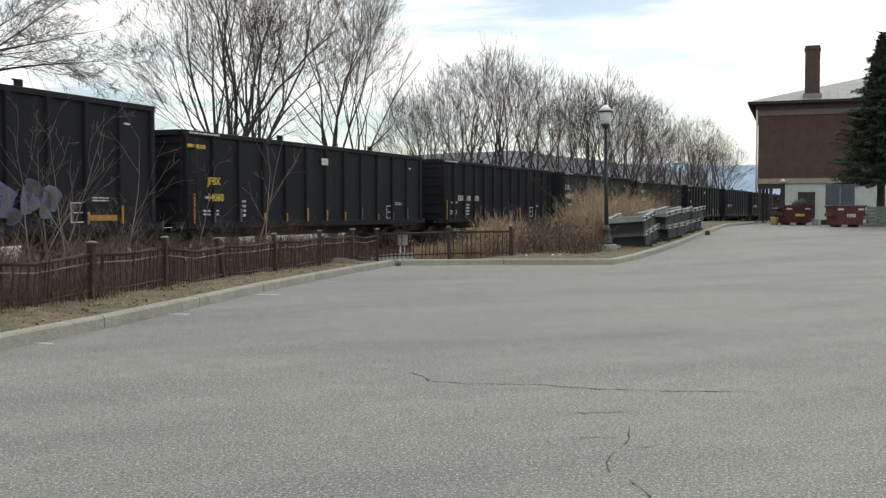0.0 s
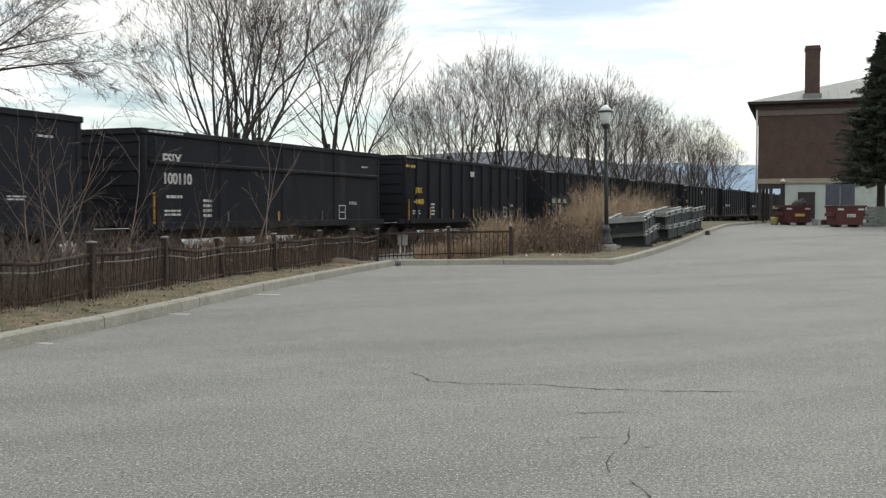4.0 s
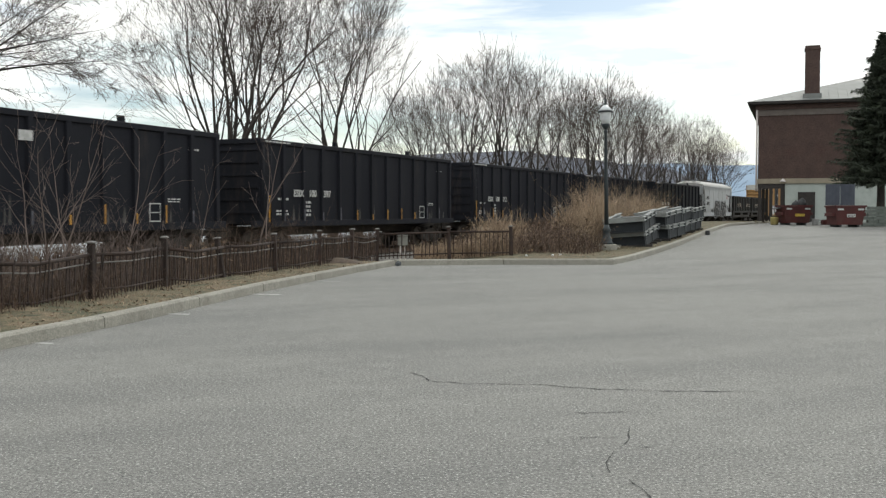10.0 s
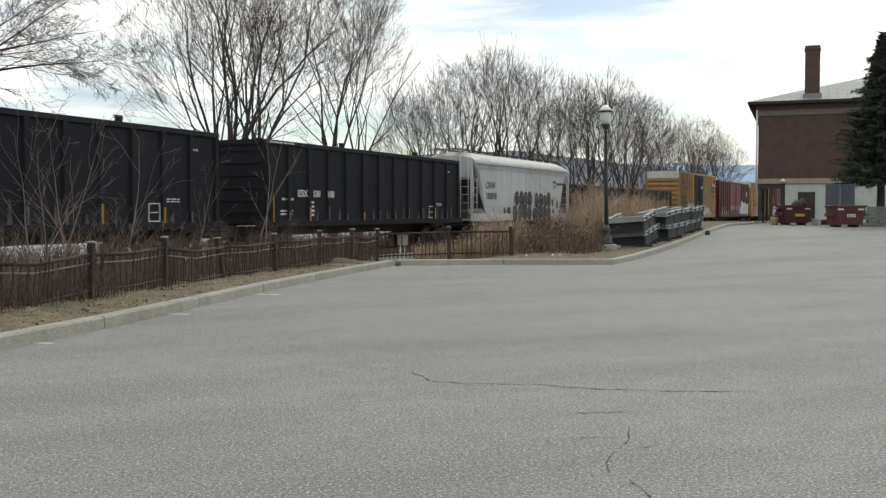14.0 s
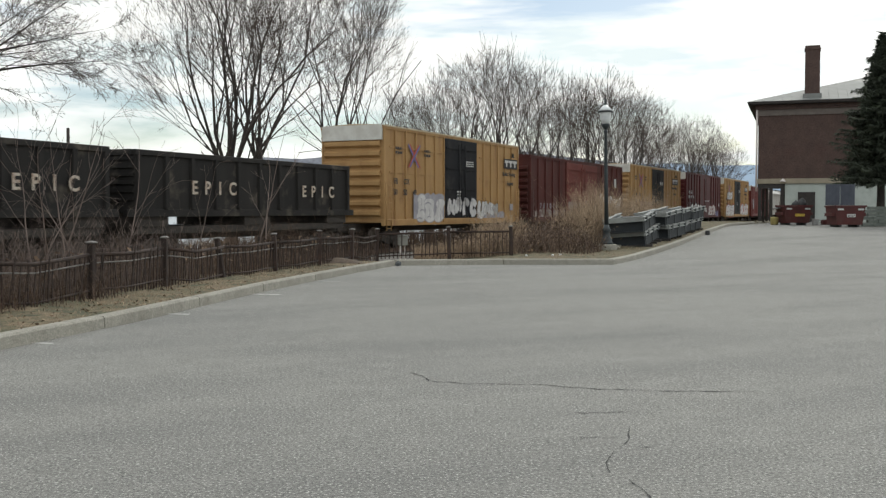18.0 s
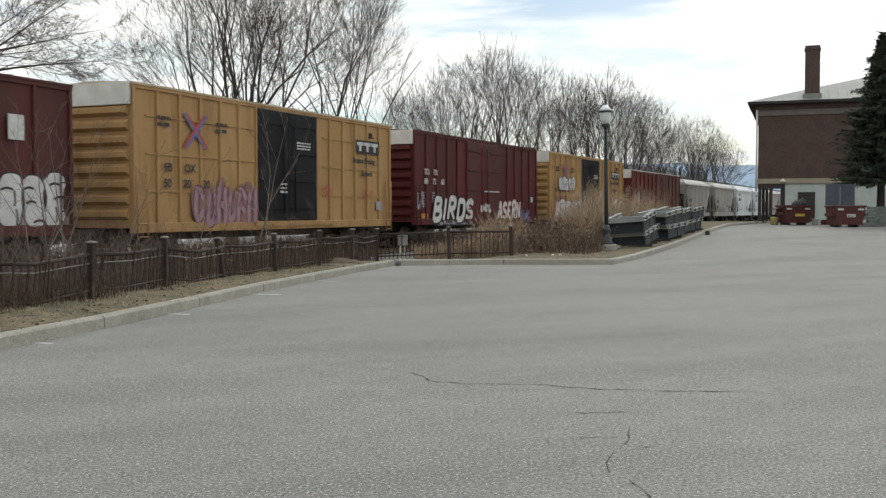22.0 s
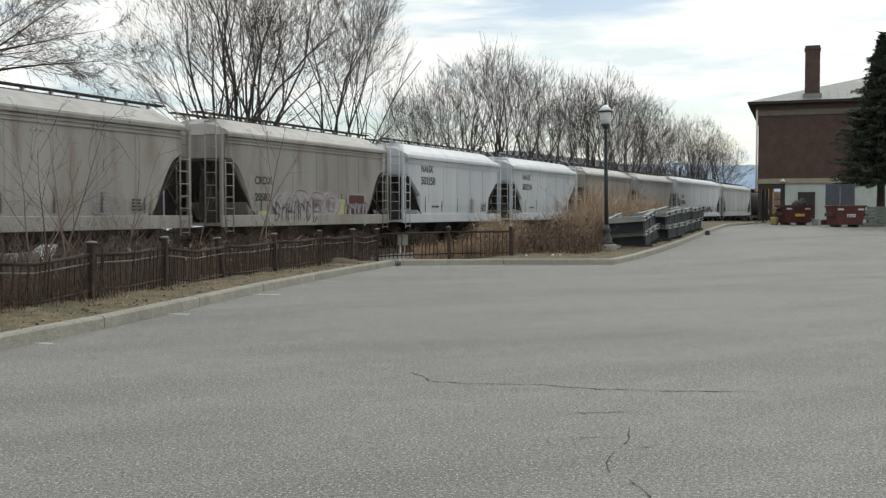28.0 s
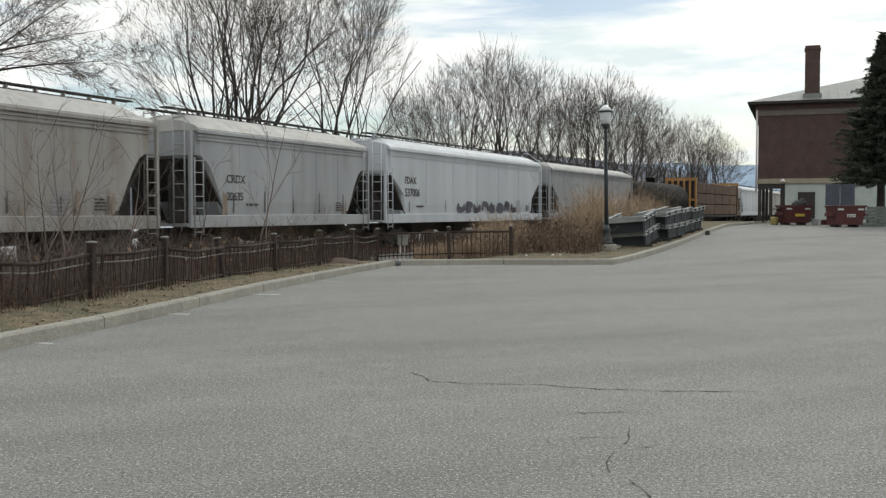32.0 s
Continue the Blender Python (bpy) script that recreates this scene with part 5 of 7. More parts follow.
tag_word(car, "ASERN", 1.8, 5.1, 1.02, 2.28, -W - 0.08, M["tag_white"], M["tag_red"], 0.105, 82, 0.1, "white graffiti word with a red edge")
graffiti(car, 5.2, 6.5, 1.05, 1.7, -W - 0.08, M["tag_blue"], M["tag_grey"], 3, 83, fat=0.8)
for k, tx in enumerate(("TO", "FX")):
    lettering(tx, 0.36, M["white_mark"], car, (-6.85 + 0.95 * k, -W - 0.075, 3.25), label="white stencilled letters")
for k, tx in enumerate(("88", "72", "60")):
    lettering(tx, 0.36, M["white_mark"], car, (-6.85 + 0.87 * k, -W - 0.075, 2.83), label="white stencilled number")
bars(car, -6.95, 1.75, 0.3, 0.75, 6, M["tag_grey"], -W - 0.01, 88)
bars(car, -5.9, 2.0, 0.3, 0.5, 4, M["tag_grey"], -W - 0.01, 89)
bars(car, -0.1, 2.55, 2.0, 0.12, 1, M["white_mark"], -W - 0.13, 84)
panel(car, -7.1, -6.4, 1.25, 1.5, -W - 0.02, M["amber"], "placard", "yellow placard")

car, ln, W = railbox(74.0, 89.6, "504615", 91)
throw_up(car, -6.9, -2.2, 1.05, 2.28, -W - 0.075, M["tag_white"], M["tag_dim"], 5, 92, back=M["tag_red"])
throw_up(car, -6.3, -3.3, 2.9, 3.75, -W - 0.085, M["tag_white"], M["tag_dim"], 5, 93)
throw_up(car, 2.1, 7.2, 1.1, 2.5, -W - 0.075, M["tag_white"], M["tag_black"], 5, 94, back=M["tag_red"])

car, ln = boxcar(91.9, 107.1, eave=4.75, paint="bright_red", door="bright_red", grid=False, door_w=3.0, panels=13, end_ribs=14, roofc="pale_patch", door_at=1.0, label="red ribbed boxcar with a pale roof")
graffiti(car, -0.2, 2.6, 1.3, 1.9, -HALF - 0.05, M["tag_grey"], M["maroon"], 4, 95, fat=0.4)
for k in range(2):
    panel(car, -6.6 + 0.75 * k, -6.0 + 0.75 * k, 1.9, 3.1, -HALF + 0.06, M["tag_grey"], "paint_patch", "grey painted-out patch")

hopper(109.0, 120.2, "hop_grey", "weathered grey covered hopper car with rounded sides", mark="CRDX", number="20713", seed=101)
car, ln = hopper(121.6, 133.1, "hop_grey", "weathered grey covered hopper car with mauve graffiti", mark="CRDX", number="20582", seed=102)
graffiti(car, -2.75, 1.5, 1.3, 2.3, -HALF + 0.012, M["tag_lilac"], M["tag_purple"], 4, 103, fat=0.8, back=M["tag_lilac"])
graffiti(car, -2.85, 0.0, 1.18, 2.0, -HALF + 0.001, M["tag_lilac"], M["tag_black"], 7, 105, fat=0.04)
panel(car, 2.2, 3.7, 1.72, 2.3, -HALF + 0.016, M["tag_grey"], "graffiti_block", "white sprayed block")
panel(car, 2.35, 3.55, 1.90, 2.22, -HALF + 0.010, M["dumpster"], "graffiti_block", "red sprayed block")
graffiti(car, 2.0, 3.8, 1.4, 1.95, -HALF + 0.004, M["tag_grey"], M["dumpster"], 5, 104, fat=0.6)
for u, top in ((-3.75, 1.62), (1.45, 2.05)):
    panel(car, u, u + 0.6, 1.49, top, -HALF + 0.018, M["tag_green"], "graffiti_block", "yellow-green sprayed patch")
hopper(134.35, 145.7, "hop_white", "clean white covered hopper car", mark="NAHX", number="503258", curved=False, seed=105, eave=4.05)
hopper(147.0, 158.5, "hop_white", "clean white covered hopper car", mark="NAHX", number="503234", curved=False, seed=106, eave=4.05)
hopper(159.9, 171.2, "hop_grey", "weathered grey covered hopper car with rounded sides", mark="CRDX", number="20637", seed=107)
hopper(172.5, 183.9, "hop_blue", "blue-grey covered hopper car with rounded sides", mark="CRDX", number="20635", seed=108)
car, ln = hopper(185.25, 204.5, "hop_white", "long white covered hopper car with thin graffiti", mark="FDAX", number="537006", curved=False, seed=109, eave=4.3, crown=4.75, drop=0.55)
graffiti(car, -2.5, 5.5, 1.5, 2.1, -HALF + 0.02, M["hop_white"], M["tag_dim"], 8, 110, fat=0.3)
hopper(205.7, 223.9, "hop_blue", "long pale grey covered hopper car", mark="", number="", curved=False, seed=111, eave=4.2)


def tank_car(s0, s1):
    car, ln = new_car("tank_car", "black cylindrical tank car", s0, s1, "railway car")
    h, r, zc = ln / 2 - 0.4, 1.45, 2.65
    rings = []
    for x, q in ((-h, 0.25), (-h + 0.12, 0.62), (-h + 0.4, 0.9), (-h + 0.75, 1.0), (0, 1.0), (h - 0.75, 1.0), (h - 0.4, 0.9), (h - 0.12, 0.62), (h, 0.25)):
        rings.append([(x, r * q * math.cos(2 * math.pi * k / 28), zc + r * q * math.sin(2 * math.pi * k / 28)) for k in range(28)])
    part("tank", Shape().loft(rings, smooth=True), M["tank_black"], car)
    part("manway", Shape().lathe([(0.4, 0), (0.4, 0.35), (0.45, 0.36), (0.45, 0.42), (0.1, 0.5)], 14, (0, 0, zc + r - 0.05)), M["tank_black"], car)
    for k in range(5):
        x = -h + 1.6 + (2 * h - 3.2) * k / 4
        part("tank_band", Shape().loft([[(x + o, (r + 0.012) * math.cos(a), zc + (r + 0.012) * math.sin(a)) for o in (-0.05, 0.05)] for a in np.linspace(0, 2 * math.pi, 29)], closed=False, caps=False, smooth=True), M["tank_black"], car)
    for sg in (-1, 1):
        part("saddle", Shape().box(sg * (h - 1.6) - 0.3, sg * (h - 1.6) + 0.3, -1.1, 1.1, 1.0, 1.75), M["truck"], car, bevel=0.03)
        part("end_platform", Shape().box(sg * (h - 0.2) - 0.5, sg * (h - 0.2) + 0.5, -HALF, HALF, 1.05, 1.13), M["truck"], car)
    ladder(car, 0.0, -r - 0.06, 1.1, zc + 0.9, M["tank_black"])
    running_gear(car, ln + 0.6)


def lumber_flat(s0, s1):
    car, ln = new_car("bulkhead_flat_car", "flat car with orange slatted end frames and brown stacked lumber", s0, s1, "railway car")
    h = ln / 2
    part("deck", Shape().box(-h, h, -HALF + 0.05, HALF - 0.05, 1.0, 1.22), M["timber_dark"], car, bevel=0.02)
    for sg in (-1, 1):
        fr = part("end_frame", Shape().box(sg * (h - 0.1) - 0.1, sg * (h - 0.1) + 0.1, -HALF, HALF, 4.55, 4.8).box(sg * (h - 0.1) - 0.1, sg * (h - 0.1) + 0.1, -HALF, HALF, 2.6, 2.8), M["orange_steel"], car, "orange steel end frame")
        for k in range(6):
            y = -HALF + 0.05 + k * (2 * HALF - 0.25) / 5
            part("upright", Shape().box(sg * (h - 0.1) - 0.12, sg * (h - 0.1) + 0.12, y, y + 0.16, 1.2, 4.78), M["orange_steel"], fr)
        part("bulkhead_plate", Shape().box(sg * (h - 0.35) - 0.03, sg * (h - 0.35) + 0.03, -HALF + 0.05, HALF - 0.05, 1.2, 4.5), M["timber_dark"], car)
    running_gear(car, ln + 0.8)
    load = thing("lumber_bundle", "brown wrapped lumber bundles stacked on a flat car", "lumber", group="load of the flat car")
    nx = 5
    for i in range(nx):
        for k in range(3):
            x0 = -h + 0.6 + (ln - 1.2) * i / nx
            part("timber_pack", Shape().box(x0 + 0.06, x0 + (ln - 1.2) / nx - 0.06, -HALF + 0.12, HALF - 0.12, 1.28 + k * 1.05, 2.27 + k * 1.05), M["lumber"], load, bevel=0.03)
    train.append((load, (s0 + s1) / 2))


tank_car(225.3, 243.6)
lumber_flat(245.5, 267.4)
hopper(269.2, 287.0, "hop_white", "long white covered hopper car", curved=False, seed=121, eave=4.2)
hopper(288.4, 306.0, "hop_grey", "long grey covered hopper car", curved=False, seed=122, eave=4.2)
hopper(307.4, 325.0, "hop_white", "long white covered hopper car", curved=False, seed=123, eave=4.2)

# ---- brick building beyond the lot ----
bld = thing("depot_building", "two-storey brown brick building with a grey hipped metal roof", "building", pose(23.75, 76.0, 0.70, 0, 0, -19.5))
BW, BD, G0, E0 = 24.0, 18.0, 3.25, 8.85
part("upper_wall", Shape().box(0, BW, 0, BD, G0, 7.95), M["brick"], bld, "brown brick upper storey")
part("stone_band", Shape().box(-0.05, BW, -0.06, BD, G0 - 0.38, G0 - 0.004), M["stone_band"], bld, "buff stone band")
part("lower_wall", Shape().box(1.95, BW, 0.06, BD, -0.6, G0 - 0.39), M["white_wall"], bld, "whitewashed ground-floor wall")
part("cornice_band", Shape().box(-0.06, BW, -0.08, BD, 7.954, 8.4), M["cornice"], bld, "pale weathered cornice band")
part("cornice", Shape().box(-0.2, BW, -0.2, BD, 8.404, 8.75), M["brick"], bld)
part("eave", Shape().box(-0.75, BW + 0.75, -0.75, BD + 0.75, 8.76, 8.96), M["dark_frame"], bld, "dark soffit and gutter", bevel=0.04)
rx, ry, rz = 8.2, 9.0, 11.7
rv = [(-0.8, -0.8, 8.97), (BW + 0.8, -0.8, 8.97), (BW + 0.8, BD + 0.8, 8.97), (-0.8, BD + 0.8, 8.97), (rx, ry, rz), (BW - rx, ry, rz)]
roof_ob = part("roof", Shape().add(rv, [(0, 1, 5, 4), (1, 2, 5), (2, 3, 4, 5), (3, 0, 4), (3, 2, 1, 0)]), M["roof_metal"], bld, "grey standing-seam metal roof")
for k in range(40):
    x = -0.9 + k * 0.65
    t0 = min(1.0, (x + 1.0) / (rx + 1.0)) if x < rx else min(1.0, (BW + 1.0 - x) / (rx + 1.0))
    if 0.03 < t0:
        part("roof_seam", Shape().tube([(x, -0.8, 8.975), (x, -0.8 + (ry + 0.8) * t0, 8.97 + (rz - 8.97) * t0 + 0.005)], 0.016, 4), M["roof_metal"], roof_ob)
chim = part("chimney", Shape().box(3.25, 4.3, 0.0, 1.0, 8.98, 13.05).box(3.2, 4.35, -0.05, 1.05, 12.72, 12.86), M["brick"], bld, "tall brick chimney", bevel=0.02)
part("chimney_flashing", Shape().box(3.12, 4.43, -0.12, 1.12, 8.98, 9.5), M["roof_metal"], chim)
part("downpipe", Shape().tube([(-0.1, -0.12, 8.7), (-0.1, -0.12, 2.3)], 0.07, 8), M["white_trim"], bld, "pale downpipe at the corner")
for k, x in enumerate((0.15, 0.95, 1.75)):
    part("porch_post", Shape().box(x - 0.12, x + 0.12, 0.02, 0.26, -0.6, G0 - 0.39), M["dark_frame"], bld, "dark timber porch post")
    part("post_footing", Shape().box(x - 0.2, x + 0.2, -0.05, 0.35, -0.6, 0.05), M["concrete"], bld)
for x, y in ((0.15, 8.0), (0.15, 17.6), (1.75, 17.6)):
    part("porch_post", Shape().box(x - 0.12, x + 0.12, y, y + 0.24, -0.6, G0 - 0.39), M["dark_frame"], bld, "dark timber porch post")
part("porch_kerb", Shape().box(0.0, 1.9, 0.1, 17.6, -0.6, -0.15), M["concrete"], bld, "low concrete slab under the porch")
part("wall_lamp", Shape().box(1.75, 1.85, -0.2, -0.062, 3.06, 3.14).lathe([(0.04, 0.16), (0.2, 0.0), (0.21, -0.05), (0.1, -0.06)], 12, (1.8, -0.3, 3.06)), M["white_trim"], bld, "small pale lamp on the wall")
part("porch_beam", Shape().box(0.0, 1.93, 0.0, 0.3, G0 - 0.75, G0 - 0.392), M["dark_frame"], bld, "dark porch beam")
for k in range(2):
    dx = 2.95 if k == 0 else 10.5
    dd = part("door", Shape().box(dx, dx + 1.05, 0.0, 0.055, -0.2, 2.15), M["dark_frame"], bld, "dark doorway")
    part("door_frame", Shape().box(dx - 0.08, dx, -0.02, 0.058, -0.2, 2.23).box(dx + 1.05, dx + 1.13, -0.02, 0.058, -0.2, 2.23).box(dx, dx + 1.05, -0.02, 0.058, 2.15, 2.23), M["dark_frame"], dd)

# ---- trees ----


def inside(q, env):
    """How far out a point lies in a crown's envelope: 1 on its skin."""
    cz, rx, rz = env
    return (q.x * q.x + q.y * q.y) / (rx * rx) + ((q.z - cz) / rz) ** 2


def branch_out(sh_thick, sh_thin, p, d, length, r, level, rng, spec):
    """A limb in short segments, with side limbs along it."""
    nseg = spec["seg"][level]
    d = d.normalized()
    if spec.get("env"):
        skin, full = rng.uniform(0.82, 1.08) + (0.12 if level > 2 else 0.0), length
        for k in range(5):
            if inside(p + d * length, spec["env"]) > skin:
                length *= 0.8
        r = max(spec["rmin"], r * (length / full) ** 0.6)
    pts, rad = [p], [r]
    for k in range(nseg):
        wob = Vector((rng.uniform(-1, 1), rng.uniform(-1, 1), rng.uniform(-0.6, 0.6))) * spec["wob"][level]
        d = (d + wob + Vector((0, 0, spec["up"][level]))).normalized()
        pts.append(pts[-1] + d * (length / nseg))
        rad.append(max(r * (1 - (k + 1) / nseg * 0.94), spec["rmin"] * 0.7))
    target = sh_thick if level <= spec["thick"] else sh_thin
    if level + 1 >= spec["levels"] and spec.get("sliver"):
        w = d.orthogonal().normalized() * (r * 0.9)
        target.add([p - w, p + w, pts[-1]], [(0, 1, 2)])
        return
    if level >= spec.get("flat", 9):
        w = d.orthogonal().normalized()
        vs = [q + w * (rr * s_) for q, rr in zip(pts, rad) for s_ in (-1, 1)]
        target.add(vs, [(2 * k, 2 * k + 1, 2 * k + 3, 2 * k + 2) for k in range(nseg)])
    else:
        target.tube(pts, rad, (7, 5, 3, 3, 3, 3)[level], caps=False, smooth=True)
    if level + 1 >= spec["levels"]:
        return
    n = spec["kids"][level]
    for k in range(n):
        u = spec["from"][level] + (1 - spec["from"][level]) * (k + rng.random()) / n
        i = min(nseg - 1, int(u * nseg))
        q = pts[i].lerp(pts[i + 1], u * nseg - i)
        dd = (pts[i + 1] - pts[i]).normalized()
        side = dd.orthogonal()
        side.rotate(Matrix.Rotation(rng.uniform(0, 6.283), 3, dd))
        spr = spec["spread"][level] * rng.uniform(0.7, 1.3)
        nd = dd * math.cos(spr) + side.normalized() * math.sin(spr)
        branch_out(sh_thick, sh_thin, q, nd, length * spec["len"][level] * rng.uniform(0.65, 1.2) * (1.2 - 0.65 * u), max(rad[i] * spec["thin"][level] * rng.uniform(0.7, 1.0), spec["rmin"]), level + 1, rng, spec)


def fork_out(thick, thin, p, d, length, r, depth, rng, spec):
    """A bough that wavers, then parts into two or three finer ones, down to the twigs."""
    n = 3 if depth > 2 else 2
    pts, rad = [p], [r]
    end = r * 0.84
    for k in range(n):
        w = spec["wob"]
        d = (d + Vector((rng.uniform(-w, w), rng.uniform(-w, w), rng.uniform(-w, w) * 0.6 + spec["up"]))).normalized()
        pts.append(pts[-1] + d * (length / n))
        rad.append(r + (end - r) * (k + 1) / n)
    if r > 0.03:
        thick.tube(pts, rad, 7 if r > 0.12 else 5 if r > 0.055 else 4, caps=False, smooth=True)
    else:
        w = d.orthogonal().normalized()
        w.rotate(Matrix.Rotation(rng.uniform(0, 3.14), 3, d))
        vs = [q + w * (max(rr, spec["rmin"]) * s_) for q, rr in zip(pts, rad) for s_ in (-1, 1)]
        thin.add(vs, [(2 * k, 2 * k + 1, 2 * k + 3, 2 * k + 2) for k in range(n)])

    def turned(amount, base):
        side = base.orthogonal()
        side.rotate(Matrix.Rotation(rng.uniform(0, 6.283), 3, base))
        return base * math.cos(amount) + side.normalized() * math.sin(amount)

    q = pts[-1]
    if depth == 0 or inside(q, spec["env"]) > rng.uniform(0.93, 1.06):
        for k in range(spec["twigs"]):
            u = rng.random()
            o = pts[0].lerp(q, u)
            e = turned(rng.uniform(0.15, 0.7), d) * (length * rng.uniform(0.35, 0.8)) + Vector((0, 0, 0.06))
            w = e.orthogonal().normalized() * (spec["rmin"] * 0.85)
            thin.add([o - w, o + w, o + e], [(0, 1, 2)])
        return
    kids = [(rng.uniform(0.08, 0.3), 0.82, rng.uniform(0.82, 0.95)), (rng.uniform(0.35, 0.62), rng.uniform(0.55, 0.72), rng.uniform(0.7, 0.9))]
    if rng.random() < 0.28:
        kids.append((rng.uniform(0.3, 0.6), 0.5, 0.75))
    for ang, thin_r, short in kids:
        fork_out(thick, thin, q, turned(ang, d), length * short, end * thin_r, depth - 1, rng, spec)
    if depth > 1 and rng.random() < spec["side"]:
        o = pts[1].lerp(pts[2], rng.random())
        fork_out(thick, thin, o, turned(rng.uniform(0.5, 0.8), d), length * 0.75, max(spec["rmin"], r * 0.4), max(0, depth - 2), rng, spec)


def tree_kind(seed, height, limbs, fork, reach, lean, depth, rmin=0.007, first=0.2, trunk=0.02):
    """Meshes of a bare tree: a short trunk, boughs that fan out and up into a domed crown, and twigs."""
    rng = random.Random(seed)
    a, b = Shape(), Shape()
    spec = dict(wob=0.10, up=0.035, env=(height * 0.57, reach, height * 0.43), rmin=rmin, twigs=3, side=0.42)
    rb_ = height * trunk
    top = fork * 1.5
    a.tube([(0, 0, -0.5), (0.04, 0, fork * 0.5), (0.06, 0.05, fork), (0.05, 0.02, top)], [rb_ * 1.35, rb_ * 1.0, rb_ * 0.9, rb_ * 0.6], 9, caps=False)
    for k in range(limbs):
        az = 2.4 * k + rng.uniform(-0.3, 0.3)
        u = (k + 0.4) / limbs
        ln = lean * u ** 0.8 * rng.uniform(0.85, 1.15)
        d = Vector((math.cos(az) * ln, math.sin(az) * ln, 1)).normalized()
        fork_out(a, b, Vector((0.05, 0.03, fork + (top - fork) * (1 - u) * rng.uniform(0.6, 1.0))), d, height * first * rng.uniform(0.85, 1.1), rb_ * rng.uniform(0.27, 0.40) * (1.1 - 0.3 * u), depth, rng, spec)
    return a.mesh("trunk", M["bark"]), b.mesh("crown", M["twig"])


KINDS = [tree_kind(3, 13.6, 10, 2.5, 4.5, 1.1, 7, 0.0046, 0.165, 0.0175), tree_kind(8, 13.6, 5, 3.0, 3.7, 0.75, 7, 0.0050, 0.165, 0.0175), tree_kind(17, 13.6, 6, 3.0, 4.3, 1.0, 6, 0.0066, 0.185, 0.0165),
         tree_kind(29, 13.6, 5, 3.6, 3.9, 0.85, 6, 0.0066, 0.185, 0.0165), tree_kind(33, 13.6, 6, 2.6, 4.4, 1.0, 6, 0.0066, 0.185, 0.0165), tree_kind(41, 13.6, 6, 2.6, 4.5, 1.05, 6, 0.0068, 0.185, 0.016)]


def bare_tree(s, off, height, kind, turn, label="tall bare deciduous tree on the river bank"):
    p = track(s, off)
    p.z = ground_z(p.x, p.y)
    sc = height / 13.6
    t = thing("bare_tree", label, "tree", Matrix.Translation(p) @ rot("Z", turn) @ Matrix.Diagonal((sc, sc, sc, 1)), group="row of bare trees")
    part("trunk", KINDS[kind][0], None, t)
    part("crown", KINDS[kind][1], None, t, kind="stuff")


rt = random.Random(77)
for s, off, hgt, kd in ((-16, 9.5, 12.5, 1), (17.9, 9.5, 16.4, 0), (21.2, 10.2, 15.2, 3), (27.3, 9.5, 16.4, 1), (30.2, 9.5, 14.4, 1), (38.5, 9.0, 11.6, 5), (41.2, 10, 12.4, 4), (44.3, 9, 13.8, 3), (47.6, 9.5, 15.8, 4), (50.5, 9, 15.7, 2), (54, 9.5, 15.8, 3)):
    bare_tree(s, off, hgt * (1.04 if s < 35 else 0.96), kd, rt.uniform(0, 360))
s = 57.0
while s < 163:
    hgt = float(np.interp(s, (57, 70, 80, 95, 110, 130, 150, 163, 172), (15.0, 15.4, 17.2, 17.0, 16.4, 16.6, 15.6, 12.8, 9.5))) * rt.uniform(0.86, 1.0)
    bare_tree(s, 9.5 + rt.uniform(-1.5, 2), hgt, rt.choice((2, 3, 4)), rt.uniform(0, 360))
    s += 3.6 + 3.6 * (s - 57) / 110 + rt.uniform(-0.5, 0.5)
for k in range(6):
    s = 56 + 108 * (k / 5) ** 0.75
    bare_tree(s + rt.uniform(-2, 2), 16 + rt.uniform(-2, 3), 11.0 + 3 * rt.random(), rt.choice((2, 3, 4)), rt.uniform(0, 360), "slender bare tree in the second row on the river bank")


# large tree beyond the picture's edge whose limbs reach in over the track
side_spec = dict(levels=5, thick=1, seg=(9, 7, 5, 3, 2), wob=(0.10, 0.13, 0.16, 0.2, 0.25), up=(0.0, 0.0, -0.01, -0.02, -0.04), kids=(10, 7, 6, 4), sliver=True, flat=3,
                 spread=(0.55, 0.55, 0.6, 0.7), len=(0.45, 0.5, 0.5, 0.6), thin=(0.5, 0.5, 0.55, 0.7), rmin=0.007)
side_spec["from"] = (0.3, 0.15, 0.12, 0.1)
p0 = track(-0.6, 9.5)
p0.z = ground_z(p0.x, p0.y)
spreading = thing("bare_tree", "broad bare tree with limbs spreading over the railway", "tree", Matrix.Translation(p0), group="row of bare trees")
ta, tb = Shape(), Shape()
rs = random.Random(12)
ta.tube([(0, 0, -0.3), (0.05, 0, 2.5), (0.2, -0.1, 5.2), (0.3, -0.1, 7.2)], [0.45, 0.34, 0.3, 0.2], 10, caps=False)
for z0, dx, dy, dz, ll in ((5.6, 1.0, 0.0, 0.5, 7.2), (6.2, 1.0, 0.1, 0.34, 7.4), (6.8, 1.0, -0.2, 0.24, 7.4), (6.9, 0.8, 0.3, 0.8, 7.0), (5.9, 0.9, -0.4, 0.35, 6.8), (6.4, -0.7, 0.2, 0.6, 7.0), (5.4, -0.5, -0.7, 0.7, 6.5), (7.0, 0.2, 0.2, 1.0, 6.0)):
    branch_out(ta, tb, Vector((0.2, -0.1, z0)), Vector((dx, dy, dz)), ll, 0.075, 0, rs, side_spec)
part("trunk", ta, M["bark"], spreading)
part("crown", tb, M["twig"], spreading, kind="stuff")

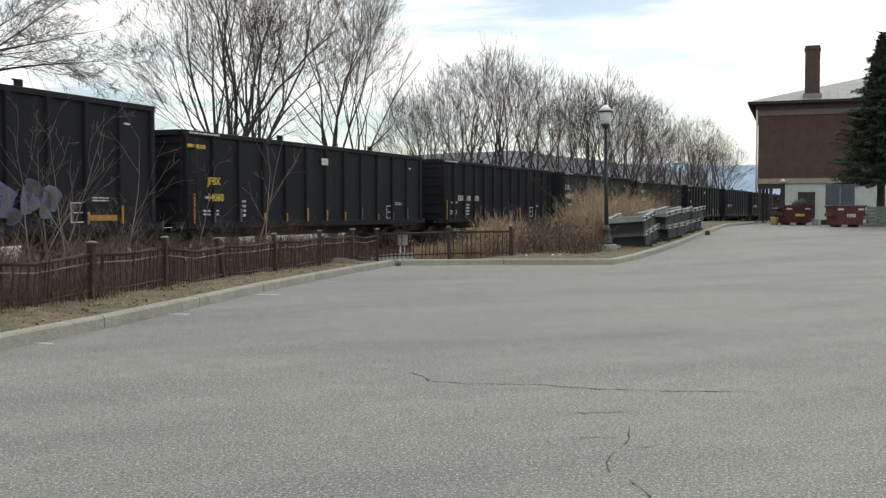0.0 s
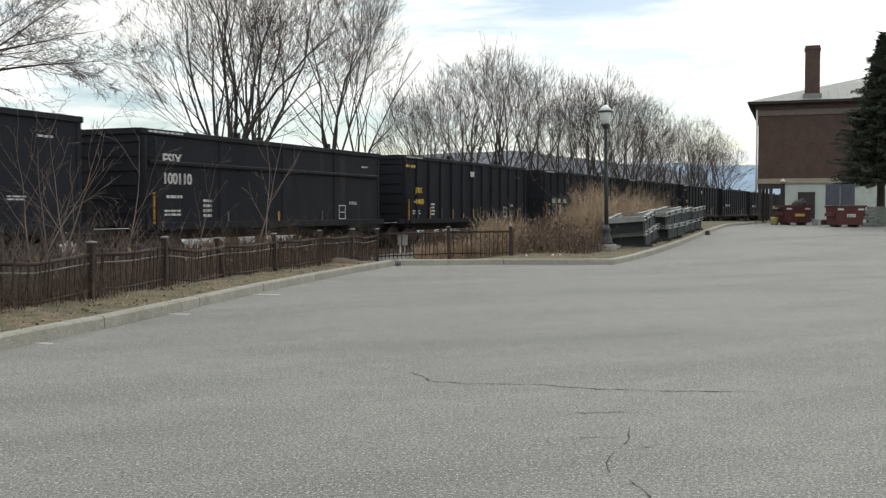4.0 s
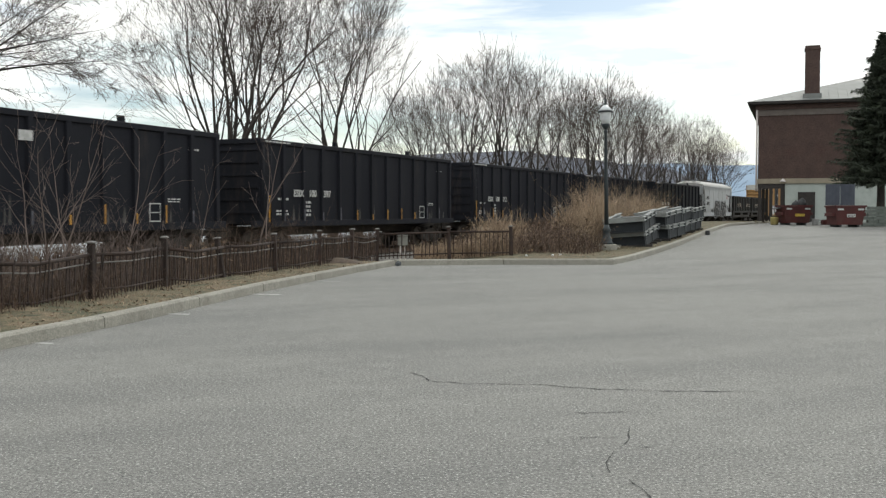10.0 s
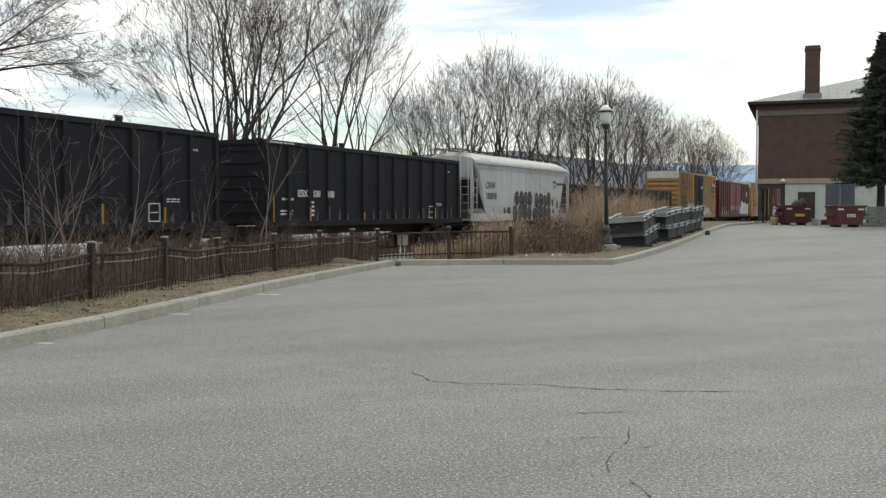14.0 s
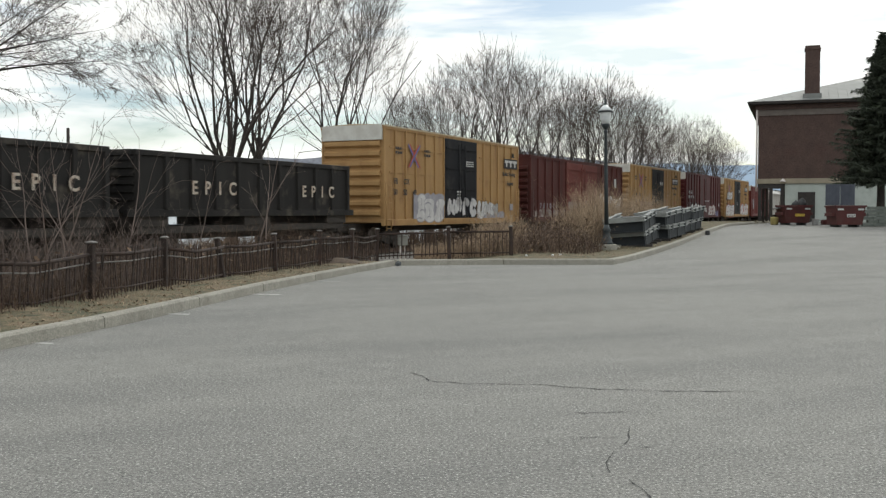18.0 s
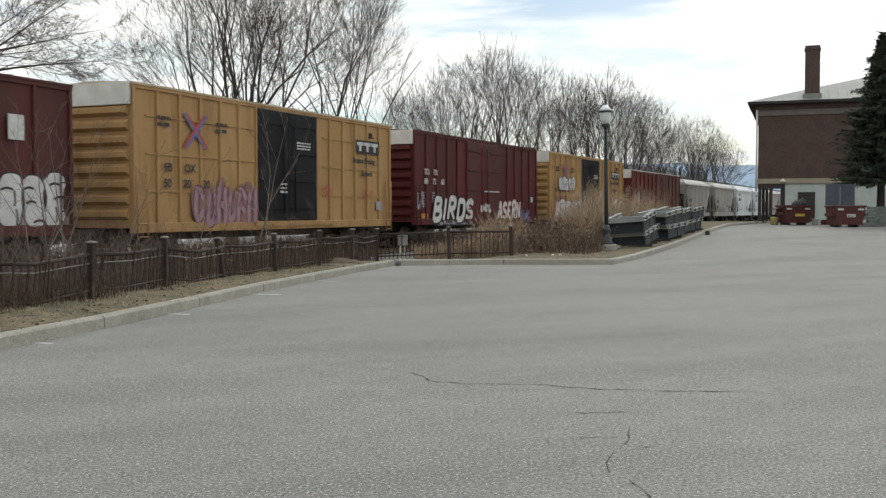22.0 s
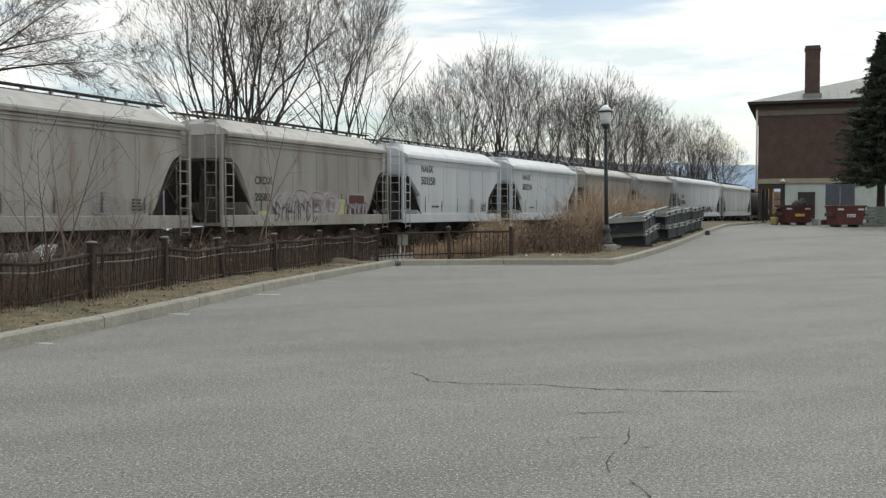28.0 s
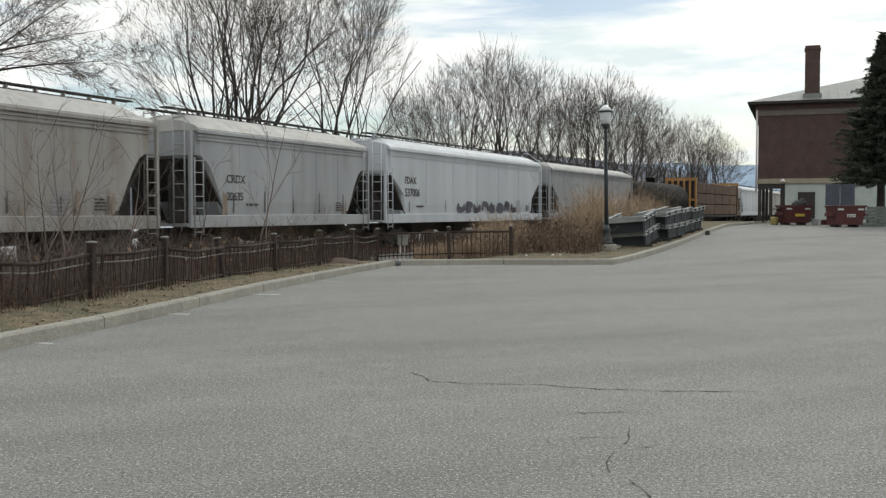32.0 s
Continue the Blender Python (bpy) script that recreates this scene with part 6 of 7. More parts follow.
# spruce beside the building
spr_p = (26.75, 61.5, lot_z(26.75, 61.5))
spruce = thing("spruce_tree", "tall dark-green spruce with drooping boughs", "tree", Matrix.Translation(spr_p) @ Matrix.Diagonal((1, 1, 0.965, 1)))
part("trunk", Shape().tube([(0, 0, -0.2), (0, 0, 6), (0.05, 0, 12.2)], [0.28, 0.17, 0.02], 8, caps=False), M["bark"], spruce, "straight brown trunk")
rp = random.Random(4)
cr = Shape()
for k in range(430):
    u = (k + rp.random()) / 430
    z = 3.0 + 9.1 * u
    reach = 3.3 * (1 - u) ** 0.85 * rp.uniform(0.45, 1.2) + 0.12
    az = rp.uniform(0, 6.283)
    e = Vector((math.cos(az), math.sin(az), 0))
    sd = Vector((-e.y, e.x, 0))
    lilt = rp.uniform(-0.85, -0.1)
    nb = max(8, int(reach * 17))
    for j in range(nb):
        v = (j + rp.random()) / nb
        droop = lilt * v * reach * 0.55 + 0.28 * v * v * reach * 0.6
        q = e * (reach * v) + Vector((0, 0, z + droop))
        wdt = 0.5 * (1.1 - v) * min(1.0, reach / 2) + 0.14
        for sg in (-1, 1):
            tip = q + sd * (sg * wdt * rp.uniform(0.7, 1.2)) + e * rp.uniform(0.05, 0.3) + Vector((0, 0, rp.uniform(-0.28, -0.02)))
            cr.add([q - e * 0.05 + Vector((0, 0, 0.02)), q + e * 0.05, tip], [(0, 1, 2)])
        cr.add([q - sd * 0.04, q + sd * 0.04, q + Vector((0, 0, rp.uniform(-0.38, -0.15)))], [(0, 1, 2)])
for k in range(6000):
    u = rp.random() ** 1.1
    z = 3.0 + 8.9 * u
    az = rp.uniform(0, 6.283)
    rr_ = (3.8 * (1 - u) ** 0.85 * (0.82 + 0.2 * math.sin(az * 5 + z * 2.1)) + 0.1) * rp.uniform(0.1, 0.74)
    q = Vector((math.cos(az) * rr_, math.sin(az) * rr_, z - 0.12 * rr_ + rp.uniform(-0.3, 0.3)))
    for j in range(3):
        e1 = Vector((rp.uniform(-1, 1), rp.uniform(-1, 1), rp.uniform(-0.7, 0.5))) * 0.34
        e2 = Vector((rp.uniform(-1, 1), rp.uniform(-1, 1), rp.uniform(-1, 1))) * 0.07
        cr.add([q - e2, q + e2, q + e1], [(0, 1, 2)])
part("crown", cr, M["needles"], spruce, "drooping needled boughs")

# ---- fence along the verge ----
POSTS = [(-7.4, 8.0, 0.12), (-6.95, 10.6, 0.12), (-6.25, 13.2, 0.12), (-5.54, 15.8, 0.115), (-5.08, 18.3, 0.13), (-4.53, 20.7, 0.06), (-3.86, 23.1, 0.085), (-3.14, 25.5, 0.11), (-2.51, 27.6, 0.11), (-1.92, 29.2, 0.09), (0.19, 30.35, 0.13), (2.07, 30.45, 0.15)]
fence = thing("fence", "rusty brown sagging picket fence with capped posts", "fence")
rf = random.Random(9)
post_me = Shape().box(-0.05, 0.05, -0.05, 0.05, -0.25, 0.88).mesh("post", M["fence_wood"], 0.008)
cap_me = Shape().loft([[(-a, -a, z), (a, -a, z), (a, a, z), (-a, a, z)] for a, z in ((0.055, 0.88), (0.07, 0.89), (0.065, 0.905), (0.02, 0.92))]).mesh("cap", M["cap"])
pick_me = Shape().loft([[(-0.009, -0.007, z), (0.009, -0.007, z), (0.009, 0.007, z), (-0.009, 0.007, z)] for z in (0.0, 0.76)] + [[(-0.002, -0.002, 0.80), (0.002, -0.002, 0.80), (0.002, 0.002, 0.80), (-0.002, 0.002, 0.80)]]).mesh("picket", M["fence_wood"])
tops = []
for i, (x, y, z) in enumerate(POSTS):
    lean = -9 if i == 5 else rf.uniform(-2, 2)
    m = Matrix.Translation((x, y, z)) @ rot("Z", rf.uniform(-15, 15)) @ rot("Y", lean) @ rot("X", rf.uniform(-2, 2))
    po = part("post", post_me, None, fence, at=m)
    part("cap", cap_me, None, po, "pale flat post cap")
for (xa, ya, za), (xb, yb, zb) in zip(POSTS, POSTS[1:]):
    a, b = Vector((xa, ya, za)), Vector((xb, yb, zb))
    sag = rf.uniform(0.02, 0.09) if ya < 29 else 0.0
    # The thin middle rail is coloured pale to paint a highlight along it.
    for hgt, rad_, fm in ((0.74, 0.03, 'fence_wood'), (0.10, 0.02, 'fence_wood')) if ya > 29 else ((0.70, 0.032, 'fence_wood'), (0.57, 0.013, 'cap'), (0.14, 0.018, 'fence_wood')):
        part("fence_rail", Shape().tube([a + Vector((0, 0, hgt)), a.lerp(b, 0.5) + Vector((0, 0, hgt - sag)), b + Vector((0, 0, hgt))], rad_, 5), M[fm], fence)
    n = max(3, round((b - a).length / (0.108 if ya < 29 else 0.135)))
    yaw = math.degrees(math.atan2((b - a).y, (b - a).x))
    sway = rf.uniform(-7, 7) if ya < 29 else 0.0
    for k in range(1, n):
        u = k / n
        if rf.random() < 0.04:
            continue
        q = a.lerp(b, u) + Vector((0, 0, 0.02 - sag * 4 * u * (1 - u)))
        part("picket", pick_me, None, fence, at=Matrix.Translation(q) @ rot("Z", yaw) @ rot("Y", sway + rf.gauss(0, 4.5 if ya < 29 else 0.8)) @ rot("X", rf.uniform(-4, 4)) @ Matrix.Diagonal((1.25, 1, rf.uniform(0.86, 1.04), 1)))

# ---- undergrowth ----


def blades(places, material, name, label, hmin, hmax, width, bend, seed, seg=3, twigs=0):
    """Many dry stalks; places yields (x, y, scale)."""
    r = random.Random(seed)
    sh = Shape()
    for x, y, sc in places:
        z = under_z(x, y) - 0.03
        h = r.uniform(hmin, hmax) * sc
        az = r.uniform(0, 6.283)
        d = Vector((math.cos(az), math.sin(az), 0))
        sd = Vector((-d.y, d.x, 0))
        if r.random() < 0.5:
            sd = Vector((1, 0, 0))
        bd = h * bend * r.uniform(0.3, 1.3)
        pts = [Vector((x, y, z)) + d * (bd * u * u) + Vector((0, 0, h * (u - 0.15 * bend * u * u))) for u in np.linspace(0, 1, seg + 1)]
        vs = []
        for i, p in enumerate(pts):
            w = width * (1 - 0.8 * i / seg)
            vs += [p - sd * w, p + sd * w]
        sh.add(vs, [(2 * i, 2 * i + 1, 2 * i + 3, 2 * i + 2) for i in range(seg)])
        for k in range(twigs):
            u = r.uniform(0.35, 1.0)
            i = min(seg - 1, int(u * seg))
            q = pts[i].lerp(pts[i + 1], u * seg - i)
            e = Vector((r.uniform(-1, 1), r.uniform(-1, 1), r.uniform(0.2, 1.3))).normalized() * (h * r.uniform(0.08, 0.22))
            sh.add([q - sd * width * 0.5, q + sd * width * 0.5, q + e], [(0, 1, 2)])
    return solo(name, sh, material, label, "undergrowth", kind="stuff")


def under_z(x, y):
    """Level on which plants stand: verge or bank."""
    kx = kerb_x(y) - x
    if y < 27.4 and 0 < kx < 3.8:
        return lot_z(x, y) + 0.12 - 0.55 * max(0, kx / 3.6 - 0.55) ** 1.2
    if y >= 28 and 0 < kx < 7.0:
        return lot_z(x, y) + 0.12 - 0.75 * max(0, kx / 7.2 - 0.6) ** 1.1
    return ground_z(x, y)


rb = random.Random(31)


def straw_spots(n):
    heads = [(1.6, 34.0, 0.62), (2.0, 34.6, 0.72), (2.3, 35.0, 0.55), (5.0, 38.2, 0.8), (5.6, 38.4, 1.15), (5.9, 39.0, 1.2), (6.4, 40.5, 1.0), (7.4, 42.5, 1.05), (8.6, 45.5, 1.1), (9.6, 48.0, 1.0), (5.3, 37.0, 0.85), (10.8, 51, 0.9)]
    for k in range(n):
        hx, hy, sc = rb.choice(heads)
        yield hx + rb.gauss(0, 0.34), hy + rb.gauss(0, 0.8), sc * rb.uniform(0.45, 1.1)


blades(straw_spots(3000), M["straw"], "tall_dry_grass", "tall straw-coloured dry grass behind the lot", 1.3, 2.2, 0.008, 0.5, 3, 3, 9)


def bramble_spots(n):
    for k in range(n):
        y = rb.uniform(31.0, 46)
        x = kerb_x(y) - rb.uniform(1.6, 6.0) - (1.2 if y > 33 else 0)
        yield x, y, rb.uniform(0.3, 0.6) if y < 36 else rb.uniform(0.3, 0.8)


blades(bramble_spots(9000), M["bramble"], "bramble_thicket", "tangled brown brambles beside the fence", 0.6, 1.75, 0.008, 0.7, 4, 4, 3)


def hedge_spots(n):
    for k in range(n):
        y = 9 + 22 * rb.random() ** 1.5
        x = float(np.interp(y, [p[1] for p in POSTS[:10]], [p[0] for p in POSTS[:10]])) - abs(rb.gauss(0.0, 1.6)) - 0.15
        yield x, y, rb.uniform(0.35, 1.1) * (0.8 if y < 22 else 1.0)


def front_spots(n):
    for k in range(n):
        y = 9 + 9 * rb.random() ** 1.3
        x = float(np.interp(y, [p[1] for p in POSTS[:10]], [p[0] for p in POSTS[:10]])) + rb.uniform(-0.3, 0.38)
        if math.sin(y * 2.9) + math.sin(y * 1.3 + 1) > -0.25:
            yield x, y, rb.uniform(0.4, 1.0)


blades(front_spots(1000), M["bramble"], "bramble_thicket", "low tangled brambles growing through the fence", 0.25, 0.85, 0.006, 0.9, 15, 3, 4)


def straw_low_spots(n):
    for k in range(n):
        x = rb.uniform(-0.9, 2.3)
        yield x, 30.9 + rb.uniform(0, 1.6), rb.uniform(0.35, 0.62)


blades(straw_low_spots(1700), M["straw"], "dry_grass", "straw-coloured dry grass behind the fence", 0.7, 1.2, 0.009, 0.45, 16, 3, 2)
blades(hedge_spots(6400), M["bramble"], "bramble_thicket", "tangled brown brambles behind the fence", 0.5, 1.5, 0.006, 0.7, 5, 4, 3)


def thin_spots(n):
    for k in range(n):
        y = rb.uniform(9, 20)
        x = float(np.interp(y, [p[1] for p in POSTS[:10]], [p[0] for p in POSTS[:10]])) - rb.uniform(0.1, 2.0)
        yield x, y, rb.uniform(0.5, 1.1)


blades(thin_spots(1300), M["sapling"], "pale_weeds", "pale dead weeds behind the fence", 0.8, 1.7, 0.006, 0.5, 6, 4, 4)


def turf_spots(n):
    for k in range(n):
        if rb.random() < 0.75:
            y = 9 + 18 * rb.random() ** 1.2
            yield kerb_x(y) - 0.2 - 2.4 * rb.random(), y, rb.uniform(0.4, 1.2)
        else:
            y = rb.uniform(28.2, 46)
            yield kerb_x(y) - 0.25 - 3.0 * rb.random(), y, rb.uniform(0.5, 1.3)


blades(turf_spots(9000), M["straw"], "dry_turf", "short dry grass blades on the verge", 0.03, 0.11, 0.006, 0.9, 8, 2)



def far_side_spots(n):
    for k in range(n):
        p = track(rb.uniform(-4, 70), rb.uniform(4.5, 8.5))
        yield p.x, p.y, rb.uniform(0.75, 1.0)


blades(far_side_spots(8500), M["bramble"], "bramble_thicket", "low brown brambles beyond the railway", 1.15, 1.6, 0.014, 0.5, 12, 3, 2)

def far_end_spots(n):
    for k in range(n):
        p = track(rb.uniform(70, 165), rb.uniform(3.2, 6.5))
        yield p.x, p.y, rb.uniform(0.7, 1.1)


# Added strip of stalks that stands in for the shade below the far cars.
def near_end_spots(n):
    for k in range(n):
        p = track(rb.uniform(22, 115), -rb.uniform(1.9, 4.0))
        if kerb_x(p.y) - p.x > 0.6:
            yield p.x, p.y, rb.uniform(0.7, 1.1)


blades(near_end_spots(3600), M["bramble"], "dead_weeds", "dark weeds added between railway and lot for the shade under the train", 0.35, 0.8, 0.03, 0.6, 14, 2, 3)
blades(far_end_spots(4200), M["bramble"], "bramble_thicket", "dark brown brambles along the far end of the railway", 1.4, 2.2, 0.035, 0.5, 13, 3, 3)

clump = Shape()
for k in range(2800):
    q = rb.random()
    if q < 0.4:
        y = 9 + 20 * rb.random() ** 1.3
        x = float(np.interp(y, [p[1] for p in POSTS[:10]], [p[0] for p in POSTS[:10]])) - 0.1 - abs(rb.gauss(0, 0.9))
        hh = 0.75
    else:
        y = rb.uniform(30.8, 40)
        x = kerb_x(y) - rb.uniform(1.5, 6.5)
        hh = 1.0 if math.sin(x * 2.3 + y * 1.1) > -0.2 else 0.55
    c = Vector((x, y, under_z(x, y) + hh * rb.random() ** 1.4))
    d1 = Vector((rb.uniform(-1, 1), rb.uniform(-1, 1), rb.uniform(-1, 1))).normalized() * rb.uniform(0.03, 0.075)
    d2 = d1.cross(Vector((rb.uniform(-1, 1), rb.uniform(-1, 1), rb.uniform(-1, 1)))).normalized() * d1.length * 0.5
    clump.add([c - d1, c - d2, c + d1, c + d2], [(0, 1, 2, 3)])
solo("withered_leaves", clump, M["leaf"], "withered brown leaves hanging in the brambles", "undergrowth", kind="stuff")

leaves = Shape()
for k in range(1900):
    if rb.random() < 0.8:
        y = 8 + 19 * rb.random() ** 1.1
        x = kerb_x(y) - 0.2 - 2.6 * rb.random()
    else:
        y = rb.uniform(28.2, 48)
        x = kerb_x(y) - 0.25 - 3.5 * rb.random()
    z = under_z(x, y) + 0.014
    q = rb.uniform(0.012, 0.035)
    a = rb.uniform(0, 6.283)
    e, f_ = Vector((math.cos(a) * q, math.sin(a) * q, rb.uniform(-0.01, 0.02))), Vector((-math.sin(a) * q * 0.6, math.cos(a) * q * 0.6, rb.uniform(-0.01, 0.02)))
    c = Vector((x, y, z))
    leaves.add([c - e, c - f_, c + e, c + f_], [(0, 1, 2, 3)])
solo("leaf_litter", leaves, M["leaf"], "brown leaf litter scattered over the verge", "leaf litter", kind="stuff")

sap_spec = dict(levels=4, thick=0, seg=(8, 6, 4, 2), wob=(0.09, 0.12, 0.16, 0.2), up=(0.0, 0.01, 0.0, -0.02), kids=(4, 2, 2), spread=(0.5, 0.55, 0.6), len=(0.55, 0.5, 0.5), thin=(0.6, 0.6, 0.7), rmin=0.004)
sap_spec["from"] = (0.3, 0.2, 0.2)
SAPS = []
for sd in (2, 5, 9, 14):
    a_, b_ = Shape(), Shape()
    r_ = random.Random(sd)
    for k in range(1):
        branch_out(a_, b_, Vector((0.1 * k, 0.05 * k, -0.1)), Vector((r_.uniform(-0.55, 0.55), r_.uniform(-0.3, 0.3), 1)), r_.uniform(2.9, 3.5), 0.021, 0, r_, sap_spec)
    SAPS.append((a_.mesh("stem", M["sapling"]), b_.mesh("crown", M["sapling"])))
for x, y, sc, kd, tn in ((-7.2, 17.0, 1.0, 0, 10), (-6.6, 16.2, 0.85, 1, 80), (-6.9, 18.5, 1.1, 2, 200), (-6.3, 18.2, 0.9, 0, 140), (-6.35, 19.6, 1.0, 3, 260), (-5.2, 21.0, 0.85, 2, 30), (-4.55, 24.0, 1.15, 1, 300), (-4.3, 24.2, 1.1, 0, 60),
                         (-7.5, 19.2, 1.2, 0, 250), (-6.7, 17.4, 1.1, 2, 55)):
    sp = thing("sapling", "thin bare pale-barked sapling behind the fence", "sapling", Matrix.Translation((x, y, under_z(x, y))) @ rot("Z", tn) @ Matrix.Diagonal((sc, sc, sc, 1)), group="saplings along the fence")
    part("stem", SAPS[kd][0], None, sp)
    part("crown", SAPS[kd][1], None, sp, kind="stuff")

# ---- street lamp ----
lz = lot_z(5.5, 33.5) + 0.12
lamp = thing("street_lamp", "dark green post-top street lamp on a concrete footing", "street lamp", Matrix.Translation((5.38, 33.0, lz)) @ rot("Y", -0.9) @ Matrix.Diagonal((1.0, 1.0, 1.065, 1)))
part("footing", Shape().lathe([(0.34, -0.3), (0.34, 0.12), (0.31, 0.16), (0.05, 0.16)], 16), M["concrete"], lamp, "round concrete footing")
part("base", Shape().lathe([(0.21, 0.16), (0.21, 0.22), (0.165, 0.26), (0.18, 0.31), (0.13, 0.37), (0.115, 0.55), (0.15, 0.60), (0.10, 0.67), (0.075, 0.76)], 16), M["lamp_paint"], lamp, "flared cast base")
part("pole", Shape().lathe([(0.07, 0.74), (0.062, 2.2), (0.052, 3.55), (0.07, 3.58), (0.07, 3.64), (0.045, 3.68)], 12), M["lamp_paint"], lamp)
lan = part("lantern", Shape().lathe([(0.05, 3.68), (0.13, 3.78), (0.15, 3.84), (0.13, 3.86)], 12), M["lamp_paint"], lamp, "lantern with a frosted body")
part("glass", Shape().lathe([(0.12, 3.86), (0.165, 4.0), (0.19, 4.2), (0.19, 4.22)], 12), M["lamp_glass"], lan, "frosted glass body")
part("hood", Shape().lathe([(0.26, 4.2), (0.25, 4.25), (0.12, 4.36), (0.06, 4.42), (0.03, 4.5), (0.045, 4.54), (0.01, 4.66)], 12), M["lamp_paint"], lan, "flared dark hood")
part("hood_top", Shape().lathe([(0.255, 4.252), (0.125, 4.366), (0.062, 4.43)], 12), M["lamp_glass"], lan, "pale upper hood")
part("bracket", Shape().tube([(0.04, 0, 3.4), (0.16, 0, 3.42), (0.24, 0, 3.36)], 0.02, 6).box(0.1, 0.28, -0.05, 0.05, 3.36, 3.41), M["galv"], lamp, "small pale bracket")

# ---- stacked steel sections beside the kerb ----


def steel_stack(y, length, tiers, lift, seed, wide=1.15, tilt=0.0, shift=0.0, roll=0.0, skew=0.0):
    r = random.Random(seed)
    x = kerb_x(y) - 0.55 - wide / 2 - shift
    m = Matrix.Translation((x, y, under_z(x, y) - 0.02)) @ rot("Z", -21.5 + skew) @ rot("X", tilt) @ rot("Y", -roll)
    st = thing("steel_section_stack", "stack of dark hollow sections with pale galvanised rails", "building material", m, group="stacks beside the kerb")
    z = lift
    h2, l2 = wide / 2, length / 2
    for k in range(3):
        part("bearer", Shape().box(-h2 - 0.1, h2 + 0.1, -l2 + 0.2 + k * (length - 0.6) / 2, -l2 + 0.34 + k * (length - 0.6) / 2, -0.15, lift), M["timber_dark"], st)
    for t in range(tiers):
        o = r.uniform(-0.12, 0.12)
        ly = r.uniform(-0.25, 0.25)
        tip = Matrix.Translation((o, ly, z)) @ rot("X", r.uniform(0.0, 2.5)) @ rot("Z", r.uniform(-3, 3))
        rim = lambda q, yy: [(-h2 + q, yy, q), (h2 - q, yy, q), (h2 - q, yy, 0.36 - q), (-h2 + q, yy, 0.36 - q)]
        part("hollow_section", Shape().loft([rim(0.03, -l2 + 0.12), rim(0.03, -l2), rim(0, -l2), rim(0, l2)]), M["stack_dark"], st, at=tip)
        prof_ = [(-0.08, 0.364), (0.08, 0.364), (0.08, 0.39), (0.02, 0.41), (0.02, 0.46), (0.08, 0.475), (0.08, 0.51), (-0.08, 0.51), (-0.08, 0.475), (-0.02, 0.46), (-0.02, 0.41), (-0.08, 0.39)]
        for sx in (-1, 1):
            xx = sx * (h2 + 0.0)
            ya, yb_ = -l2 - r.uniform(0.0, 0.25), l2 + r.uniform(0.0, 0.3)
            part("rail_beam", Shape().loft([[(xx + a, yy, b) for a, b in prof_] for yy in (ya, yb_)]), M["galv"], st, "pale galvanised rail", at=tip)
        for k in range(3):
            yy = -l2 + 0.15 + k * (length - 0.36) / 2
            part("side_post", Shape().box(h2 + 0.002, h2 + 0.035, yy, yy + 0.07, 0.0, 0.36), M["stack_grey"], st, at=tip)
        part("cross_rail", Shape().box(-h2 - 0.05, h2 + 0.05, -l2 - 0.06, -l2 - 0.004, 0.37, 0.53), M["galv"], st, "pale galvanised end flange", at=tip)
        for k in range(3):
            yy = -l2 + 0.5 + k * (length - 1.0) / 2
            part("clamp", Shape().box(h2 - 0.12, h2 + 0.1, yy, yy + 0.16, 0.3, 0.525), M["stack_grey"], st, at=tip, bevel=0.01)
        z += 0.52
    return st


steel_stack(36.2, 3.7, 2, 0.06, 1, 1.25, 1.4, 0.2, 4.5, 4)
steel_stack(39.9, 3.9, 2, 0.10, 2, 1.1, 1.2, 0.05, 1.5, 1)
steel_stack(43.7, 3.9, 2, 0.08, 3, 1.1, 1.0, 0.1, -0.5, -1.5)
steel_stack(47.4, 3.8, 2, 0.08, 4, 1.1, 0.8, 0.0, 1.0, 1)
for x, y, a, l in ((6.0, 33.6, 30, 1.1), (6.5, 34.6, 60, 0.9), (7.9, 37.6, 40, 1.2), (8.3, 38.0, 75, 0.7), (7.2, 36.0, 20, 1.3), (9.0, 39.6, 35, 1.0)):
    solo("scrap_board", Shape().box(-l / 2, l / 2, -0.09, 0.09, 0.0, 0.03), M["timber_pale"], "pale scrap board lying by the kerb", "board", pose(x - 0.55, y, lot_z(x, y) + 0.15, 4, 0, a), group="scrap boards", bevel=0.004)
solo("rubber_block", Shape().box(-0.09, 0.09, -0.09, 0.09, 0, 0.2), M["rubber"], "small black block by the kerb", "block", pose(12.0, 45.6, lot_z(12, 45.6)), bevel=0.02)

# utility cabinet on two legs
cab = thing("utility_cabinet", "small grey utility cabinet on two pale legs", "cabinet", pose(-1.19, 29.7, lot_z(0, 29.7) + 0.1, 0, 0, 5))
part("case", Shape().box(-0.145, 0.145, -0.1, 0.1, 0.36, 0.65), M["grey_box"], cab, bevel=0.015)
part("lid", Shape().box(-0.155, 0.155, -0.12, 0.115, 0.654, 0.672), M["grey_box"], cab)
for x in (-0.07, 0.07):
    part("leg", Shape().box(x - 0.022, x + 0.022, -0.02, 0.02, -0.2, 0.356), M["white_trim"], cab, "pale leg")

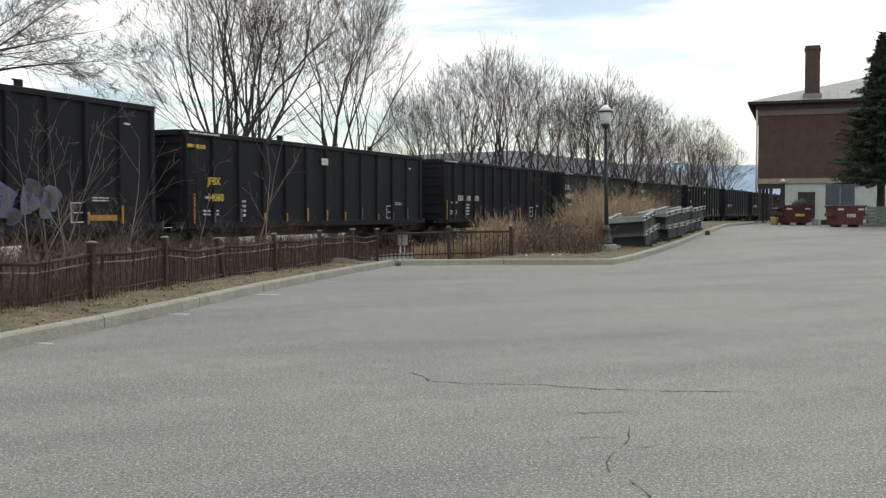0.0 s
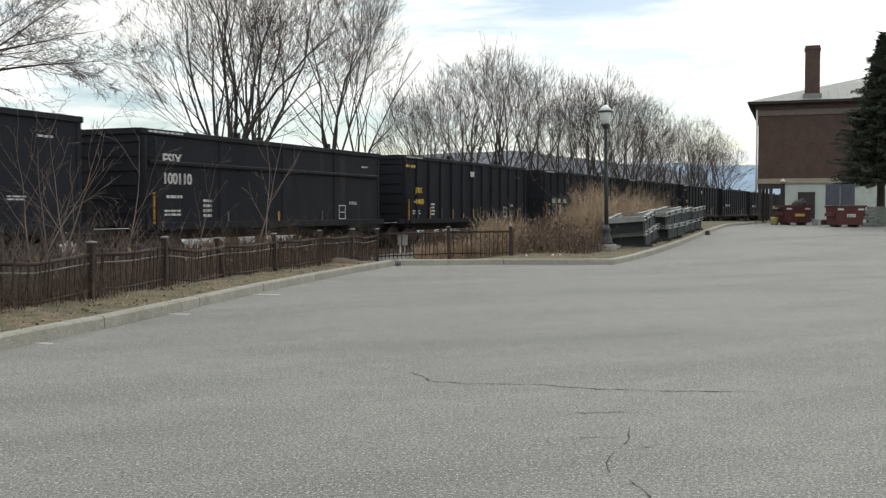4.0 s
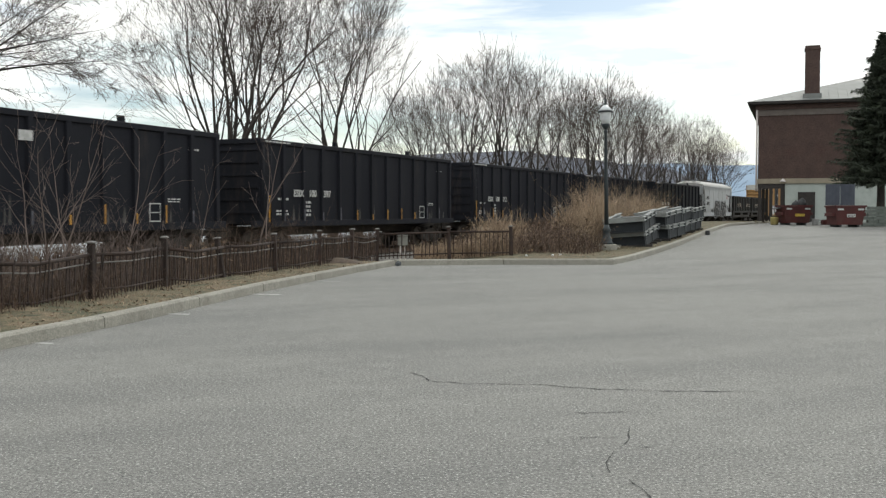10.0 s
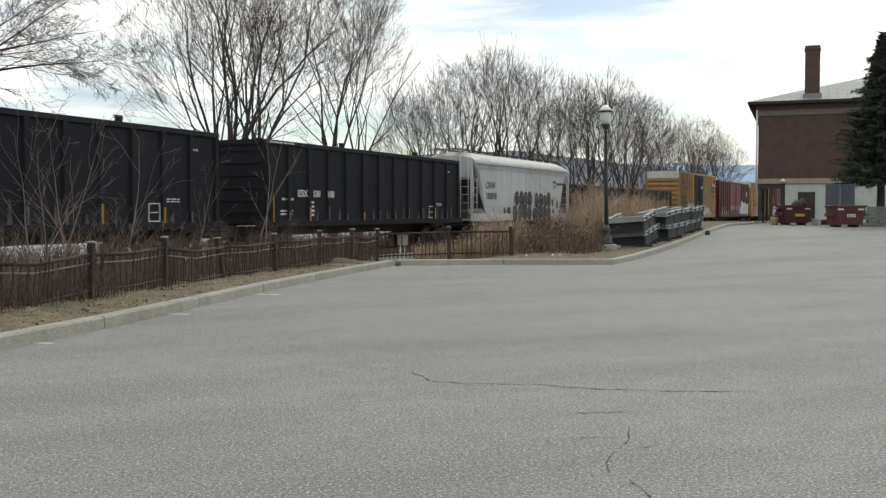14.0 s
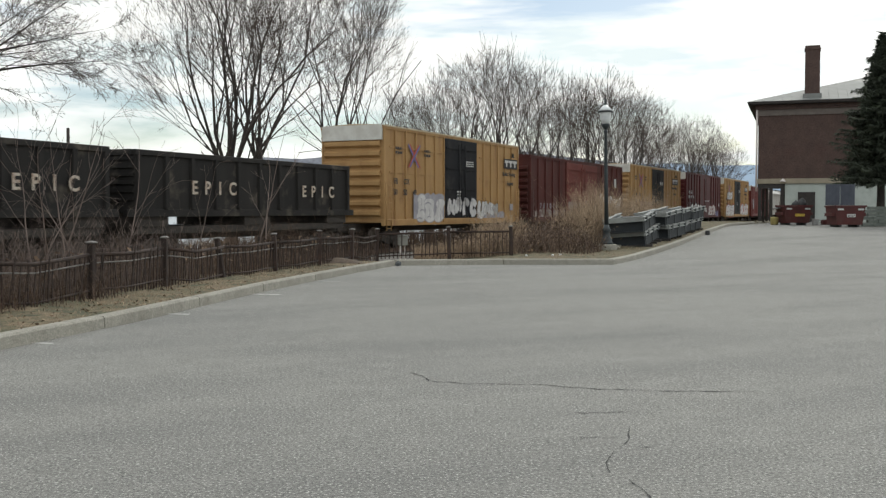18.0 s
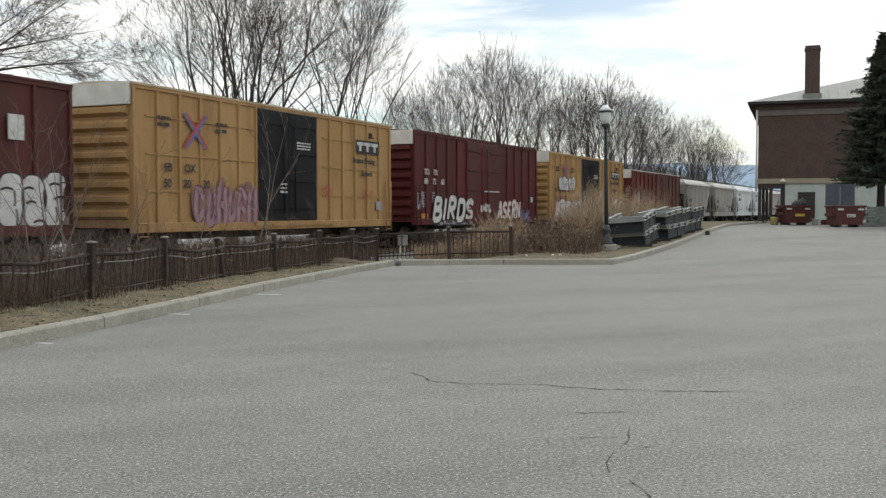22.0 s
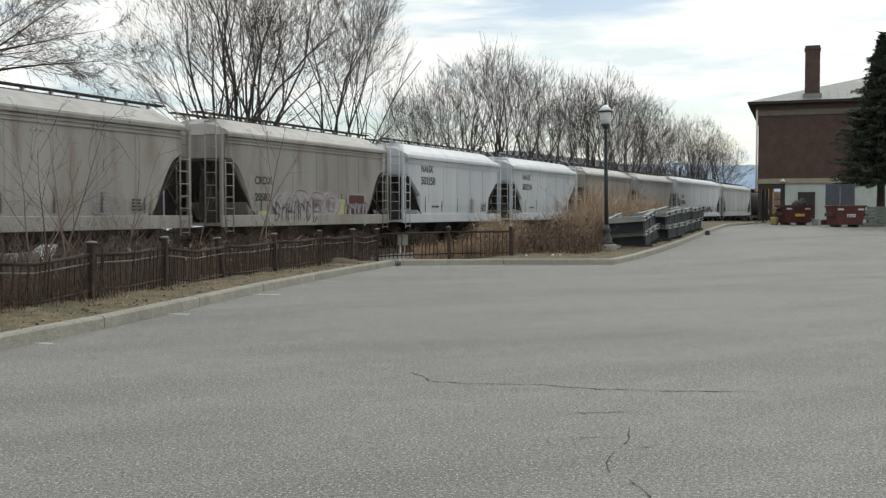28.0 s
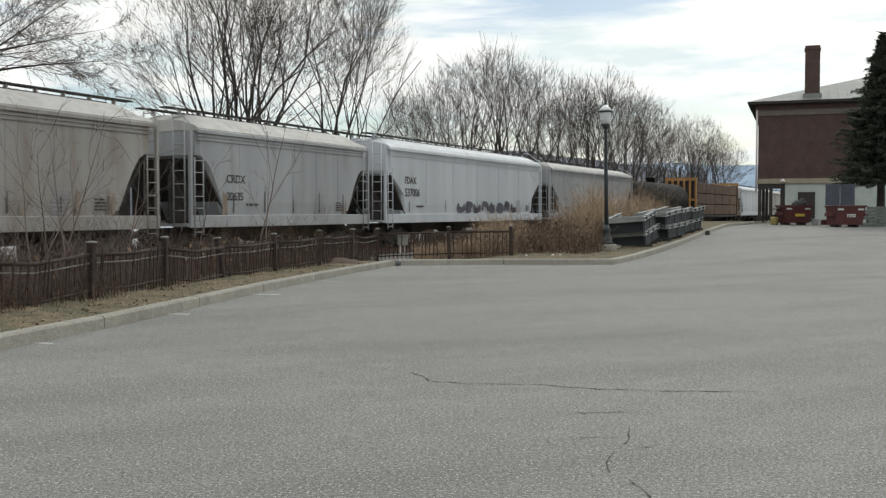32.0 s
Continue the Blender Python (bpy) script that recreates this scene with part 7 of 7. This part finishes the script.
# litter
rl = random.Random(8)
for x, y in ((-2.75, 26.6), (3.3, 30.2), (3.55, 30.4), (2.5, 30.1), (-2.62, 26.35)):
    sh = Shape()
    rings = []
    for k, (rr_, zz) in enumerate(((0.015, 0), (0.035, 0.012), (0.04, 0.025), (0.03, 0.04), (0.01, 0.05))):
        rings.append([((rr_ * rl.uniform(0.6, 1.3)) * math.cos(a), (rr_ * rl.uniform(0.6, 1.3)) * math.sin(a), zz + rl.uniform(-0.01, 0.01)) for a in np.linspace(0, 5.5, 7)])
    solo("litter", sh.loft(rings), M["litter"], "crumpled white paper on the verge", "litter", pose(x, y, under_z(x, y)), group="litter")

lump = []
for k, (rr_, zz) in enumerate(((0.03, 0), (0.09, 0.01), (0.10, 0.05), (0.07, 0.09), (0.02, 0.13))):
    lump.append([((rr_ * rl.uniform(0.6, 1.3)) * math.cos(a), (rr_ * rl.uniform(0.5, 1.1)) * math.sin(a), zz + rl.uniform(-0.012, 0.012)) for a in np.linspace(0, 5.6, 9)])
solo("rag", Shape().loft(lump), M["stack_grey"], "crumpled grey rag lying against the kerb", "rag", pose(-1.22, 27.3, lot_z(-1.2, 27.3) + 0.005))
mound = []
for q, zz in ((0.75, -0.05), (0.62, 0.05), (0.42, 0.13), (0.2, 0.18), (0.03, 0.2)):
    mound.append([(q * 1.1 * math.cos(a) + 0.05 * noise.noise((q * 3, a, 1)), q * 0.8 * math.sin(a), zz + 0.04 * noise.noise((q * 4, a * 2, 7))) for a in np.linspace(0, 5.9, 16)])
solo("leaf_mound", Shape().loft(mound, smooth=True), M["mulch"], "low mound of brown earth and leaves behind the kerb", "mound", pose(-2.75, 26.5, under_z(-2.75, 26.5) - 0.05))

# ---- dumpsters, wall and small things by the building ----


def dumpster(x, y, wide, label, turn=0):
    d = thing("dumpster", label, "dumpster", pose(x, y, lot_z(x, y), 0, 0, turn), group="dumpsters")
    w = wide / 2
    outer = [[(-w + a, -0.75 + b, z), (w - a, -0.75 + b, z), (w - a, 0.75, z), (-w + a, 0.75, z)] for a, b, z in ((0.12, 0.15, 0.14), (0.0, 0.0, 1.24))]
    inner = [[(-w + a, -0.75 + b, z), (w - a, -0.75 + b, z), (w - a, 0.69, z), (-w + a, 0.69, z)] for a, b, z in ((0.06, 0.06, 1.24), (0.18, 0.2, 0.2))]
    part("bin", Shape().loft(outer + inner), M["dumpster"], d)
    part("rim", Shape().box(-w - 0.05, w + 0.05, -0.81, -0.74, 1.16, 1.26).box(-w - 0.05, -w + 0.02, -0.74, 0.78, 1.16, 1.26).box(w - 0.02, w + 0.05, -0.74, 0.78, 1.16, 1.26), M["dumpster"], d)
    for sx in (-1, 1):
        part("lift_pocket", Shape().box(sx * (w + 0.06) - 0.07, sx * (w + 0.06) + 0.07, -0.55, 0.55, 0.62, 0.82), M["dumpster"], d, bevel=0.015)
        part("skid", Shape().box(sx * (w - 0.35) - 0.06, sx * (w - 0.35) + 0.06, -0.6, 0.7, 0.0, 0.15), M["rubber"], d)
        panel(d, sx * w * 0.68 - 0.17, sx * w * 0.68 + 0.17, 0.98, 1.08, -0.757, M["white_mark"], "sticker", "pale sticker")
    return d, w


d, w = dumpster(22.38, 64.2, 1.75, "dark red dumpster heaped with black bags, its lid thrown open", 3)
panel(d, -0.2, 0.42, 0.55, 0.72, -0.72, M["yellow_mark"], "sign", "yellow sticker")
part("lid", Shape().box(-0.85, 0.0, -0.2, 0.75, 1.28, 1.32, rot("Y", -16)), M["rubber"], d, "black lid left ajar", bevel=0.01)
for i, (bx, bz, br) in enumerate(((0.45, 1.25, 0.32), (0.1, 1.18, 0.28), (0.62, 1.12, 0.25), (0.5, 1.42, 0.2))):
    prof_ = [(0.02, -br), (br * 0.8, -br * 0.7), (br, -br * 0.1), (br * 0.75, br * 0.5), (br * 0.3, br * 0.75), (0.05, br * 0.95)]
    solo("rubbish_bag", Shape().lathe([(a * rl.uniform(0.9, 1.1), b) for a, b in prof_], 10), M["rubber"], "full black rubbish bag on top of a dumpster", "bag", pose(22.38 + bx, 64.1, lot_z(22.7, 64.2) + bz + 0.12), group="rubbish bags")
d, w = dumpster(23.55, 58.9, 1.75, "dark red dumpster with its two slate-blue lids standing open", 2)
panel(d, -0.2, 0.3, 0.58, 0.76, -0.70, M["white_mark"], "sign", "white sticker with dark bars")
bars(d, -0.16, 0.60, 0.42, 0.12, 2, M["dark_mark"], -0.707, 141)
for a, b in ((-w, -0.02), (0.02, w)):
    ld = part("lid", Shape().box(a, b, 0.70, 0.76, 1.28, 2.52), M["lid"], d, "slate-blue lid standing open", bevel=0.01)
    for k in range(4):
        u = a + 0.15 + k * (b - a - 0.3) / 3
        part("lid_rib", Shape().box(u - 0.03, u + 0.03, 0.675, 0.70, 1.32, 2.47), M["lid"], ld)
solo("yellow_bucket", Shape().lathe([(0.2, 0), (0.24, 0.04), (0.26, 0.4), (0.27, 0.44), (0.24, 0.46), (0.22, 0.5), (0.02, 0.52)], 14), M["bag_yellow"], "faded yellow bucket beside a dumpster", "bucket", pose(21.22, 64.4, lot_z(21.22, 64.4)))
solo("white_box", Shape().box(-0.17, 0.17, -0.15, 0.15, 0, 0.36).box(-0.19, 0.19, -0.17, 0.17, 0.364, 0.40), M["white_mark"], "small white box between the dumpsters", "box", pose(23.95, 64.7, lot_z(24, 64.7)), bevel=0.01)
solo("red_crate", Shape().box(-0.25, 0.25, -0.2, 0.2, 0, 0.3).box(-0.2, 0.2, -0.15, 0.15, 0.3, 0.34), M["dumpster"], "small red crate on the ground", "crate", pose(24.5, 64.4, lot_z(24, 64.4)), bevel=0.01)
wall = thing("wall_yard", "low grey block wall beside the spruce", "wall", kind="structure")
for row in range(6):
    for k in range(14):
        x = 25.15 + 0.62 * k + (0.31 if row % 2 else 0)
        z = lot_z(x, 60) + row * 0.2
        part("block", Shape().box(0.006, 0.614, 0, 0.3, 0.006, 0.194), M["block_wall"], wall, at=(x, 60.2 + 0.02 * math.sin(k * 3 + row), z), bevel=0.012)
pole = thing("utility_pole", "plain dark pole far beyond the railway", "pole", Matrix.Translation((-27.5, 74.0, -3.0)))
part("shaft", Shape().tube([(0, 0, -0.5), (0, 0, 10.6)], [0.16, 0.12], 8), M["bark"], pole)

# ---- motion of the train ----


def motions():
    for ob, s in train:
        walk(ob, [(float(t), at_s(s - travel(t))) for t in range(0, 33)])


motions()
